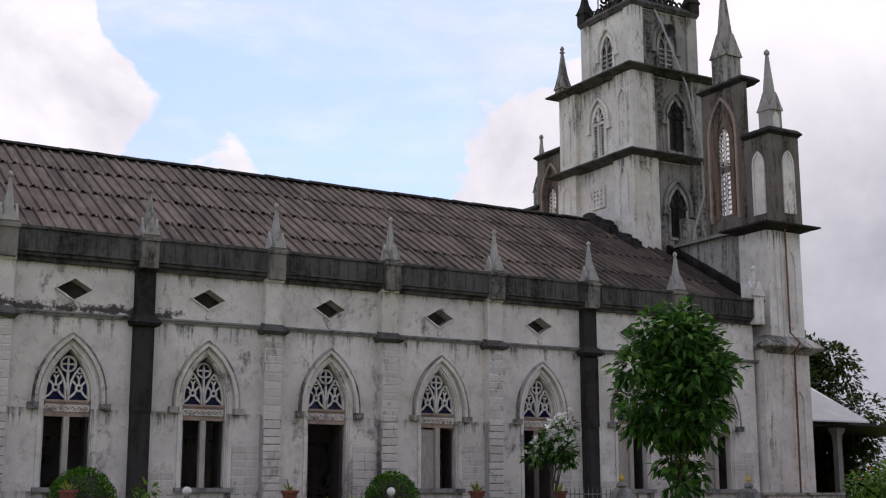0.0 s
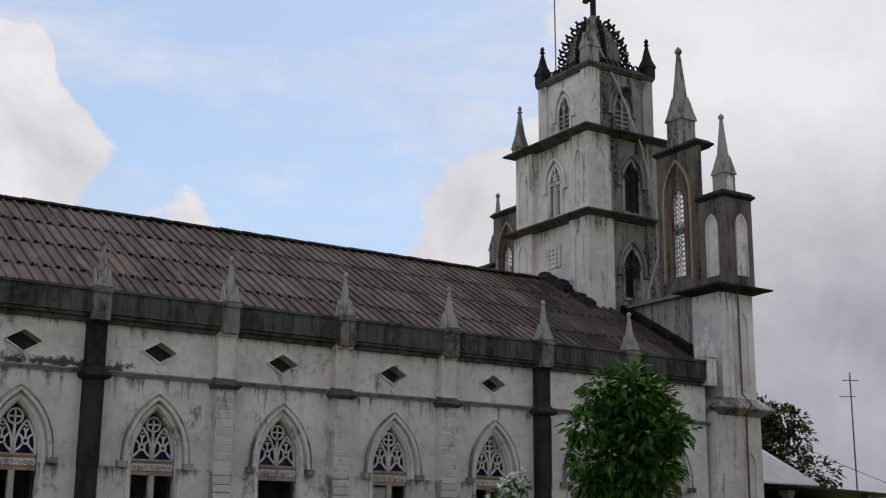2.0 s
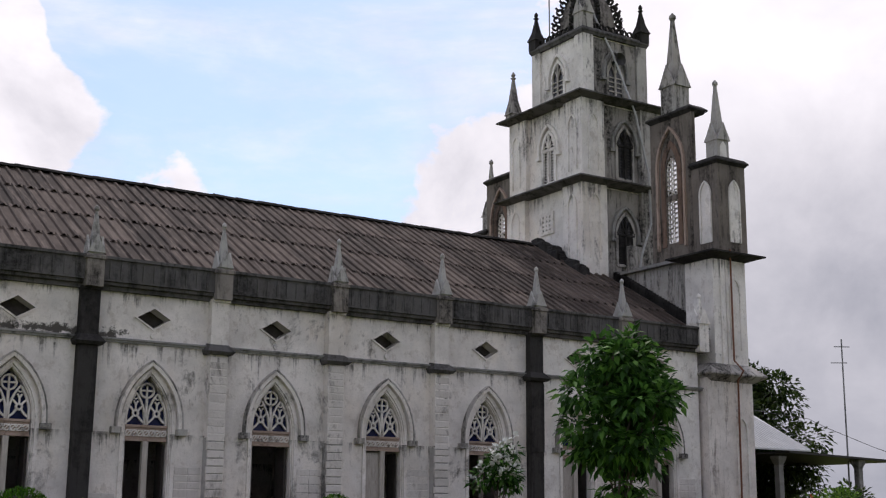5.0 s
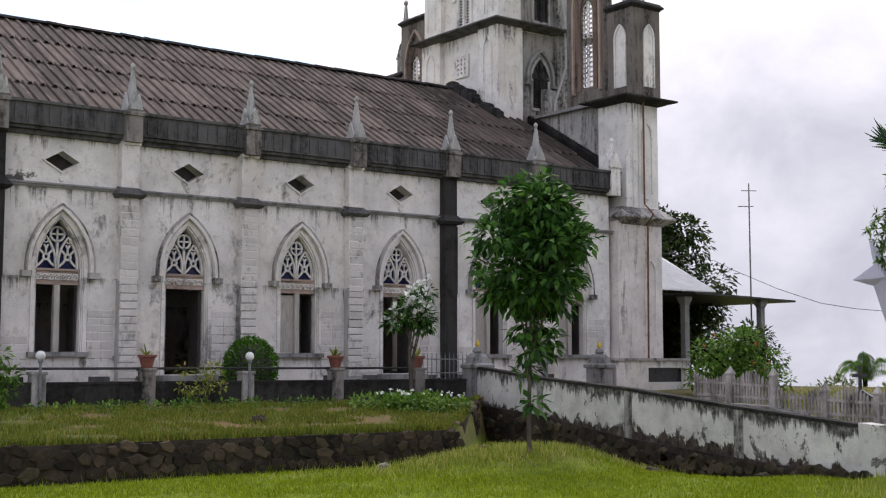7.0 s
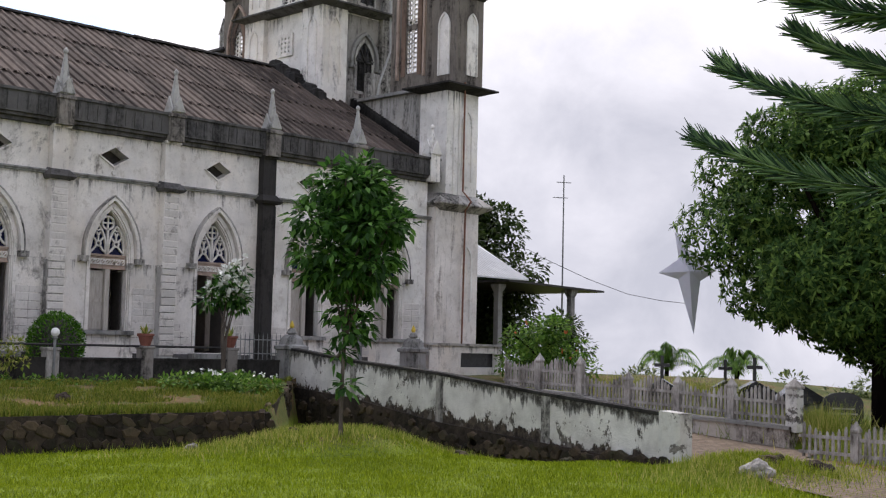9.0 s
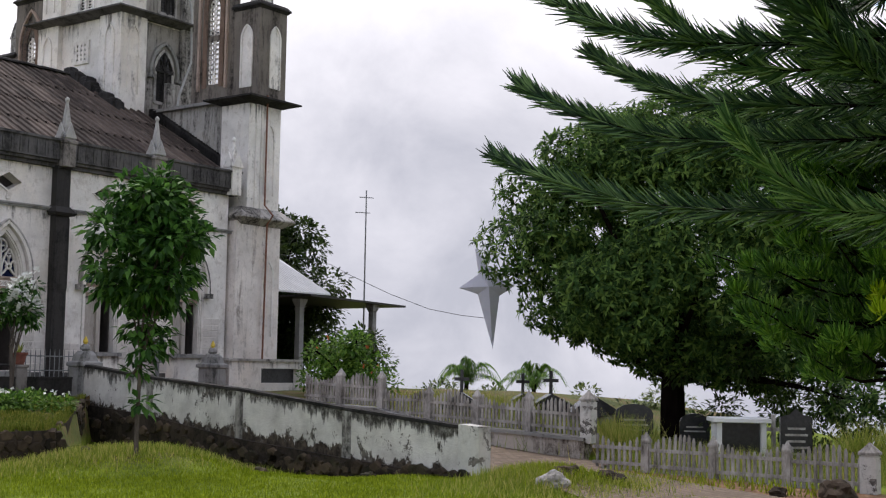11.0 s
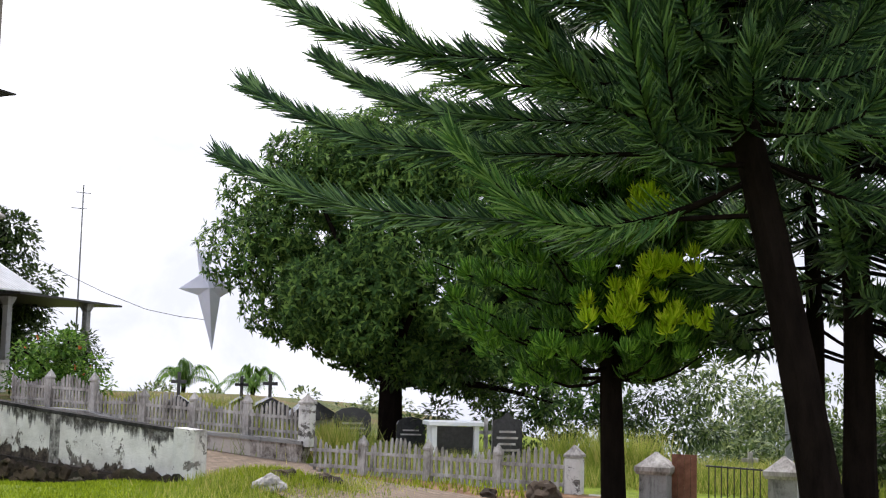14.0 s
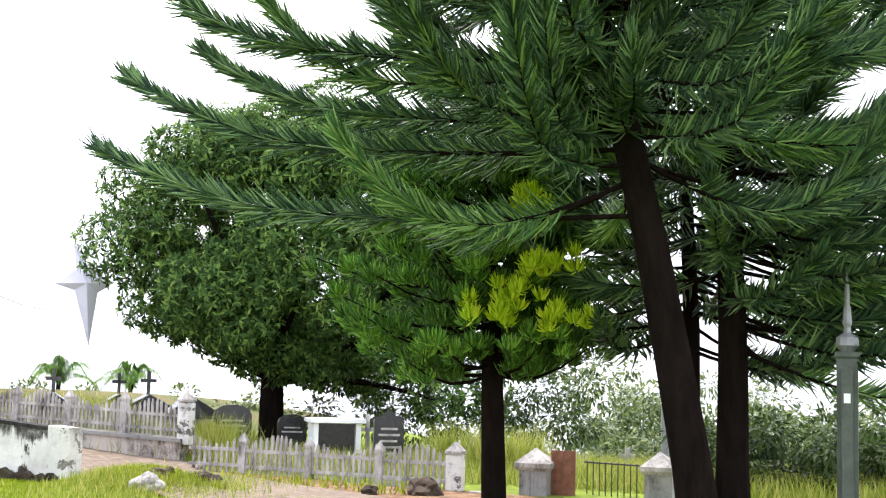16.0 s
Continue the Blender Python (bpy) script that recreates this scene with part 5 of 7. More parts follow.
# paved path behind the wall
def build_path():
    verts, faces = [], []
    ys = [-3.5 - 0.5 * k for k in range(45)]
    cols = 10
    for y in ys:
        a = wall_x(max(y, -18.1)) + 0.2
        b = 16.8 if y > -17.3 else 16.8 - (-17.3 - y) * 0.36
        if y < -18.1:
            a = 11.2 - (-18.1 - y) * 0.62
            b = 15.3 - (-18.1 - y) * 0.62
        for k in range(cols + 1):
            x = a + (b - a) * k / cols
            verts.append((x, y, ground_z(x, y) + 0.045 + 0.01 * noise.noise(Vector((x * 2, y * 2, 3)))))
    w = cols + 1
    for j in range(len(ys) - 1):
        for i in range(cols):
            faces.append((j * w + i, (j + 1) * w + i, (j + 1) * w + i + 1, j * w + i + 1))
    me = bpy.data.meshes.new("path")
    me.from_pydata(verts, [], faces)
    n = Nodes("brick_path", 0.95)
    br = n.nt.nodes.new("ShaderNodeTexBrick")
    br.inputs["Scale"].default_value = 1.0
    br.inputs["Brick Width"].default_value, br.inputs["Row Height"].default_value = 0.30, 0.15
    br.inputs["Mortar Size"].default_value = 0.012
    br.inputs["Color1"].default_value = (0.15, 0.108, 0.078, 1)
    br.inputs["Color2"].default_value = (0.235, 0.175, 0.13, 1)
    br.inputs["Mortar"].default_value = (0.07, 0.065, 0.05, 1)
    n.nt.links.new(n.pos(), br.inputs["Vector"])
    col = n.mix(n.ramp(n.noise(1.1, 5), (0.45, 0.0), (0.7, 0.6)), br.outputs["Color"], (0.16, 0.12, 0.085))
    me.materials.append(n.done(col, br.outputs["Fac"], 0.5, 0.02))
    tagged(new("path", me), "worn brick-paved path beside the boundary wall", "path", kind="structure")


build_path()

# terrace railing
RAIL_Y = -2.5
def post_with(x, lamp):
    g = 1.27
    p = thing("railing_post", (x, RAIL_Y, g), "short grey stained concrete railing post", "post", "terrace railing posts")
    bm = bmesh.new()
    box(bm, -0.17, 0.17, -0.17, 0.17, -0.3, 0.82 if not lamp else 0.72)
    box(bm, -0.2, 0.2, -0.2, 0.2, 0.74 if not lamp else 0.66, 0.82 if not lamp else 0.74)
    part("shaft", bevelled(bm, 0.015), M_SLAB if not lamp else M_PICKET, p)
    if lamp:
        l = thing("globe_lamp", (x, RAIL_Y - 0.21, g), "white globe lamp on a thin grey pole", "lamp", "terrace globe lamps")
        bm = bmesh.new()
        tube(bm, [(0, 0, -0.25), (0, 0, 1.0)], 0.035, 8)
        loft(bm, round_rings(0, 0, ((0.05, 0.94), (0.075, 0.98), (0.05, 1.03)), 8))
        part("pole", bm, M_STEEL, l)
        bm = bmesh.new()
        bmesh.ops.create_uvsphere(bm, u_segments=14, v_segments=9, radius=0.115, matrix=Matrix.Translation((0, 0, 1.12)))
        part("globe", bm, M_WHITEPAINT, l, "white glass globe")
    else:
        t = thing("flower_pot", (x, RAIL_Y, g + 0.82), "terracotta flower pot on a railing post", "flower pot", "terrace flower pots")
        bm = bmesh.new()
        loft(bm, round_rings(0, 0, ((0.13, 0), (0.2, 0.26), (0.235, 0.27), (0.235, 0.33), (0.2, 0.33), (0.18, 0.28)), 14))
        part("pot", bm, M_TERRA, t)
        bm = bmesh.new()
        r = random.Random(int(x * 10))
        for k in range(16):
            a, e = r.uniform(0, 6.28), r.uniform(0.5, 1.3)
            l = r.uniform(0.15, 0.4)
            d = Vector((math.cos(a) * math.cos(e), math.sin(a) * math.cos(e), math.sin(e))) * l
            s = Vector((-math.sin(a), math.cos(a), 0)) * 0.02
            b = Vector((0, 0, 0.28))
            bm.faces.new([bm.verts.new(v) for v in (b - s, b + s, b + d * 0.6 + s * 1.4, b + d, b + d * 0.6 - s * 1.4)])
        part("stalks", bm, M_DRY, t, "dry thin stalks")


for k in range(-5, 5):
    x = 0.40 + 2.76 * k
    post_with(x, k in (-4, -2, 0, 2))
rail = thing("terrace_railing", (2, RAIL_Y, 1.3), "dark iron pipe rail along the terrace edge", "railing", kind="structure")
for z in (0.78, 0.40):
    bm = bmesh.new()
    tube(bm, [(-16, 0, z), (9.4, 0, z)], 0.035, 6)
    part("pipe", bm, M_IRON, rail)
lowwall = thing("terrace_kerb", (-1, -2.5, 1.1), "dark stained low plinth wall at the church foot", "wall", kind="structure")
bm = bmesh.new()
box(bm, -16, 14.2, -0.1, 0.25, -0.2, 0.60)
box(bm, -16, 14.2, -0.13, 0.29, 0.60, 0.66)
part("plinth", bm, M_KERB, lowwall)
gridr = thing("spiked_railing", (12.4, -2.4, 1.8), "thin grey spiked iron railing", "railing")
for k in range(14):
    bm = bmesh.new()
    x = -1.0 + 0.16 * k
    tube(bm, [(x, 0, -0.05), (x, 0, 0.62), (x, 0, 0.74)], [0.014, 0.014, 0.002], 5)
    part("bar", bm, M_STEEL, gridr)
for z in (0.12, 0.52):
    bm = bmesh.new()
    box(bm, -1.1, 1.2, -0.012, 0.012, z, z + 0.03)
    part("rail", bm, M_STEEL, gridr)
for x in (13.45, 18.4):
    p = thing("gate_pedestal", (x, -2.75, 1.2), "grey stepped gate pedestal with a small yellow urn", "pedestal", "terrace gate pedestals")
    bm = bmesh.new()
    loft(bm, square_rings(0, 0, ((0.30, -0.2), (0.30, 0.85), (0.36, 0.88), (0.36, 0.97), (0.26, 1.02), (0.22, 1.2), (0.14, 1.3))))
    part("shaft", bm, M_CEMENT, p)
    bm = bmesh.new()
    loft(bm, round_rings(0, 0, ((0.09, 1.3), (0.15, 1.36), (0.11, 1.46), (0.05, 1.5)), 10))
    part("bowl", bm, M_CEMENT, p)
    bm = bmesh.new()
    loft(bm, round_rings(0, 0, ((0.04, 1.49), (0.075, 1.56), (0.05, 1.64), (0.01, 1.72)), 8))
    part("flame", bm, M_YELLOW, p, "yellow painted flame finial")
lw = thing("forecourt_wall", (20.5, -3.0, 1.1), "low white wall with a dark rectangular niche", "wall")
bm = bmesh.new()
box(bm, -1.6, 1.75, 0, 0.3, -0.2, 0.5)
box(bm, -1.6, -0.15, 0, 0.3, 0.5, 0.97)
box(bm, 1.6, 1.75, 0, 0.3, 0.5, 0.97)
box(bm, -1.6, 1.75, 0, 0.3, 0.97, 1.2)
part("wall", bm, M_WHITE, lw)
bm = bmesh.new()
box(bm, -0.15, 1.6, 0.2, 0.28, 0.5, 0.97)
part("niche_back", bm, M_GRANITE_SHADE, lw, "black niche back")
bm = bmesh.new()
box(bm, -1.68, 1.8, -0.06, 0.36, 1.2, 1.28)
part("coping", bm, M_GRIMY, lw)
sb = thing("meter_box", (18.25, -0.35, 1.2), "grey metal meter box on a post", "box")
bm = bmesh.new()
box(bm, -0.25, 0.25, -0.12, 0.12, 1.0, 1.75)
part("box", bevelled(bm, 0.02), M_STEEL, sb)
bm = bmesh.new()
box(bm, -0.05, 0.05, -0.05, 0.05, -0.1, 1.0)
part("post", bm, M_STEEL, sb)


# picket fences
def picket_mesh(h):
    bm = bmesh.new()
    loft(bm, [[(-0.03, -0.02, 0), (0.03, -0.02, 0), (0.03, 0.02, 0), (-0.03, 0.02, 0)], [(-0.03, -0.02, h - 0.08), (0.03, -0.02, h - 0.08), (0.03, 0.02, h - 0.08), (-0.03, 0.02, h - 0.08)],
              [(-0.008, -0.015, h), (0.008, -0.015, h), (0.008, 0.015, h), (-0.008, 0.015, h)]])
    me = bpy.data.meshes.new("picket")
    bm.to_mesh(me)
    bm.free()
    me.materials.append(M_PICKET)
    return me


PICKETS = {h: picket_mesh(h) for h in (0.56, 0.62, 0.68, 0.74, 0.80, 0.86)}
FR = random.Random(31)


def fence_panel(name, a, b, za, zb, count, shape, label, group):
    """One picket panel from a to b on the plan, with two rails."""
    a, b = Vector(a), Vector(b)
    f = thing(name, (a.x, a.y, za), label, "fence panel", group)
    d = b - a
    yaw = math.atan2(d.y, d.x)
    for k in range(count):
        u = (k + 0.75) / (count + 0.5)
        w = 1 - abs(2 * u - 1)
        h = min(PICKETS, key=lambda q: abs(q - ((0.56 + 0.30 * math.sin(w * 1.57)) if shape else 0.84 - 0.22 * math.sin(w * 1.57)) + FR.uniform(-0.02, 0.02)))
        ob = new("picket", PICKETS[h])
        ob.parent = f
        put(ob, Matrix.Translation((d.x * u, d.y * u, (zb - za) * u + 0.04)) @ Matrix.Rotation(yaw, 4, 'Z') @ Matrix.Rotation(FR.uniform(-0.03, 0.03), 4, 'Y') @ Matrix.Rotation(FR.uniform(-0.04, 0.04), 4, 'X'))
    for z in (0.16, 0.50):
        bm = bmesh.new()
        s = Vector((-d.y, d.x)).normalized() * 0.03
        rings = []
        for u in (0.0, 1.0):
            p = d * u
            zz = (zb - za) * u + z
            rings.append([(p.x + s.x, p.y + s.y, zz), (p.x - s.x, p.y - s.y, zz), (p.x - s.x, p.y - s.y, zz + 0.07), (p.x + s.x, p.y + s.y, zz + 0.07)])
        loft(bm, rings)
        part("rail", bm, M_PICKET, f)
    return f


def fence_post(x, y, z, h, w, group, label="weathered white concrete fence post with a pointed cap"):
    p = thing("fence_post", (x, y, z), label, "fence post", group)
    bm = bmesh.new()
    loft(bm, square_rings(0, 0, ((w, -0.12), (w, h - 0.16), (w * 0.85, h - 0.15), (w * 0.85, h - 0.12))))
    part("shaft", bm, M_PICKET if w < 0.12 else M_WALL, p)
    bm = bmesh.new()
    loft(bm, square_rings(0, 0, ((w * 1.15, h - 0.13), (w * 1.15, h - 0.08), (w * 0.3, h + 0.06), (w * 0.1, h + 0.10))))
    part("cap", bm, M_PICKET, p)


F1 = [(-7.9, 1.17, 0.0), (-9.3, 1.13, 0.85), (-10.75, 1.08, 0.85), (-12.35, 0.76, 0.8), (-13.88, 0.71, 0.8), (-15.44, 0.65, 0.86), (-17.13, 0.57, 0.96)]
for k, (y, z, h) in enumerate(F1):
    if h:
        fence_post(17.0, y, z, h + 0.06, 0.15 if k == 6 else 0.085, "upper fence posts")
    if k < 6:
        y2, z2, _ = F1[k + 1]
        if k == 2:
            z = z2 = 0.8
        fence_panel("picket_panel", (17.0, y - 0.08), (17.0, y2 + 0.08), min(z, z2 + 0.06) if k != 2 else 0.78, z2, 12, k % 2 == 1, "grey weathered concrete picket fence panel", "upper fence panels")
fb = thing("fence_base", (17.0, -12.5, 0), "low whitewashed stone base wall under the fence", "wall", kind="structure")
bm = bmesh.new()
rings = []
for y, z, _ in F1:
    rings.append([(-0.2, y + 12.5, -0.3), (0.2, y + 12.5, -0.3), (0.2, y + 12.5, z), (-0.2, y + 12.5, z)])
loft(bm, rings[::-1])
part("base", bm, M_BASE, fb)
bm = bmesh.new()
loft(bm, [[(x0, y + 12.5, z) for x0, z in ((-0.26, zz - 0.07), (0.26, zz - 0.07), (0.26, zz + 0.01), (-0.26, zz + 0.01))] for y, zz, _ in F1][::-1])
part("coping", bm, M_CEMENT, fb)

F2 = [(15.2 - 0.42 * k, -19.6 - 1.75 * k) for k in range(4)]
F2 = [(15.52, -18.1)] + F2
for k, (x, y) in enumerate(F2):
    if k:
        fence_post(x, y, -0.02, 0.80 if k < 4 else 0.86, 0.08 if k < 4 else 0.15, "cemetery fence posts")
    if k < 4:
        x2, y2 = F2[k + 1]
        fence_panel("picket_panel", (x, y), (x2, y2), -0.05, -0.03, 13 if k else 9, k % 2 == 1, "grey weathered concrete picket fence panel", "cemetery fence panels")
kb = thing("fence_kerb", (15, -21, -0.2), "mossy concrete kerb under the cemetery fence", "kerb", kind="structure")
bm = bmesh.new()
loft(bm, [[(x - 0.16 - 15, y + 21, -0.1), (x + 0.16 - 15, y + 21, -0.1), (x + 0.16 - 15, y + 21, 0.2), (x - 0.16 - 15, y + 21, 0.2)] for x, y in [F2[1], F2[2], F2[3], F2[4], (14.0, -26.2)]][::-1])
part("kerb", bm, M_CEMENT, kb)

for x, y in ((14.0, -26.45), (14.5, -28.75)):
    p = thing("gate_pier", (x, y, -0.15), "square grey concrete gate pier with pyramid cap", "gate pier", "cemetery gate piers")
    bm = bmesh.new()
    loft(bm, square_rings(0, 0, ((0.26, -0.1), (0.26, 0.62))))
    part("shaft", bm, M_CEMENT, p)
    bm = bmesh.new()
    loft(bm, square_rings(0, 0, ((0.30, 0.62), (0.34, 0.68), (0.34, 0.76), (0.29, 0.8), (0.05, 1.0), (0.03, 1.03))))
    part("cap", bm, M_PICKET, p)
gate = thing("cemetery_gate", (14.25, -27.6, -0.1), "open black iron bar gate", "gate")
for k in range(9):
    bm = bmesh.new()
    tube(bm, [(0.05 * k, -0.75 + 0.13 * k, 0), (0.05 * k, -0.75 + 0.13 * k, 0.75)], 0.012, 5)
    part("bar", bm, M_IRON, gate)
for z in (0.06, 0.72):
    bm = bmesh.new()
    tube(bm, [(0, -0.8, z), (0.42, 0.35, z)], 0.018, 5)
    part("rail", bm, M_IRON, gate)
plank = thing("wooden_gate", (14.1, -27.0, -0.1), "brown rusty plank gate leaf", "gate")
for k in range(4):
    bm = bmesh.new()
    box(bm, -0.02, 0.02, -0.2 + 0.12 * k, -0.09 + 0.12 * k, 0, 0.95)
    part("plank", bm, M_RUST, plank)

# lamp post
lp = thing("lamp_post", (6.85, -32.3, 0), "dark green square steel post with a ball and spear finial", "post")
bm = bmesh.new()
loft(bm, square_rings(0, 0, ((0.15, -0.1), (0.15, 0.3), (0.13, 0.34), (0.13, 2.55), (0.15, 2.58), (0.15, 2.64))))
part("shaft", bm, M_POST, lp)
bm = bmesh.new()
box(bm, -0.235, -0.135, -0.07, 0.07, -0.1, 2.42)
part("channel", bm, M_POST, lp)
bm = bmesh.new()
loft(bm, round_rings(0, 0, ((0.06, 2.62), (0.15, 2.72), (0.14, 2.82), (0.05, 2.88)), 10))
part("ball", bm, M_STEEL, lp, "pale grey ball finial")
bm = bmesh.new()
loft(bm, round_rings(0, 0, ((0.055, 2.86), (0.04, 2.95), (0.06, 3.0), (0.045, 3.2), (0.03, 3.25), (0.035, 3.4), (0.004, 3.65)), 8))
part("spear", bm, M_STEEL, lp)
bm = bmesh.new()
box(bm, -0.242, -0.236, -0.04, 0.04, 2.0, 2.12)
part("sticker", bm, M_WHITEPAINT, lp, "small white sticker")

# ---- porch, mast and star beyond the tower ----
cp = thing("porch_canopy", (29, 2, 1.3), "open porch with white sheet roof on concrete posts", "porch")
bm = bmesh.new()
loft(bm, [[(-5.1, -1, 3.72), (-0.75, -1, 3.72), (-0.75, -1, 3.66), (-5.1, -1, 3.66)], [(-5.1, 2.7, 5.55), (-0.4, 2.7, 5.55), (-0.4, 2.7, 5.49), (-5.1, 2.7, 5.49)]])
part("lean_to_roof", bm, M_ZINC, cp, "sloping white corrugated sheet")
for k in range(23):
    bm = bmesh.new()
    x = -5.0 + 0.19 * k
    loft(bm, [[(x, -1, 3.72), (x + 0.06, -1, 3.72), (x + 0.03, -1, 3.76)], [(x, 2.7, 5.55), (x + 0.06, 2.7, 5.55), (x + 0.03, 2.7, 5.59)]])
    part("rib", bm, M_ZINC, cp)
bm = bmesh.new()
loft(bm, [[(-0.8, 0, 3.74), (5.4, 0, 3.57), (5.4, 0, 3.49), (-0.8, 0, 3.66)], [(-0.8, 5, 3.74), (5.4, 5, 3.57), (5.4, 5, 3.49), (-0.8, 5, 3.66)]])
part("flat_roof", bm, M_IRON, cp, "thin dark flat sheet roof")
for x, y in ((3.6, 0.4), (-1.0, 0.4), (3.6, 4.6), (-1.0, 4.6)):
    bm = bmesh.new()
    loft(bm, square_rings(x, y, ((0.13, -0.3), (0.12, 3.2), (0.2, 3.4), (0.22, 3.54))))
    part("post", bm, M_CEMENT, cp)
# added box: the darkness under the porch is put into its colour
dark_fill = thing("porch_dark_fill", (30, 12, 1.0), "added near-black box that stands for the dark under the porch", "building")
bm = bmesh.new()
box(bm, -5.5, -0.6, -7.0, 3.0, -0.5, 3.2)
part("wall", bm, M_DARKWOOD_SHADE, dark_fill)
mast = thing("antenna_mast", (33.46, 3.6, 1.0), "thin steel antenna mast with short cross arms", "mast")
bm = bmesh.new()
tube(bm, [(0, 0, 0), (0, 0, 8.98)], [0.045, 0.03], 6)
part("pole", bm, M_STEEL, mast)
for z, l in ((8.65, 0.42), (7.95, 0.5)):
    bm = bmesh.new()
    tube(bm, [(-l if z < 8 else -l * 0.7, l * 0.4, z), (0.05 if z < 8 else l * 0.7, -l * 0.4, z)], 0.02, 5)
    part("arm", bm, M_STEEL, mast)


# ---- parked car below the retaining wall ----
M_CARPAINT = plain("white_car_paint", (0.74, 0.74, 0.73), (0.80, 0.80, 0.79), 2, 0.25, 0, 0.0, 0.5)
M_TINTED = plain("tinted_window", (0.035, 0.045, 0.05), (0.06, 0.075, 0.08), 2, 0.08, 0, 0.0, 0.6)
M_TAIL = plain("red_lamp_plastic", (0.30, 0.012, 0.012), (0.42, 0.02, 0.02), 4, 0.2, 0, 0.0, 0.5)
M_RUBBER = plain("black_rubber", (0.012, 0.012, 0.012), (0.03, 0.03, 0.03), 8, 0.8)


def parked_car(x, y, z):
    car = thing("car", (x, y, z), "white hatchback car parked below the stone retaining wall", "car")
    bm = bmesh.new()
    rings = []
    for yy, lo, hi, hw in ((0.0, 0.42, 0.86, 0.74), (0.10, 0.30, 0.98, 0.83), (0.5, 0.24, 1.02, 0.86), (2.6, 0.24, 1.0, 0.86), (3.3, 0.26, 0.90, 0.82), (3.6, 0.36, 0.76, 0.70)):
        rings.append([(-hw * 0.9, yy, lo), (hw * 0.9, yy, lo), (hw, yy, lo + 0.15), (hw, yy, hi - 0.14), (hw * 0.93, yy, hi), (-hw * 0.93, yy, hi), (-hw, yy, hi - 0.14), (-hw, yy, lo + 0.15)])
    loft(bm, rings)
    part("body", bm, M_CARPAINT, car)
    bm = bmesh.new()
    loft(bm, [[(-hw, y0, zz), (hw, y0, zz), (hw, y1, zz), (-hw, y1, zz)] for hw, y0, y1, zz in ((0.80, 0.06, 2.75, 0.96), (0.78, 0.10, 2.6, 1.08), (0.67, 0.30, 2.05, 1.58), (0.62, 0.36, 1.95, 1.65), (0.45, 0.5, 1.8, 1.68))])
    part("cabin", bevelled(bm, 0.02), M_CARPAINT, car)
    bm = bmesh.new()
    loft(bm, [[(-hw, yy - 0.02, zz), (hw, yy - 0.02, zz), (hw, yy + 0.03, zz), (-hw, yy + 0.03, zz)] for hw, yy, zz in ((0.70, 0.105, 1.09), (0.64, 0.245, 1.44), (0.56, 0.29, 1.52))])
    part("rear_window", bm, M_TINTED, car, "dark tinted rear window")
    for sx in (-1, 1):
        bm = bmesh.new()
        loft(bm, [[(sx * hw - 0.02, y0, zz), (sx * hw + 0.02, y0, zz), (sx * hw + 0.02, y1, zz), (sx * hw - 0.02, y1, zz)] for hw, y0, y1, zz in ((0.785, 0.35, 2.4, 1.07), (0.69, 0.5, 2.05, 1.5))])
        part("side_window", bm, M_TINTED, car)
        bm = bmesh.new()
        loft(bm, [[(sx * 0.79 - 0.05, yy, zz), (sx * 0.79 + 0.04, yy, zz), (sx * 0.79 + 0.05, yy + 0.2, zz), (sx * 0.79 - 0.05, yy + 0.2, zz)] for yy, zz in ((-0.01, 0.72), (0.0, 0.85), (0.03, 1.08))])
        part("tail_lamp", bevelled(bm, 0.015), M_TAIL, car, "red tail lamp")
        for yy in (0.65, 2.85):
            bm = bmesh.new()
            loft(bm, [[(sx * xx, yy + q * math.cos(a), 0.29 + q * math.sin(a)) for a in [2 * math.pi * k / 16 for k in range(16)]] for xx, q in ((0.66, 0.24), (0.68, 0.29), (0.84, 0.29), (0.87, 0.24))])
            part("tyre", bm, M_RUBBER, car)
    bm = bmesh.new()
    loft(bm, [[(-0.62, 0.20, zz), (0.62, 0.20, zz), (0.60, 0.5, zz + 0.02), (-0.60, 0.5, zz + 0.02)] for zz in (1.58, 1.63)])
    part("spoiler", bevelled(bm, 0.01), M_CARPAINT, car)
    bm = bmesh.new()
    box(bm, -0.80, 0.80, -0.07, 0.15, 0.34, 0.56)
    part("bumper", bevelled(bm, 0.04), M_CARPAINT, car)
    bm = bmesh.new()
    box(bm, -0.26, 0.26, -0.012, 0.02, 0.70, 0.82)
    part("plate", bm, M_WHITEPAINT, car)


parked_car(-5.20, -13.75, 0.0)


# ---- star lantern, wire ----
star = thing("star_lantern", (22.85, -10.15, 4.7), "large pale lilac panel star hanging beside the tree", "star lantern")
star.rotation_euler = (0, 0, radians(-35))
bm = bmesh.new()
tips = ((-0.42, 1.25), (0.20, 0.42), (0.95, 0.10), (0.42, -0.25), (0.22, -1.9), (-0.30, -0.22), (-0.92, -0.05), (-0.28, 0.40))
rim = [bm.verts.new((x, 0, z)) for x, z in tips]
for y in (-0.16, 0.16):
    c = bm.verts.new((0, y, 0.02))
    for k in range(8):
        f = (rim[k], rim[(k + 1) % 8], c)
        bm.faces.new(f if y < 0 else f[::-1])
part("panel", bm, M_STAR, star)
wire = thing("overhead_wire", (20, -6, 4), "thin dark sagging overhead wire", "wire")
bm = bmesh.new()
tube(bm, [(6.0, 8.5, 2.6), (2.5, 2.0, 1.6), (0.2, -0.7, 1.05), (1.0, -1.75, 0.45), (1.8, -2.7, 0.0), (2.4, -3.5, -0.18), (2.83, -4.1, -0.25)], 0.009, 5)
part("strand", bm, M_IRON, wire)


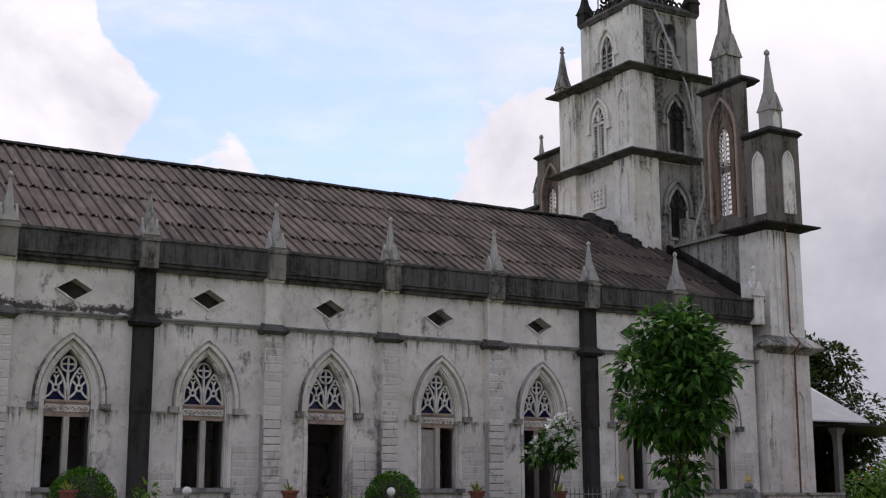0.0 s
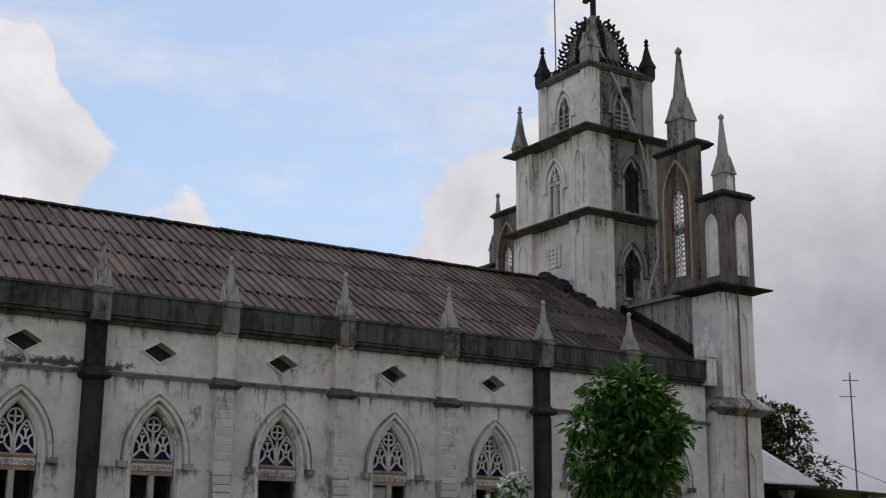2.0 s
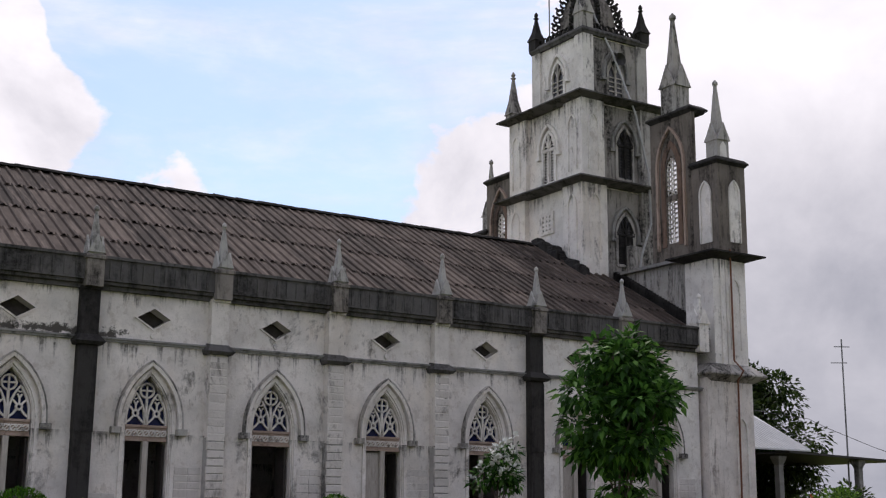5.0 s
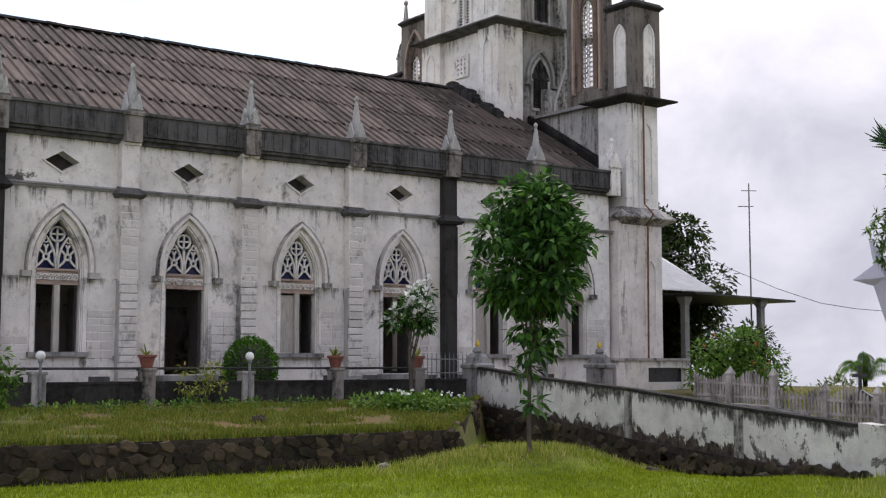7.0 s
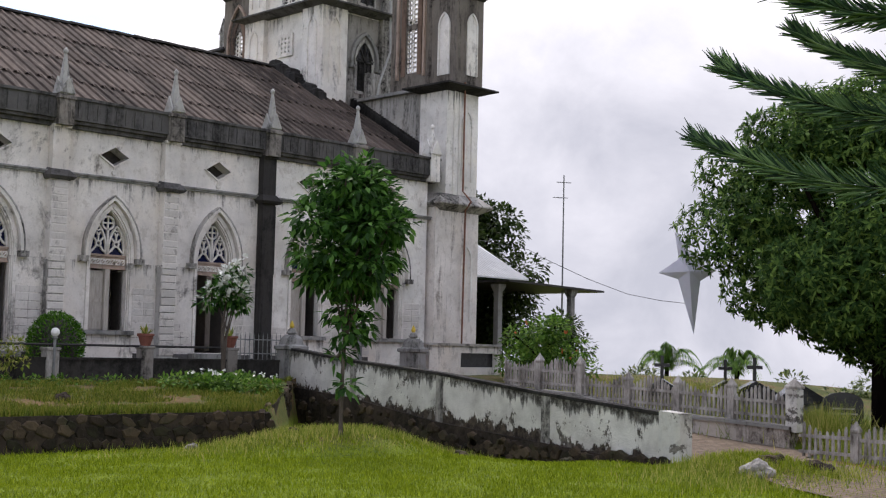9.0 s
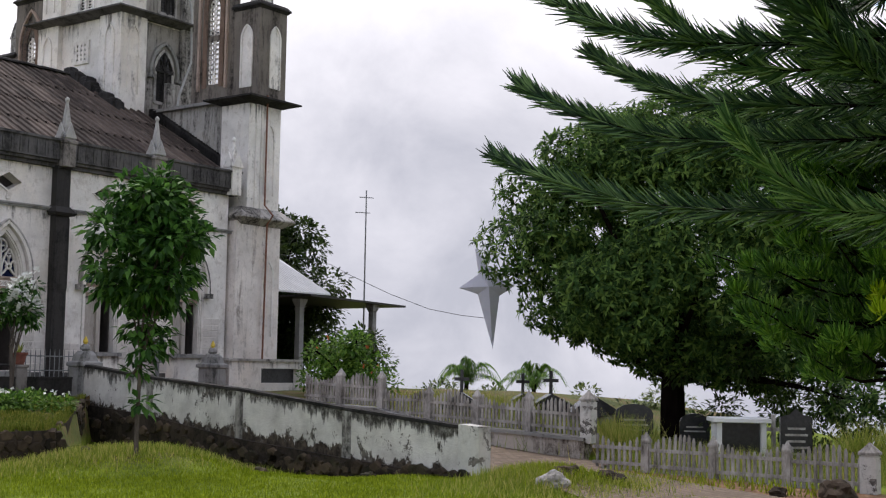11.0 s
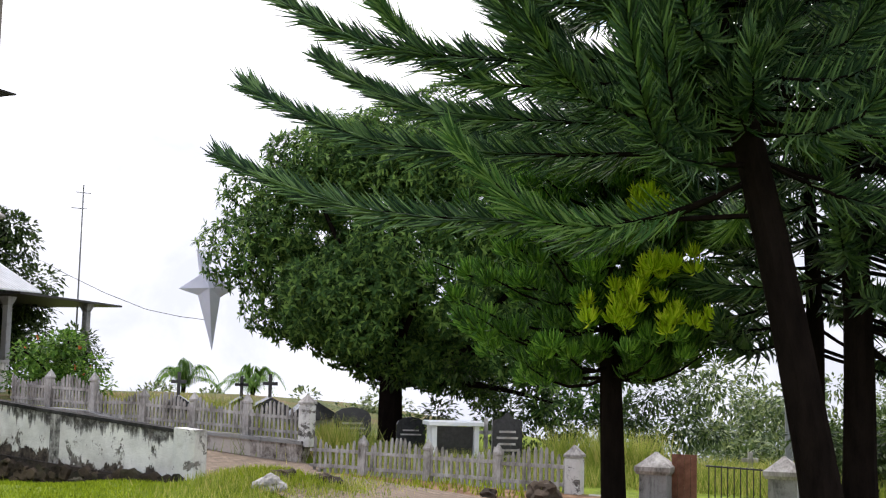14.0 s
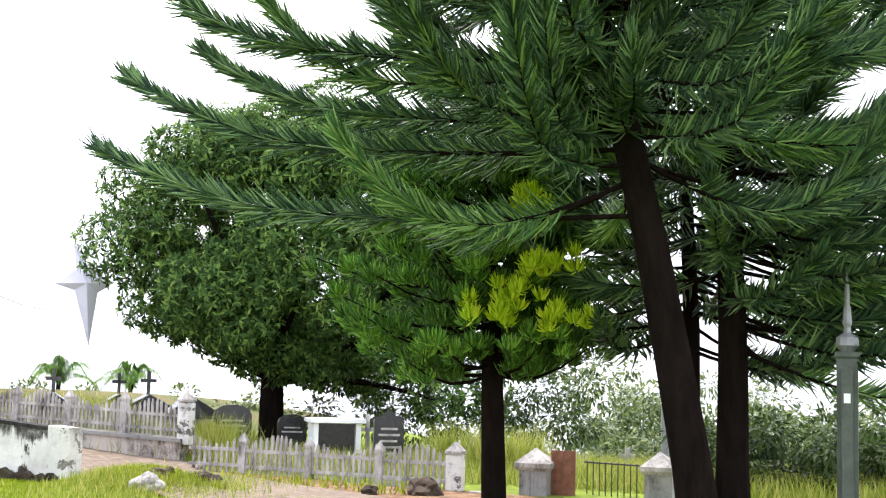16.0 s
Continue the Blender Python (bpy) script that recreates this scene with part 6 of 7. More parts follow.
# ---- foliage helpers ----
def soup(name, verts, faces, material, parent=None, kind="", label="", category="", at=(0, 0, 0)):
    me = bpy.data.meshes.new(name)
    me.from_pydata(verts, [], faces)
    me.materials.append(material)
    ob = new(name, me)
    if parent is not None:
        ob.parent = parent
    else:
        ob.location = at
    return tagged(ob, label, category, kind=kind)


def add_leaf(V, F, p, d, n, l, w):
    """A folded leaf from p along d, facing n."""
    s = d.cross(n).normalized() * (w / 2)
    k = len(V)
    m = p + d * (l * 0.45)
    V += [p, m + s + n * (w * 0.12), p + d * l - n * (l * 0.12), m - s + n * (w * 0.12), m - n * (w * 0.06)]
    F += [(k, k + 1, k + 4), (k + 1, k + 2, k + 4), (k + 2, k + 3, k + 4), (k + 3, k, k + 4)]


def ball(r):
    while True:
        v = Vector((r.uniform(-1, 1), r.uniform(-1, 1), r.uniform(-1, 1)))
        if 0.05 < v.length_squared < 1:
            return v


def clump(V, F, r, c, radius, count, l, w, droop=0.3, flat=0.8):
    for _ in range(count):
        v = ball(r).normalized()
        p = c + Vector((v.x, v.y, v.z * flat)) * radius * r.uniform(0.55, 1.0)
        d = (v + ball(r) * 0.7 + Vector((0, 0, -droop))).normalized()
        n = (Vector((0, 0, 1)) + ball(r) * 0.7).normalized()
        add_leaf(V, F, p, d, n, l * r.uniform(0.7, 1.2), w * r.uniform(0.8, 1.2))


def limb(bm, r, a, b, ra, rb, bend=0.15, n=5):
    a, b = Vector(a), Vector(b)
    side = ball(r) * (b - a).length * bend
    pts = [a.lerp(b, k / n) + side * math.sin(math.pi * k / n) for k in range(n + 1)]
    tube(bm, pts, [ra + (rb - ra) * k / n for k in range(n + 1)], 8)
    return pts


def add_cord(V, F, p, d, up, l, w, curl):
    """A limp ropey twig: three-sided, two joints, bending by curl along up."""
    k = len(V)
    s = d.cross(up)
    s = s.normalized() if s.length > 1e-4 else Vector((1, 0, 0))
    u = s.cross(d).normalized()
    for i, (t, ww) in enumerate(((0, 0.7), (0.55, 1.0), (1.0, 0.3))):
        c = p + d * (l * t) + up * (curl * l * t * t)
        for a in (0.0, 2.09, 4.19):
            V.append(c + (s * math.cos(a) + u * math.sin(a)) * (w * ww / 2))
    for i in range(2):
        for a in range(3):
            b = (a + 1) % 3
            F.append((k + 3 * i + a, k + 3 * i + b, k + 3 * i + 3 + b, k + 3 * i + 3 + a))


def plume(V, F, bm, r, pts, length0, w, per_m, wood=0.05, lift=0.45, start=0.12):
    """One conifer branch: a curved axis with limp cords combed out to both sides and short upswept ones on top."""
    pts = [Vector(p) for p in pts]
    tube(bm, pts, [wood * (1 - 0.75 * k / (len(pts) - 1)) for k in range(len(pts))], 5)
    seg = [(b - a).length for a, b in zip(pts, pts[1:])]
    total = sum(seg)
    n = int(total * per_m)
    Z = Vector((0, 0, 1))
    for k in range(n):
        u = start + (1 - start) * ((k + r.random()) / n) ** 0.72
        dist = u * total
        i = 0
        while i < len(seg) - 1 and dist > seg[i]:
            dist -= seg[i]
            i += 1
        p = pts[i].lerp(pts[i + 1], min(1, dist / seg[i]))
        ax = (pts[i + 1] - pts[i]).normalized()
        side = ax.cross(Z).normalized()
        top = side.cross(ax).normalized()
        l = length0 * (1.0 - 0.5 * u ** 3) * r.uniform(0.75, 1.12)
        hug = 0.25 + 1.3 * u * u
        if r.random() < 0.55:                                     # hanging to the side, the tip swept forward
            sg = r.choice((-1, 1))
            d = (side * sg * r.uniform(0.25, 0.95) - top * r.uniform(0.0, 0.9) + ax * (r.uniform(0.0, 0.5) + hug * 0.6) + ball(r) * 0.15).normalized()
            add_cord(V, F, p, d, (Z * 0.25 + ax).normalized(), l * r.uniform(0.7, 1.05), w * r.uniform(0.85, 1.15), r.uniform(0.2, 0.6))
        else:                                                     # upswept along the top
            a = r.uniform(-1.0, 1.0)
            d = (side * math.sin(a) + top * math.cos(a) * 0.8 + ax * (r.uniform(0.4, 0.9) + hug) + ball(r) * 0.1).normalized()
            add_cord(V, F, p, d, (Z + ax * 0.6).normalized(), l * r.uniform(0.35, 0.7), w, lift * r.uniform(0.6, 1.3))
    end, ax = pts[-1], (pts[-1] - pts[-2]).normalized()
    for _ in range(70):                                           # fan of cords at the tip
        add_cord(V, F, end - ax * r.uniform(0, 0.4), (ax * 1.8 + ball(r) * 0.8 + Z * 0.3).normalized(), Z, length0 * r.uniform(0.35, 0.65), w, 0.3)


def conifer(name, label, base, top, r0, branches, seed, cord, w, per_m, material, lift=0.45, start=0.2, fresh=0.0):
    r = random.Random(seed)
    t = thing(name, base, label, "tree")
    B = Vector(base)
    bm = bmesh.new()
    T = Vector(top) - B
    n = 9
    pts = [T * (k / n) + Vector((0.05 * math.sin(k * 1.3), 0.05 * math.cos(k), 0)) for k in range(n + 1)]
    pts[0].z -= 0.3
    tube(bm, pts, [r0 * (1.15 if k == 0 else 1.0 - 0.62 * k / n) for k in range(n + 1)], 12)
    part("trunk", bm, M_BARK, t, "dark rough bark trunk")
    V, F, W, G = [], [], [], []
    for k, path in enumerate(branches(r)):
        bm = bmesh.new()
        # a random share of branches gets the sunlit needle colour
        young = k > 3 and r.random() < fresh
        plume(*((W, G) if young else (V, F)), bm, r, [Vector(p) - B for p in path], cord, w, per_m, 0.034, lift, start)
        part("branch", bm, M_BARK, t)
    soup("needles", V, F, material, t, "stuff")
    if W:
        soup("young_sprays", W, G, M_NEEDLE_LIT, t, "stuff", "sprays coloured a brighter green as if sunlit")
    return t


def branch_path(r, a, az, length, droop, tip):
    """From a on the trunk, out along az (radians from +y to +x), sagging, then turned up at the tip."""
    d = Vector((math.sin(az), math.cos(az), 0))
    side = Vector((d.y, -d.x, 0)) * r.uniform(-0.3, 0.3)
    return [Vector(a) + d * (length * s) + side * math.sin(s * 3) + Vector((0, 0, -droop * math.sin(s * 2.4) + tip * max(0, s - 0.55) ** 2 * 4)) for s in (0, 0.15, 0.32, 0.5, 0.66, 0.8, 0.91, 1.0)]


def main_branches(r):
    out = []
    def trunk(z):
        return Vector((4.68 - 0.034 * z, -30.95 + 0.213 * z, z))
    # measured long limbs
    for tip, z, sag in (((2.25, -24.31, 4.66), 4.12, 0.12), ((2.41, -24.55, 5.50), 4.9, 0.12), ((2.75, -25.3, 5.85), 5.3, 0.12), ((2.2, -24.6, 6.75), 6.0, 0.12)):
        a, b = trunk(z), Vector(tip)
        limb_line = []
        for s in (0, 0.2, 0.4, 0.6, 0.72, 0.8, 0.87, 0.94, 1.0):
            p = a.lerp(b, s)
            p.z = z + (b.z - z) * max(0.0, (s - 0.66) / 0.34) ** 1.5 - sag * math.sin(math.pi * s)
            limb_line.append(p + Vector((0.12 * math.sin(6 * s), 0, 0)))
        out.append(limb_line)
    for k in range(15):
        out.append(branch_path(r, trunk(5.2 + 0.22 * k), radians(-97 + r.uniform(-42, 42)), r.uniform(1.6, 3.6), r.uniform(0.1, 0.5), r.uniform(0.6, 1.3)))
    z = 4.75
    while z < 10.5:
        k = 6
        off = r.uniform(0, 1)
        for i in range(k):
            az = (i + off + r.uniform(-0.25, 0.25)) * 2 * math.pi / k
            l = r.uniform(2.6, 5.2) * (1.0 - 0.04 * (z - 4))
            out.append(branch_path(r, trunk(z + r.uniform(-0.25, 0.25)), az, l, r.uniform(0.1, 0.75), r.uniform(0.8, 2.0)))
        z += 0.5
    for k in range(14):                                          # long boughs over the lamp post
        out.append(branch_path(r, trunk(5.4 + 0.3 * k), radians(180 + r.uniform(-50, 40)), r.uniform(3.0, 5.2), r.uniform(0.1, 0.6), r.uniform(0.8, 1.8)))
    for k in range(26):                                          # short dense shoots that hide the stem
        out.append(branch_path(r, trunk(5.0 + 0.11 * k), radians(-97 + r.uniform(-75, 75)), r.uniform(0.8, 1.7), r.uniform(-0.1, 0.25), r.uniform(0.4, 1.0)))
    return out


conifer("tall_conifer", "tall dark green conifer with feathery up-curved branches", (4.68, -30.95, 0), (4.29, -28.5, 11.5), 0.245, main_branches, 5, 0.46, 0.026, 118, M_NEEDLE, 0.6, 0.2, 0.3)


def second_branches(r):
    out = []
    z = 3.2
    while z < 9:
        off = r.uniform(0, 1)
        for i in range(6):
            az = (i + off + r.uniform(-0.25, 0.25)) * 2 * math.pi / 6
            if z < 3.9 and math.cos(az) > 0.2:
                continue
            out.append(branch_path(r, (8.7 + r.uniform(-0.1, 0.1), -30.7, z + r.uniform(-0.3, 0.3)), az, r.uniform(2.8, 4.4), r.uniform(0.1, 0.5), r.uniform(0.3, 0.9)))
        z += 0.75
    for k in range(22):                                            # low boughs on the open side
        out.append(branch_path(r, (8.7, -30.75, 2.7 + 0.16 * k), radians(r.uniform(105, 235)), r.uniform(2.4, 4.6), r.uniform(0.2, 0.7), r.uniform(0.1, 0.6)))
    return out


conifer("tall_conifer", "tall dark conifer standing among other conifers", (8.7, -30.75, 0), (8.65, -30.4, 10), 0.25, second_branches, 8, 0.46, 0.036, 74, M_NEEDLE, 0.6, 0.2, 0.12)


def third_branches(r):
    out = []
    z = 3.0
    while z < 8:
        off = r.uniform(0, 1)
        for i in range(7):
            az = (i + off + r.uniform(-0.25, 0.25)) * 2 * math.pi / 7
            out.append(branch_path(r, (10.6, -29.85, z + r.uniform(-0.3, 0.3)), az, r.uniform(2.4, 3.8), r.uniform(0.1, 0.6), r.uniform(0.2, 0.7)))
        z += 0.55
    return out


conifer("slim_conifer", "slim dark conifer behind the taller ones", (10.6, -29.85, 0), (10.55, -29.7, 9), 0.17, third_branches, 11, 0.46, 0.042, 52, M_NEEDLE, 0.5)


def tuft_pad(V, F, r, c, out, size, count):
    """A rounded head of short stout cords."""
    for _ in range(count):
        v = ball(r)
        q = c + Vector((v.x, v.y, v.z * 0.6)) * size * 0.75
        d = (v * 0.9 + out * 0.35 + Vector((0, 0, 0.6)) + ball(r) * 0.3).normalized()
        add_cord(V, F, q, d, Vector((0, 0, 1)), 0.13 * r.uniform(0.7, 1.2), 0.027, 0.3)


def young_conifer(base, top):
    """Tiered young conifer: flat sprays that end in rounded pads, some with fresh yellow growth."""
    r = random.Random(15)
    t = thing("young_conifer", base, "young conifer with tiered tufts and fresh yellow-green tips", "tree")
    B = Vector(base)
    bm = bmesh.new()
    tube(bm, [Vector((0, 0, -0.3)), (Vector(top) - B) * 0.5, Vector(top) - B], [0.21, 0.16, 0.05], 12)
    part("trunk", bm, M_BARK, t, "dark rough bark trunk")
    soups = {"inner": ([], []), "outer": ([], []), "fresh": ([], [])}
    fresh_at = [Vector(p) - B for p in ((7.15, -27.45, 3.1), (7.1, -27.8, 3.3), (7.3, -28.15, 4.65), (7.2, -28.35, 3.85), (7.4, -28.6, 3.0))]
    z = 2.35
    while z < 5.9:
        off = r.random()
        for i in range(9):
            az = (i + off + r.uniform(-0.3, 0.3)) * 2 * math.pi / 9
            d = Vector((math.sin(az), math.cos(az), 0))
            l = (2.45 - 0.42 * abs(z - 3.3)) * r.uniform(0.6, 1.05) * (1.0 + 0.18 * math.cos(az + 0.28))
            a = Vector((-0.03, 0.1, z + r.uniform(-0.15, 0.15)))
            rise = r.uniform(-0.1, 0.35)
            pts = [a + d * (l * s) + Vector((0, 0, rise * s - 0.3 * math.sin(s * 3.0) * 0.6 + 0.25 * s * s)) for s in (0, 0.25, 0.5, 0.75, 1.0)]
            bm = bmesh.new()
            tube(bm, pts, [0.035, 0.03, 0.024, 0.017, 0.01], 5)
            part("branch", bm, M_BARK, t)
            for s in (0.3, 0.45, 0.58, 0.7, 0.8, 0.9, 1.0):
                c = pts[0].lerp(pts[-1], s) + Vector((0, 0, -0.15 * math.sin(3 * s))) + Vector((-d.y, d.x, 0)) * r.uniform(-0.4, 0.4) + Vector((0, 0, r.uniform(-0.16, 0.16)))
                near = min((c - q).length for q in fresh_at)
                # pads towards the tips mostly take the lit green, inner ones the shaded green
                if near < 0.40 and r.random() < 0.4:
                    kind = "fresh"
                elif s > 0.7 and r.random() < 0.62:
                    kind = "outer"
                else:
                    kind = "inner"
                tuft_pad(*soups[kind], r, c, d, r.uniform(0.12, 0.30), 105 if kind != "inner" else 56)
        z += 0.36
    for q in fresh_at:                                             # clusters of this year's growth, sunlit brightness put into their yellow
        for _ in range(9):
            tuft_pad(*soups["fresh"], r, q + Vector((r.uniform(-0.1, 0.3), r.uniform(-0.42, 0.42), r.uniform(-0.2, 0.2))), Vector((-0.7, 0, 0.3)), r.uniform(0.06, 0.13), 42)
    soup("inner_foliage", *soups["inner"], M_TUFT_SHADED, t, "stuff", "dark green inner tufts")
    soup("outer_foliage", *soups["outer"], M_TUFT_LIT, t, "stuff", "mid-green rounded outer tufts")
    soup("fresh_growth", *soups["fresh"], M_FRESH_LIT, t, "stuff", "bright yellow-green fresh tips")


young_conifer((8.99, -27.1, 0), (8.9, -26.9, 5.7))


# ---- broadleaf trees ----
def rosette(V, F, r, p, out, l, w, n, droop=0.15):
    """A whorl of leaves round the end of a twig."""
    a = out.orthogonal().normalized()
    b = out.cross(a)
    ph = r.uniform(0, 6.28)
    for k in range(n):
        t = ph + 6.283 * k / n + r.uniform(-0.3, 0.3)
        rad = a * math.cos(t) + b * math.sin(t)
        d = (rad + out * r.uniform(0.1, 0.7) + ball(r) * 0.75 + Vector((0, 0, -droop))).normalized()
        add_leaf(V, F, p, d, (out + Vector((0, 0, 0.5)) + ball(r) * 0.6).normalized(), l * r.uniform(0.65, 1.2), w * r.uniform(0.8, 1.2))


def broadleaf(name, label, base, clumps, leaf, width, per, material, trunk_r, seed, limbs=10, droop=0.3, fork=0.35, bark=None):
    """clumps: function giving (centre, radius) in world axes."""
    r = random.Random(seed)
    t = thing(name, base, label, "tree")
    B = Vector(base)
    cl = [(Vector(c) - B, rad) for c, rad in clumps(r)]
    bm = bmesh.new()
    heart = sum((c for c, _ in cl), Vector()) / len(cl)
    knee = Vector((heart.x * 0.2, heart.y * 0.2, min(c.z for c, _ in cl) * 0.4 + heart.z * fork))
    limb(bm, r, (0, 0, -0.3), knee, trunk_r, trunk_r * 0.75, 0.05)
    for c, _ in r.sample(cl, min(limbs, len(cl))):
        limb(bm, r, knee.lerp(Vector((0, 0, knee.z * 0.8)), r.random() * 0.5), c, trunk_r * 0.45, 0.03, 0.12)
    part("trunk", bm, bark or M_BARK, t, "slender grey-brown trunk and limbs" if bark else "dark brown trunk and limbs")
    V, F = [], []
    for c, rad in cl:
        clump(V, F, r, c, rad, int(per * rad * rad), leaf, width, droop)
    soup("crown", V, F, material, t, "stuff", "dense leafy crown")
    return t


def mango_tree(base, heart, spread, seed):
    """Large crown of overlapping leafy lumps; every twig end carries a whorl."""
    r = random.Random(seed)
    t = thing("mango_tree", base, "large dark green broadleaf tree with a dense rounded crown", "tree")
    B, H = Vector(base), Vector(heart)
    lumps = []
    for _ in range(105):
        v = ball(r).normalized()
        k = r.uniform(0.62, 0.88)
        c = H + Vector((v.x * spread[0], v.y * spread[1], v.z * spread[2])) * k
        c.z = max(c.z, 2.5 + r.uniform(0, 0.6))
        lumps.append((c - B, r.uniform(0.85, 1.45)))
    for _ in range(12):                                            # full lower flank
        lumps.append((Vector((25.5 + r.uniform(-1, 2), -12.6 + r.uniform(-0.8, 0.6), r.uniform(3.4, 5.2))) - B, r.uniform(0.8, 1.2)))
    for _ in range(7):                                             # boughs that hang low behind the graves
        lumps.append((Vector((25.0 + r.uniform(-2, 2), -19.6 + r.uniform(-2.2, 2.0), r.uniform(1.3, 3.2))) - B, r.uniform(0.6, 1.0)))
    bm = bmesh.new()
    knee = Vector((0.1, 0.1, 2.6))
    limb(bm, r, (0, 0, -0.3), knee, 0.42, 0.34, 0.05)
    for c, _ in r.sample(lumps, 22):
        limb(bm, r, knee.lerp(Vector((0, 0, 2.0)), r.random() * 0.5), c, 0.17, 0.03, 0.12)
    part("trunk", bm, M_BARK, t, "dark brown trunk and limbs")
    V, F = [], []
    mid = H - B
    for c, rad in lumps:
        for _ in range(int(120 * rad * rad)):
            v = ball(r).normalized()
            p = c + Vector((v.x, v.y, v.z * 0.8)) * rad * r.uniform(0.72, 1.03)
            out = (v * 0.8 + (p - mid).normalized() * 0.6 + Vector((0, 0, 0.3))).normalized()
            rosette(V, F, r, p, out, 0.25, 0.078, 8)
    soup("crown", V, F, M_MANGO, t, "stuff", "dense leafy crown")


mango_tree((23.95, -16.0, -0.45), (24.5, -16.1, 6.0), (5.6, 5.7, 4.9), 3)


def young_tree_clumps(r):
    out = []
    for _ in range(120):
        a, k = r.uniform(0, 6.28), math.sqrt(r.random())
        z = r.uniform(0, 1)
        rad = 1.12 * math.sin(math.pi * (0.06 + 0.74 * (1 - z))) ** 0.8
        out.append((Vector((7.78 + math.cos(a) * k * rad, -11.85 + math.sin(a) * k * rad, 3.45 + z * 2.65)), r.uniform(0.28, 0.42)))
    for _ in range(12):
        out.append((Vector((7.74 + r.uniform(-0.45, 0.45), -11.8 + r.uniform(-0.3, 0.3), r.uniform(2.3, 3.4))), 0.26))
    for _ in range(8):
        out.append((Vector((7.7 + r.uniform(-0.18, 0.18), -11.8 + r.uniform(-0.15, 0.15), r.uniform(1.3, 2.3))), 0.17))
    return out


broadleaf("young_tree", "slender young tree with large glossy drooping leaves", (7.68, -11.8, 0.4), young_tree_clumps, 0.26, 0.125, 340, M_LEAF, 0.05, 6, 10, 0.4, 0.4, M_PALEBARK)


def shaped(cx, cy, z0, z1, rad, n, lo=0.5, hi=0.9):
    def f(r):
        out = []
        for _ in range(n):
            a, k, z = r.uniform(0, 6.28), math.sqrt(r.random()), r.random()
            q = rad * math.sin(math.pi * (0.12 + 0.80 * (1 - z))) ** 0.7
            out.append((Vector((cx + math.cos(a) * k * q, cy + math.sin(a) * k * q, z0 + z * (z1 - z0))), r.uniform(lo, hi)))
        return out
    return f


broadleaf("rear_tree", "dark dense tree behind the church porch", (33.4, 9.0, -0.2), shaped(32.6, 9.6, 1.2, 8.9, 3.7, 200, 0.8, 1.15), 0.28, 0.15, 250, M_DEEP, 0.3, 17)
broadleaf("flowering_shrub", "green hibiscus shrub with small orange flowers", (20.3, -6.8, 0.9), shaped(20.3, -6.8, 1.2, 3.0, 1.5, 70, 0.32, 0.48), 0.15, 0.09, 480, M_SHRUB, 0.05, 19, 12, 0.1)
broadleaf("forecourt_tree", "small dark tree beside the porch", (24.4, -3.4, 0.9), shaped(24.4, -3.4, 1.3, 3.4, 1.2, 46, 0.35, 0.5), 0.2, 0.1, 330, M_DEEP, 0.07, 23)

V, F = [], []
r = random.Random(77)
for _ in range(15):
    v = ball(r).normalized()
    p = Vector((v.x * 1.3, v.y * 1.3, 1.45 + v.z * 0.95))
    for k in range(4):
        add_leaf(V, F, p, ball(r).normalized(), ball(r).normalized(), 0.09, 0.08)
soup("hibiscus_flowers", V, F, M_ORANGE, kind="stuff", label="small orange hibiscus flowers on the shrub", category="flowers", at=(20.3, -6.8, 0.9))

# clipped round bushes on the terrace
def clipped_bush(x, y, z, rx, rz, seed):
    r = random.Random(seed)
    t = thing("clipped_bush", (x, y, z), "round clipped green bush at the church foot", "bush", "terrace clipped bushes")
    bm = bmesh.new()
    bmesh.ops.create_icosphere(bm, subdivisions=2, radius=1.0, matrix=Matrix.Translation((0, 0, rz * 0.95)) @ Matrix.Diagonal((rx * 0.88, rx * 0.88, rz * 0.9, 1)))
    part("twig_core", bm, M_DARKWOOD_SHADE, t, "dark inner twigs")
    V, F = [], []
    for _ in range(5200):
        v = ball(r).normalized()
        if v.z < -0.85:
            continue
        k = r.uniform(0.86, 1.05) + 0.05 * noise.noise(v * 3)
        p = Vector((v.x * rx * k, v.y * rx * k, rz * 0.95 + v.z * rz * k))
        add_leaf(V, F, p, (v + ball(r) * 0.8).normalized(), (v + ball(r) * 0.6).normalized(), 0.085, 0.04)
    soup("leaves", V, F, M_HEDGE, t, "stuff")


clipped_bush(6.62, -1.45, 1.25, 0.70, 0.84, 2)
clipped_bush(-1.75, -1.45, 1.25, 0.76, 0.85, 4)

# white flowering shrub
fr = thing("white_flower_tree", (10.77, -3.15, 1.15), "small thin-stemmed tree with clusters of white flowers", "tree")
r = random.Random(41)
bm = bmesh.new()
stems = []
for k in range(6):
    tipp = Vector((r.uniform(-0.5, 0.75), r.uniform(-0.4, 0.4), r.uniform(2.5, 3.5)))
    kn = Vector((0.04 * k - 0.1, 0, r.uniform(1.0, 1.5)))
    tube(bm, [(0, 0, -0.1), kn * 0.5, kn, kn.lerp(tipp, 0.55) + Vector((0, 0, 0.1)), tipp], [0.028, 0.026, 0.022, 0.016, 0.010], 6)
    stems.append((kn, tipp))
part("stem", bm, M_PALEBARK, fr)
V, F = [], []
W, G = [], []
for kn, tipp in stems * 3:
    c = kn.lerp(tipp, r.uniform(0.6, 1.0)) + ball(r) * 0.2
    clump(V, F, r, c, 0.32, 44, 0.22, 0.10, 0.3)
    for _ in range(6):
        q = c + ball(r) * 0.34 + Vector((0, 0, 0.12))
        for m in range(5):
            add_leaf(W, G, q, (ball(r) + Vector((0, 0, 0.4))).normalized(), ball(r).normalized(), 0.15, 0.12)
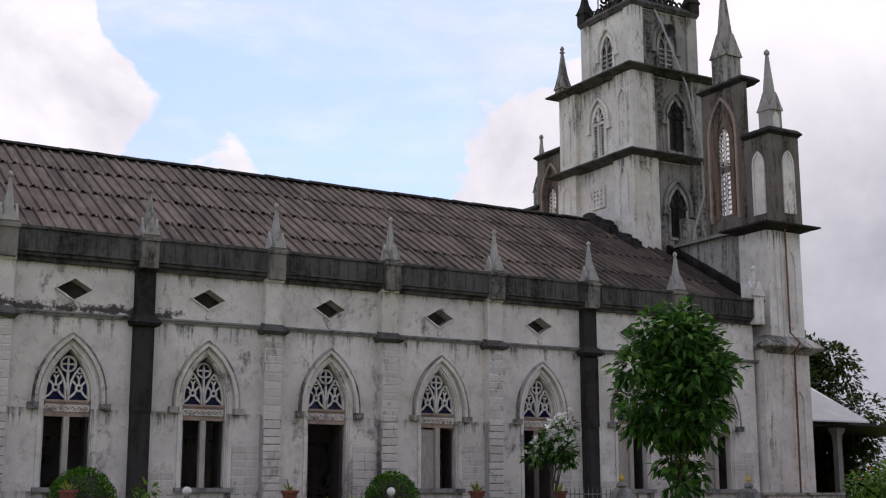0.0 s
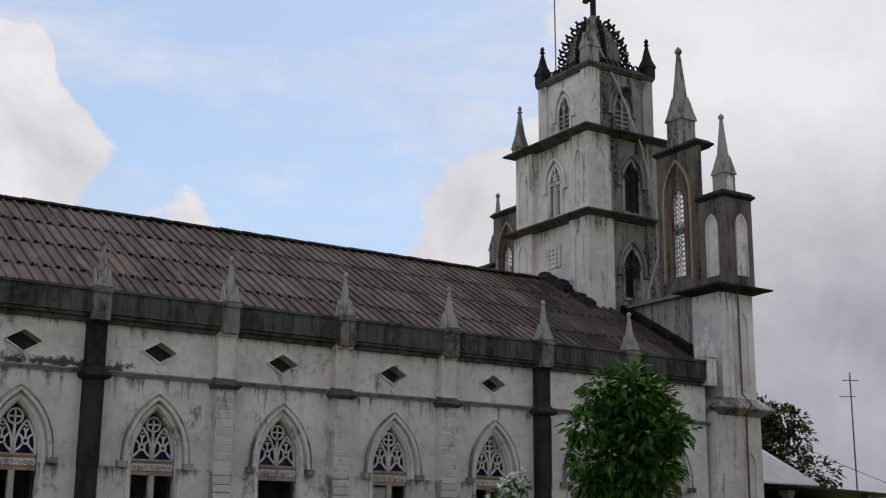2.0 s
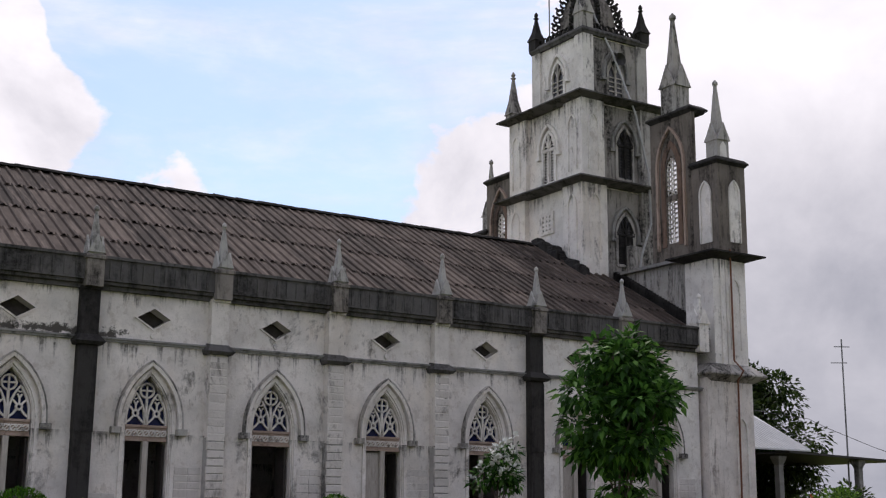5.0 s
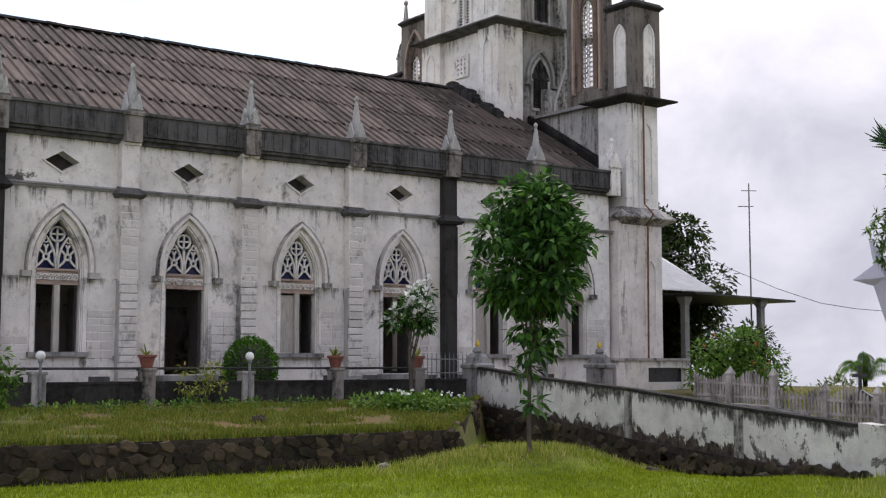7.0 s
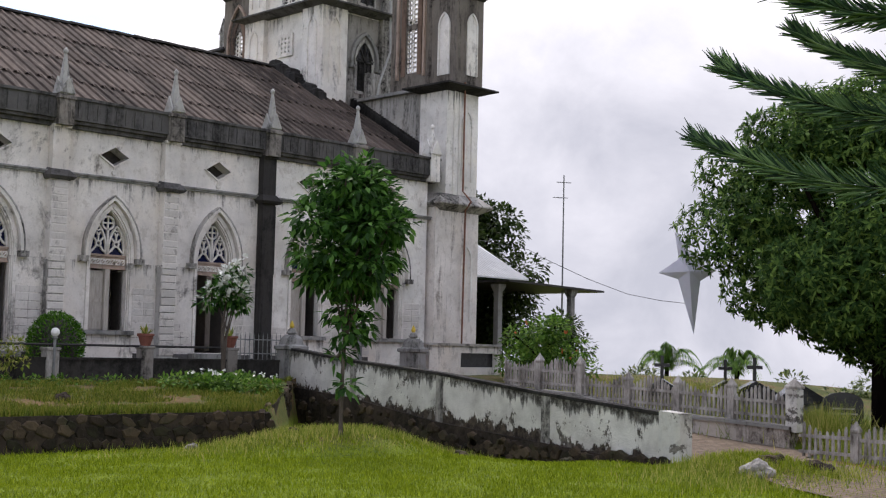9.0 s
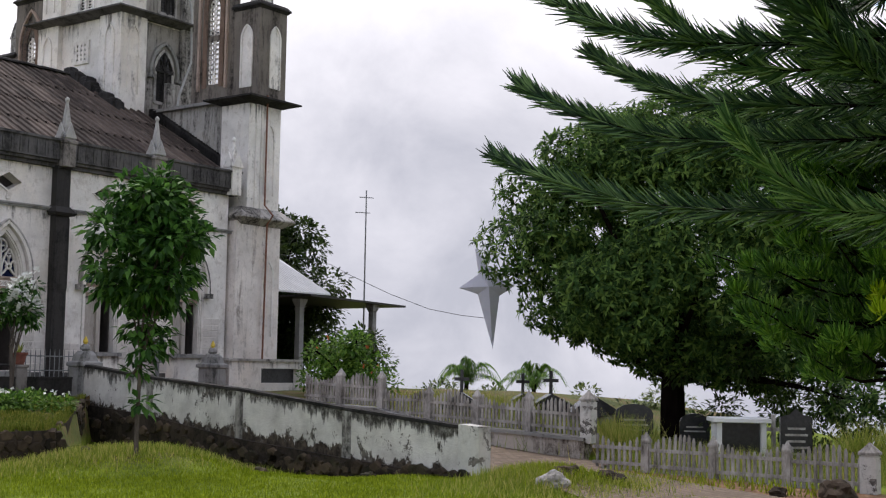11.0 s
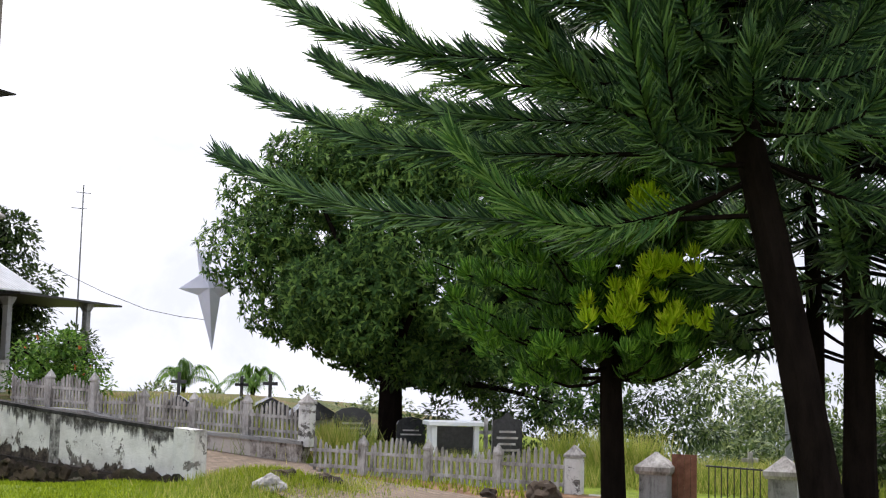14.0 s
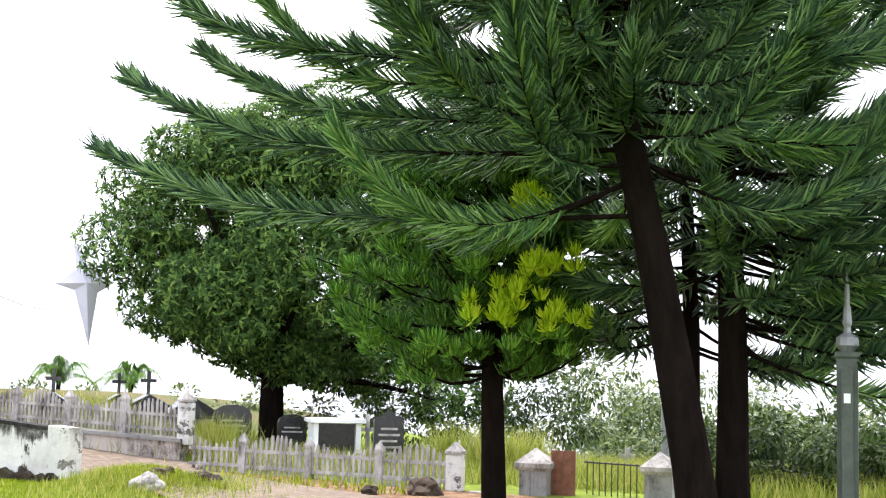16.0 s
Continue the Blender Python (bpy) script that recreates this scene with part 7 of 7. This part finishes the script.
soup("leaves", V, F, M_LEAF, fr, "stuff")
soup("blossom", W, G, M_PETAL, fr, "stuff", "white blossom clusters")

# palms in the distance
def palm(x, y, z, h, seed):
    r = random.Random(seed)
    t = thing("coconut_palm", (x, y, z), "distant coconut palm with arching fronds", "palm tree", "distant palms")
    bm = bmesh.new()
    tube(bm, [(0, 0, 0), (0.1, 0.1, h * 0.5), (0.15, 0.0, h)], [0.16, 0.13, 0.1], 8)
    part("trunk", bm, M_BARK, t)
    V, F = [], []
    for k in range(19):
        az, el, l = r.uniform(0, 6.28), r.uniform(0.45, 1.5), r.uniform(2.3, 3.2)
        d = Vector((math.cos(az), math.sin(az), 0))
        s = Vector((-d.y, d.x, 0))
        for i in range(26):
            u = i / 25
            p = Vector((0.15, 0, h)) + d * (l * u * math.cos(el)) + Vector((0, 0, l * (u * math.sin(el) - 0.85 * u ** 2.2)))
            for sg in (-1, 1):
                add_leaf(V, F, p, (s * sg * 0.7 + d * 0.6 + Vector((0, 0, -0.8))).normalized(), Vector((0, 0, 1)), 0.55 * (1 - 0.5 * u), 0.05)
    soup("fronds", V, F, M_SHRUB, t, "stuff")


palm(39.0, 2.0, -3.5, 5.3, 1)
palm(40.6, -0.7, -3.5, 5.1, 2)

# far scrub and trees below the cemetery
def scrub(name, label, spots, seed, leaf, per, material):
    r = random.Random(seed)
    V, F = [], []
    for x, y, z, rad in spots(r):
        clump(V, F, r, Vector((x, y, z)), rad, int(per * rad), leaf, leaf * 0.4)
    soup(name, V, F, material, kind="stuff", label=label, category="shrubs")


def far_spots(r):
    out = []
    for _ in range(220):
        x = r.uniform(30, 46)
        y = r.uniform(-46, -17)
        h = r.uniform(0, 1)
        out.append((x, y, ground_z(x, y) + 0.2 + 4.0 * h * (0.6 + 0.5 * noise.noise(Vector((x * 0.3, y * 0.3, 0)))), r.uniform(0.4, 0.9)))
    for _ in range(240):
        x, y = r.uniform(32, 46), r.uniform(-44, -22)
        out.append((x, y, -2.0 + 5.6 * r.random() ** 0.9 * (0.75 + 0.4 * noise.noise(Vector((y * 0.25, 3.0, 0)))), r.uniform(0.4, 0.9)))
    for _ in range(90):
        x, y = r.uniform(24, 34), r.uniform(-44, -25)
        out.append((x, y, ground_z(x, y) + 2.4 * r.random() ** 1.4, r.uniform(0.35, 0.7)))
    for _ in range(70):
        out.append((r.uniform(33, 38), r.uniform(-12, 10), r.uniform(-1.0, 1.15), r.uniform(0.5, 0.9)))
    return out


scrub("far_scrub", "pale green scrub and small trees beyond the cemetery", far_spots, 51, 0.26, 220, M_SCRUB)


def near_mango_low(r):
    return [(24.5 + r.uniform(-3, 5), -19.5 + r.uniform(-5, 3), r.uniform(0.6, 2.6), r.uniform(0.4, 0.7)) for _ in range(55)] + [(18.5 + r.uniform(-2, 3), -31.5 + r.uniform(-3, 3), r.uniform(0.1, 1.3), r.uniform(0.35, 0.6)) for _ in range(85)]


scrub("cemetery_shrubs", "dark leafy shrubs among the graves", near_mango_low, 52, 0.2, 240, M_DEEP)


# ---- grasses ----
def blades(name, label, material, count, area, h, w, seed, category="grass"):
    r = random.Random(seed)
    V, F = [], []
    for _ in range(count):
        x, y = area(r)
        z = ground_z(x, y)
        a = r.uniform(0, 6.28)
        hh = h * r.uniform(0.45, 1.2)
        s = Vector((math.cos(a), math.sin(a), 0)) * w
        b = Vector((x, y, z - 0.02))
        t = b + Vector((r.uniform(-0.5, 0.5) * hh, r.uniform(-0.5, 0.5) * hh, hh))
        k = len(V)
        V += [b - s, b + s, t]
        F.append((k, k + 1, k + 2))
    soup(name, V, F, material, kind="stuff", label=label, category=category)


def lawn_area(r):
    while True:
        y = -9.6 - 14 * r.random()
        x = r.uniform(-13, 12)
        if x < wall_x(max(y, -18.1)) - 0.2 and math.hypot(x + 10.2, y + 32.6) > 12:
            return x, y


def bank_area(r):
    while True:
        y = r.uniform(-9.4, -2.8)
        x = r.uniform(-12, 13)
        if x < 7.5 + max(0, y + 9.5) * 0.90 and noise.noise(Vector((x * 0.8, y * 1.1, 2.0))) + 0.4 * noise.noise(Vector((x * 3, y * 3, 7.0))) > r.uniform(-0.35, 0.22):
            return x, y


blades("lawn_grass", "short bright green lawn grass", M_LAWN, 200000, lawn_area, 0.085, 0.012, 61)
blades("bank_grass", "patchy dry green grass on the terrace bank", M_BANK, 90000, bank_area, 0.13, 0.012, 62)


def lip_area(r):
    if r.random() < 0.7:
        return r.uniform(-12, 7.4), -9.42 + r.gauss(0, 0.05)
    u = r.random()
    return 7.4 + 5.8 * u, -9.3 + 6.2 * u


blades("wall_lip_grass", "long grass hanging over the rubble wall edge", M_BANK, 9000, lip_area, 0.2, 0.012, 67)


def mound_area(r):
    if r.random() < 0.55:
        return 8.6 + r.gauss(0, 2.2), -11.0 + r.gauss(0, 0.7)
    return 10.6 + r.gauss(0, 1.2), -20.2 + r.gauss(0, 0.8)


blades("mound_weeds", "rough weedy grass on the mounds", M_DRY, 14000, mound_area, 0.2, 0.014, 63)


def tall_area(r):
    k = r.random()
    if k < 0.16:
        return 20.5 + r.uniform(-2.6, 6), -11.5 + r.uniform(-4, 4)
    if k < 0.3:
        return 18.2 + r.gauss(0, 0.5), -14.9 + r.gauss(0, 0.6)
    if k < 0.45:
        return 19.0 + r.gauss(0, 0.7), -17.3 + r.gauss(0, 0.6)
    return 20.0 + r.uniform(-4.5, 4), -25 + r.uniform(-10, 6.5)


blades("tall_dry_grass", "tall yellow-green dry grass among the graves", M_DRY, 50000, tall_area, 0.5, 0.013, 64)


def clump_area(r):
    x, y = r.choice(((19.6, -13.4), (17.9, -17.7), (18.5, -23.2), (18.6, -24.1), (18.2, -25.0)))
    return x + r.gauss(0, 0.28), y + r.gauss(0, 0.24)


blades("grass_clumps", "tall clumps of yellow-green grass between graves", M_DRY, 4200, clump_area, 1.05, 0.016, 68)


def verge_area(r):
    if r.random() < 0.8:
        return 10.7 + r.gauss(0, 0.55), -20.3 + r.gauss(0, 0.5)
    return 13.6 + r.uniform(-1.2, 1.2), -21.5 + r.uniform(-3.2, 2.2)


blades("verge_weeds", "fresh green weeds on the bare verge", M_LAWN, 3200, verge_area, 0.2, 0.018, 69)


def weed_area(r):
    return 9.2 + r.gauss(0, 0.7), -5.4 + r.gauss(0, 0.45)


r = random.Random(66)
V, F, W, G = [], [], [], []
for _ in range(60):
    x, y = weed_area(r)
    clump(V, F, r, Vector((x, y, ground_z(x, y) + 0.18)), 0.22, 34, 0.16, 0.07, 0.1)
    if r.random() < 0.4:
        for k in range(3):
            add_leaf(W, G, Vector((x, y, ground_z(x, y) + 0.45)), ball(r).normalized(), ball(r).normalized(), 0.08, 0.07)
for _ in range(70):
    x, y = r.uniform(-3, 9), -4.1 + r.gauss(0, 0.35)
    clump(V, F, r, Vector((x, y, ground_z(x, y) + 0.08)), 0.16, 22, 0.14, 0.06, 0.1)
soup("leafy_weeds", V, F, M_SHRUB, kind="stuff", label="bright green leafy weeds on the terrace bank", category="weeds")
soup("weed_flowers", W, G, M_PETAL, kind="stuff", label="small white flowers among the weeds", category="flowers")
V, F = [], []
for _ in range(16):
    clump(V, F, r, Vector((4.3 + r.gauss(0, 0.22), -3.3 + r.gauss(0, 0.2), 1.35 + r.random() * 0.8)), 0.16, 26, 0.13, 0.05, 0.1)
soup("dry_shrub", V, F, M_DRY, kind="stuff", label="thin yellowing shrub before the church door", category="shrub")
V, F = [], []
for _ in range(17):
    clump(V, F, r, Vector((-0.95 + r.gauss(0, 0.2), -3.7 + r.gauss(0, 0.2), 1.3 + r.random() * 1.2)), 0.2, 30, 0.2, 0.08, 0.1)
soup("garden_shrub", V, F, M_SHRUB, kind="stuff", label="light green leafy shrub at the terrace railing", category="shrub")


# ---- graves ----
def headstone(x, y, w, h, kind_, lines=4, yaw=58):
    g = thing("headstone", (x, y, ground_z(x, y) - 0.05), "black granite headstone with pale engraved lines", "headstone", "cemetery headstones")
    g.rotation_euler = (0, 0, radians(-yaw))
    bm = bmesh.new()
    if kind_ == "arch":
        slab_xz(bm, [(-w / 2, 0), (w / 2, 0), (w / 2, h * 0.8), *[(w / 2 * math.cos(a), h * 0.8 + h * 0.2 * math.sin(a)) for a in (0.5, 1.0, 1.57, 2.14, 2.64)], (-w / 2, h * 0.8)], -0.07, 0.07)
    else:
        slab_xz(bm, [(-w / 2, 0), (w / 2, 0), (w / 2, h * 0.86), (w * 0.2, h * 0.9), (0, h), (-w * 0.2, h * 0.9), (-w / 2, h * 0.86)], -0.07, 0.07)
    part("slab", bm, M_GRANITE_SHADE, g)
    bm = bmesh.new()
    box(bm, -w * 0.6, w * 0.6, -0.2, 0.2, -0.1, 0.14)
    part("base", bm, M_CEMENT, g)
    for k in range(lines):
        bm = bmesh.new()
        z = h * (0.66 - 0.1 * k)
        l = w * (0.36 if k % 2 else 0.28)
        box(bm, -l, l, -0.078, -0.071, z, z + h * 0.035)
        part("line", bm, M_PICKET, g)


headstone(19.0, -17.3, 0.95, 1.25, "arch", 3)
headstone(22.3, -17.4, 0.8, 1.15, "arch", 2)
headstone(18.75, -21.6, 0.72, 1.45, "peak", 5)
headstone(21.7, -24.2, 0.8, 0.9, "arch", 3)
headstone(19.7, -30.3, 0.8, 1.0, "arch", 3)
headstone(19.8, -31.4, 0.6, 0.9, "peak", 3)
headstone(20.2, -28.6, 0.8, 0.9, "arch", 3)
tomb = thing("table_tomb", (19.2, -20.0, ground_z(19.2, -20.0)), "white framed tomb with dark slab under a pale top", "tomb")
tomb.rotation_euler = (0, 0, radians(-58))
bm = bmesh.new()
for x in (-0.52, 0.52):
    box(bm, x - 0.06, x + 0.06, -0.5, 0.5, -0.1, 1.02)
part("side", bm, M_WHITEPAINT, tomb)
bm = bmesh.new()
box(bm, -0.68, 0.68, -0.6, 0.6, 1.02, 1.12)
part("top", bevelled(bm, 0.01), M_WHITEPAINT, tomb)
bm = bmesh.new()
box(bm, -0.46, 0.46, -0.3, -0.24, -0.1, 1.0)
part("slab", bm, M_GRANITE_SHADE, tomb, "black granite slab")


def roofed_grave(x, y, z, w, cross):
    g = thing("roofed_grave", (x, y, z), "dark roofed grave with a black cross", "grave", "roofed graves")
    g.rotation_euler = (0, 0, radians(-55))
    bm = bmesh.new()
    slab_xz(bm, [(-w, 1.0), (w, 1.0), (w, 1.1), (0, 1.5), (-w, 1.1)], -0.8, 0.8)
    part("roof", bm, M_GRANITE_SHADE, g)
    bm = bmesh.new()
    box(bm, -w * 0.8, w * 0.8, -0.6, 0.6, -0.2, 1.0)
    part("body", bm, M_CEMENT, g)
    if cross:
        bm = bmesh.new()
        box(bm, -0.05, 0.05, -0.05, 0.05, 1.4, 2.15)
        box(bm, -0.22, 0.22, -0.05, 0.05, 1.82, 1.92)
        part("cross", bm, M_GRANITE_SHADE, g)


roofed_grave(20.8, -10.7, 0.00, 0.63, True)
roofed_grave(22.2, -12.9, 0.00, 0.73, True)
roofed_grave(22.4, -14.2, -0.05, 0.68, False)
roofed_grave(19.6, -15.6, 0.00, 0.48, False)
roofed_grave(26.0, -9.5, -0.10, 0.68, True)
for x, y, h in ((20.9, -20.2, 1.3), (21.5, -19.0, 0.9), (20.6, -27.0, 0.75)):
    c = thing("grave_cross", (x, y, ground_z(x, y) - 0.1), "small pale stone grave cross", "cross", "grave crosses")
    c.rotation_euler = (0, 0, radians(-60))
    bm = bmesh.new()
    box(bm, -0.05, 0.05, -0.04, 0.04, 0, h)
    box(bm, -0.2, 0.2, -0.04, 0.04, h * 0.68, h * 0.68 + 0.09)
    part("cross", bm, M_PICKET, c)
far_pole = thing("utility_pole", (22.5, -27.6, -0.3), "grey concrete utility pole", "pole")
bm = bmesh.new()
tube(bm, [(0, 0, 0), (0, 0, 5.5)], [0.11, 0.09], 8)
part("shaft", bm, M_STEEL, far_pole)


# ---- rocks by the path ----
def rock(x, y, s, material, label, seed):
    r = random.Random(seed)
    bm = bmesh.new()
    bmesh.ops.create_icosphere(bm, subdivisions=3, radius=s)
    for v in bm.verts:
        q = v.co.normalized()
        v.co *= 0.8 + 0.45 * noise.noise(q * 1.5 + Vector((seed, 0, 0))) + 0.12 * noise.noise(q * 5 + Vector((seed, 3, 0)))
        v.co.z *= 0.7
    ob = link_mesh("rock", bm, material)
    ob.location = (x, y, ground_z(x, y) + s * 0.2)
    tagged(ob, label, "rock", "path-side rocks")


for x, y, s, m, l, k in ((9.7, -20.6, 0.33, M_PICKET, "pale grey boulder beside the path", 1), (10.5, -20.4, 0.28, M_STONE_OB, "brown boulder in the weeds", 2), (11.0, -20.9, 0.22, M_STONE_OB, "brown boulder in the weeds", 3), (11.6, -20.7, 0.36, M_STONE_OB, "brown boulder in the weeds", 4), (12.8, -24.6, 0.4, M_STONE_OB, "dark brown boulder by the fence", 5), (12.3, -23.7, 0.2, M_STONE_OB, "dark brown boulder by the fence", 6),
                         (5.0, -10.3, 0.16, M_PICKET, "small stone on the lawn edge", 7), (7.1, -10.9, 0.17, M_STONE_OB, "small stone on the lawn edge", 8), (9.9, -13.2, 0.2, M_STONE_OB, "small stone on the lawn edge", 9), (10.6, -15.6, 0.2, M_STONE_OB, "small stone on the lawn edge", 10), (3.9, -6.9, 0.22, M_STONE_OB, "rock on the grassy terrace", 11)):
    rock(x, y, s, m, l, k)
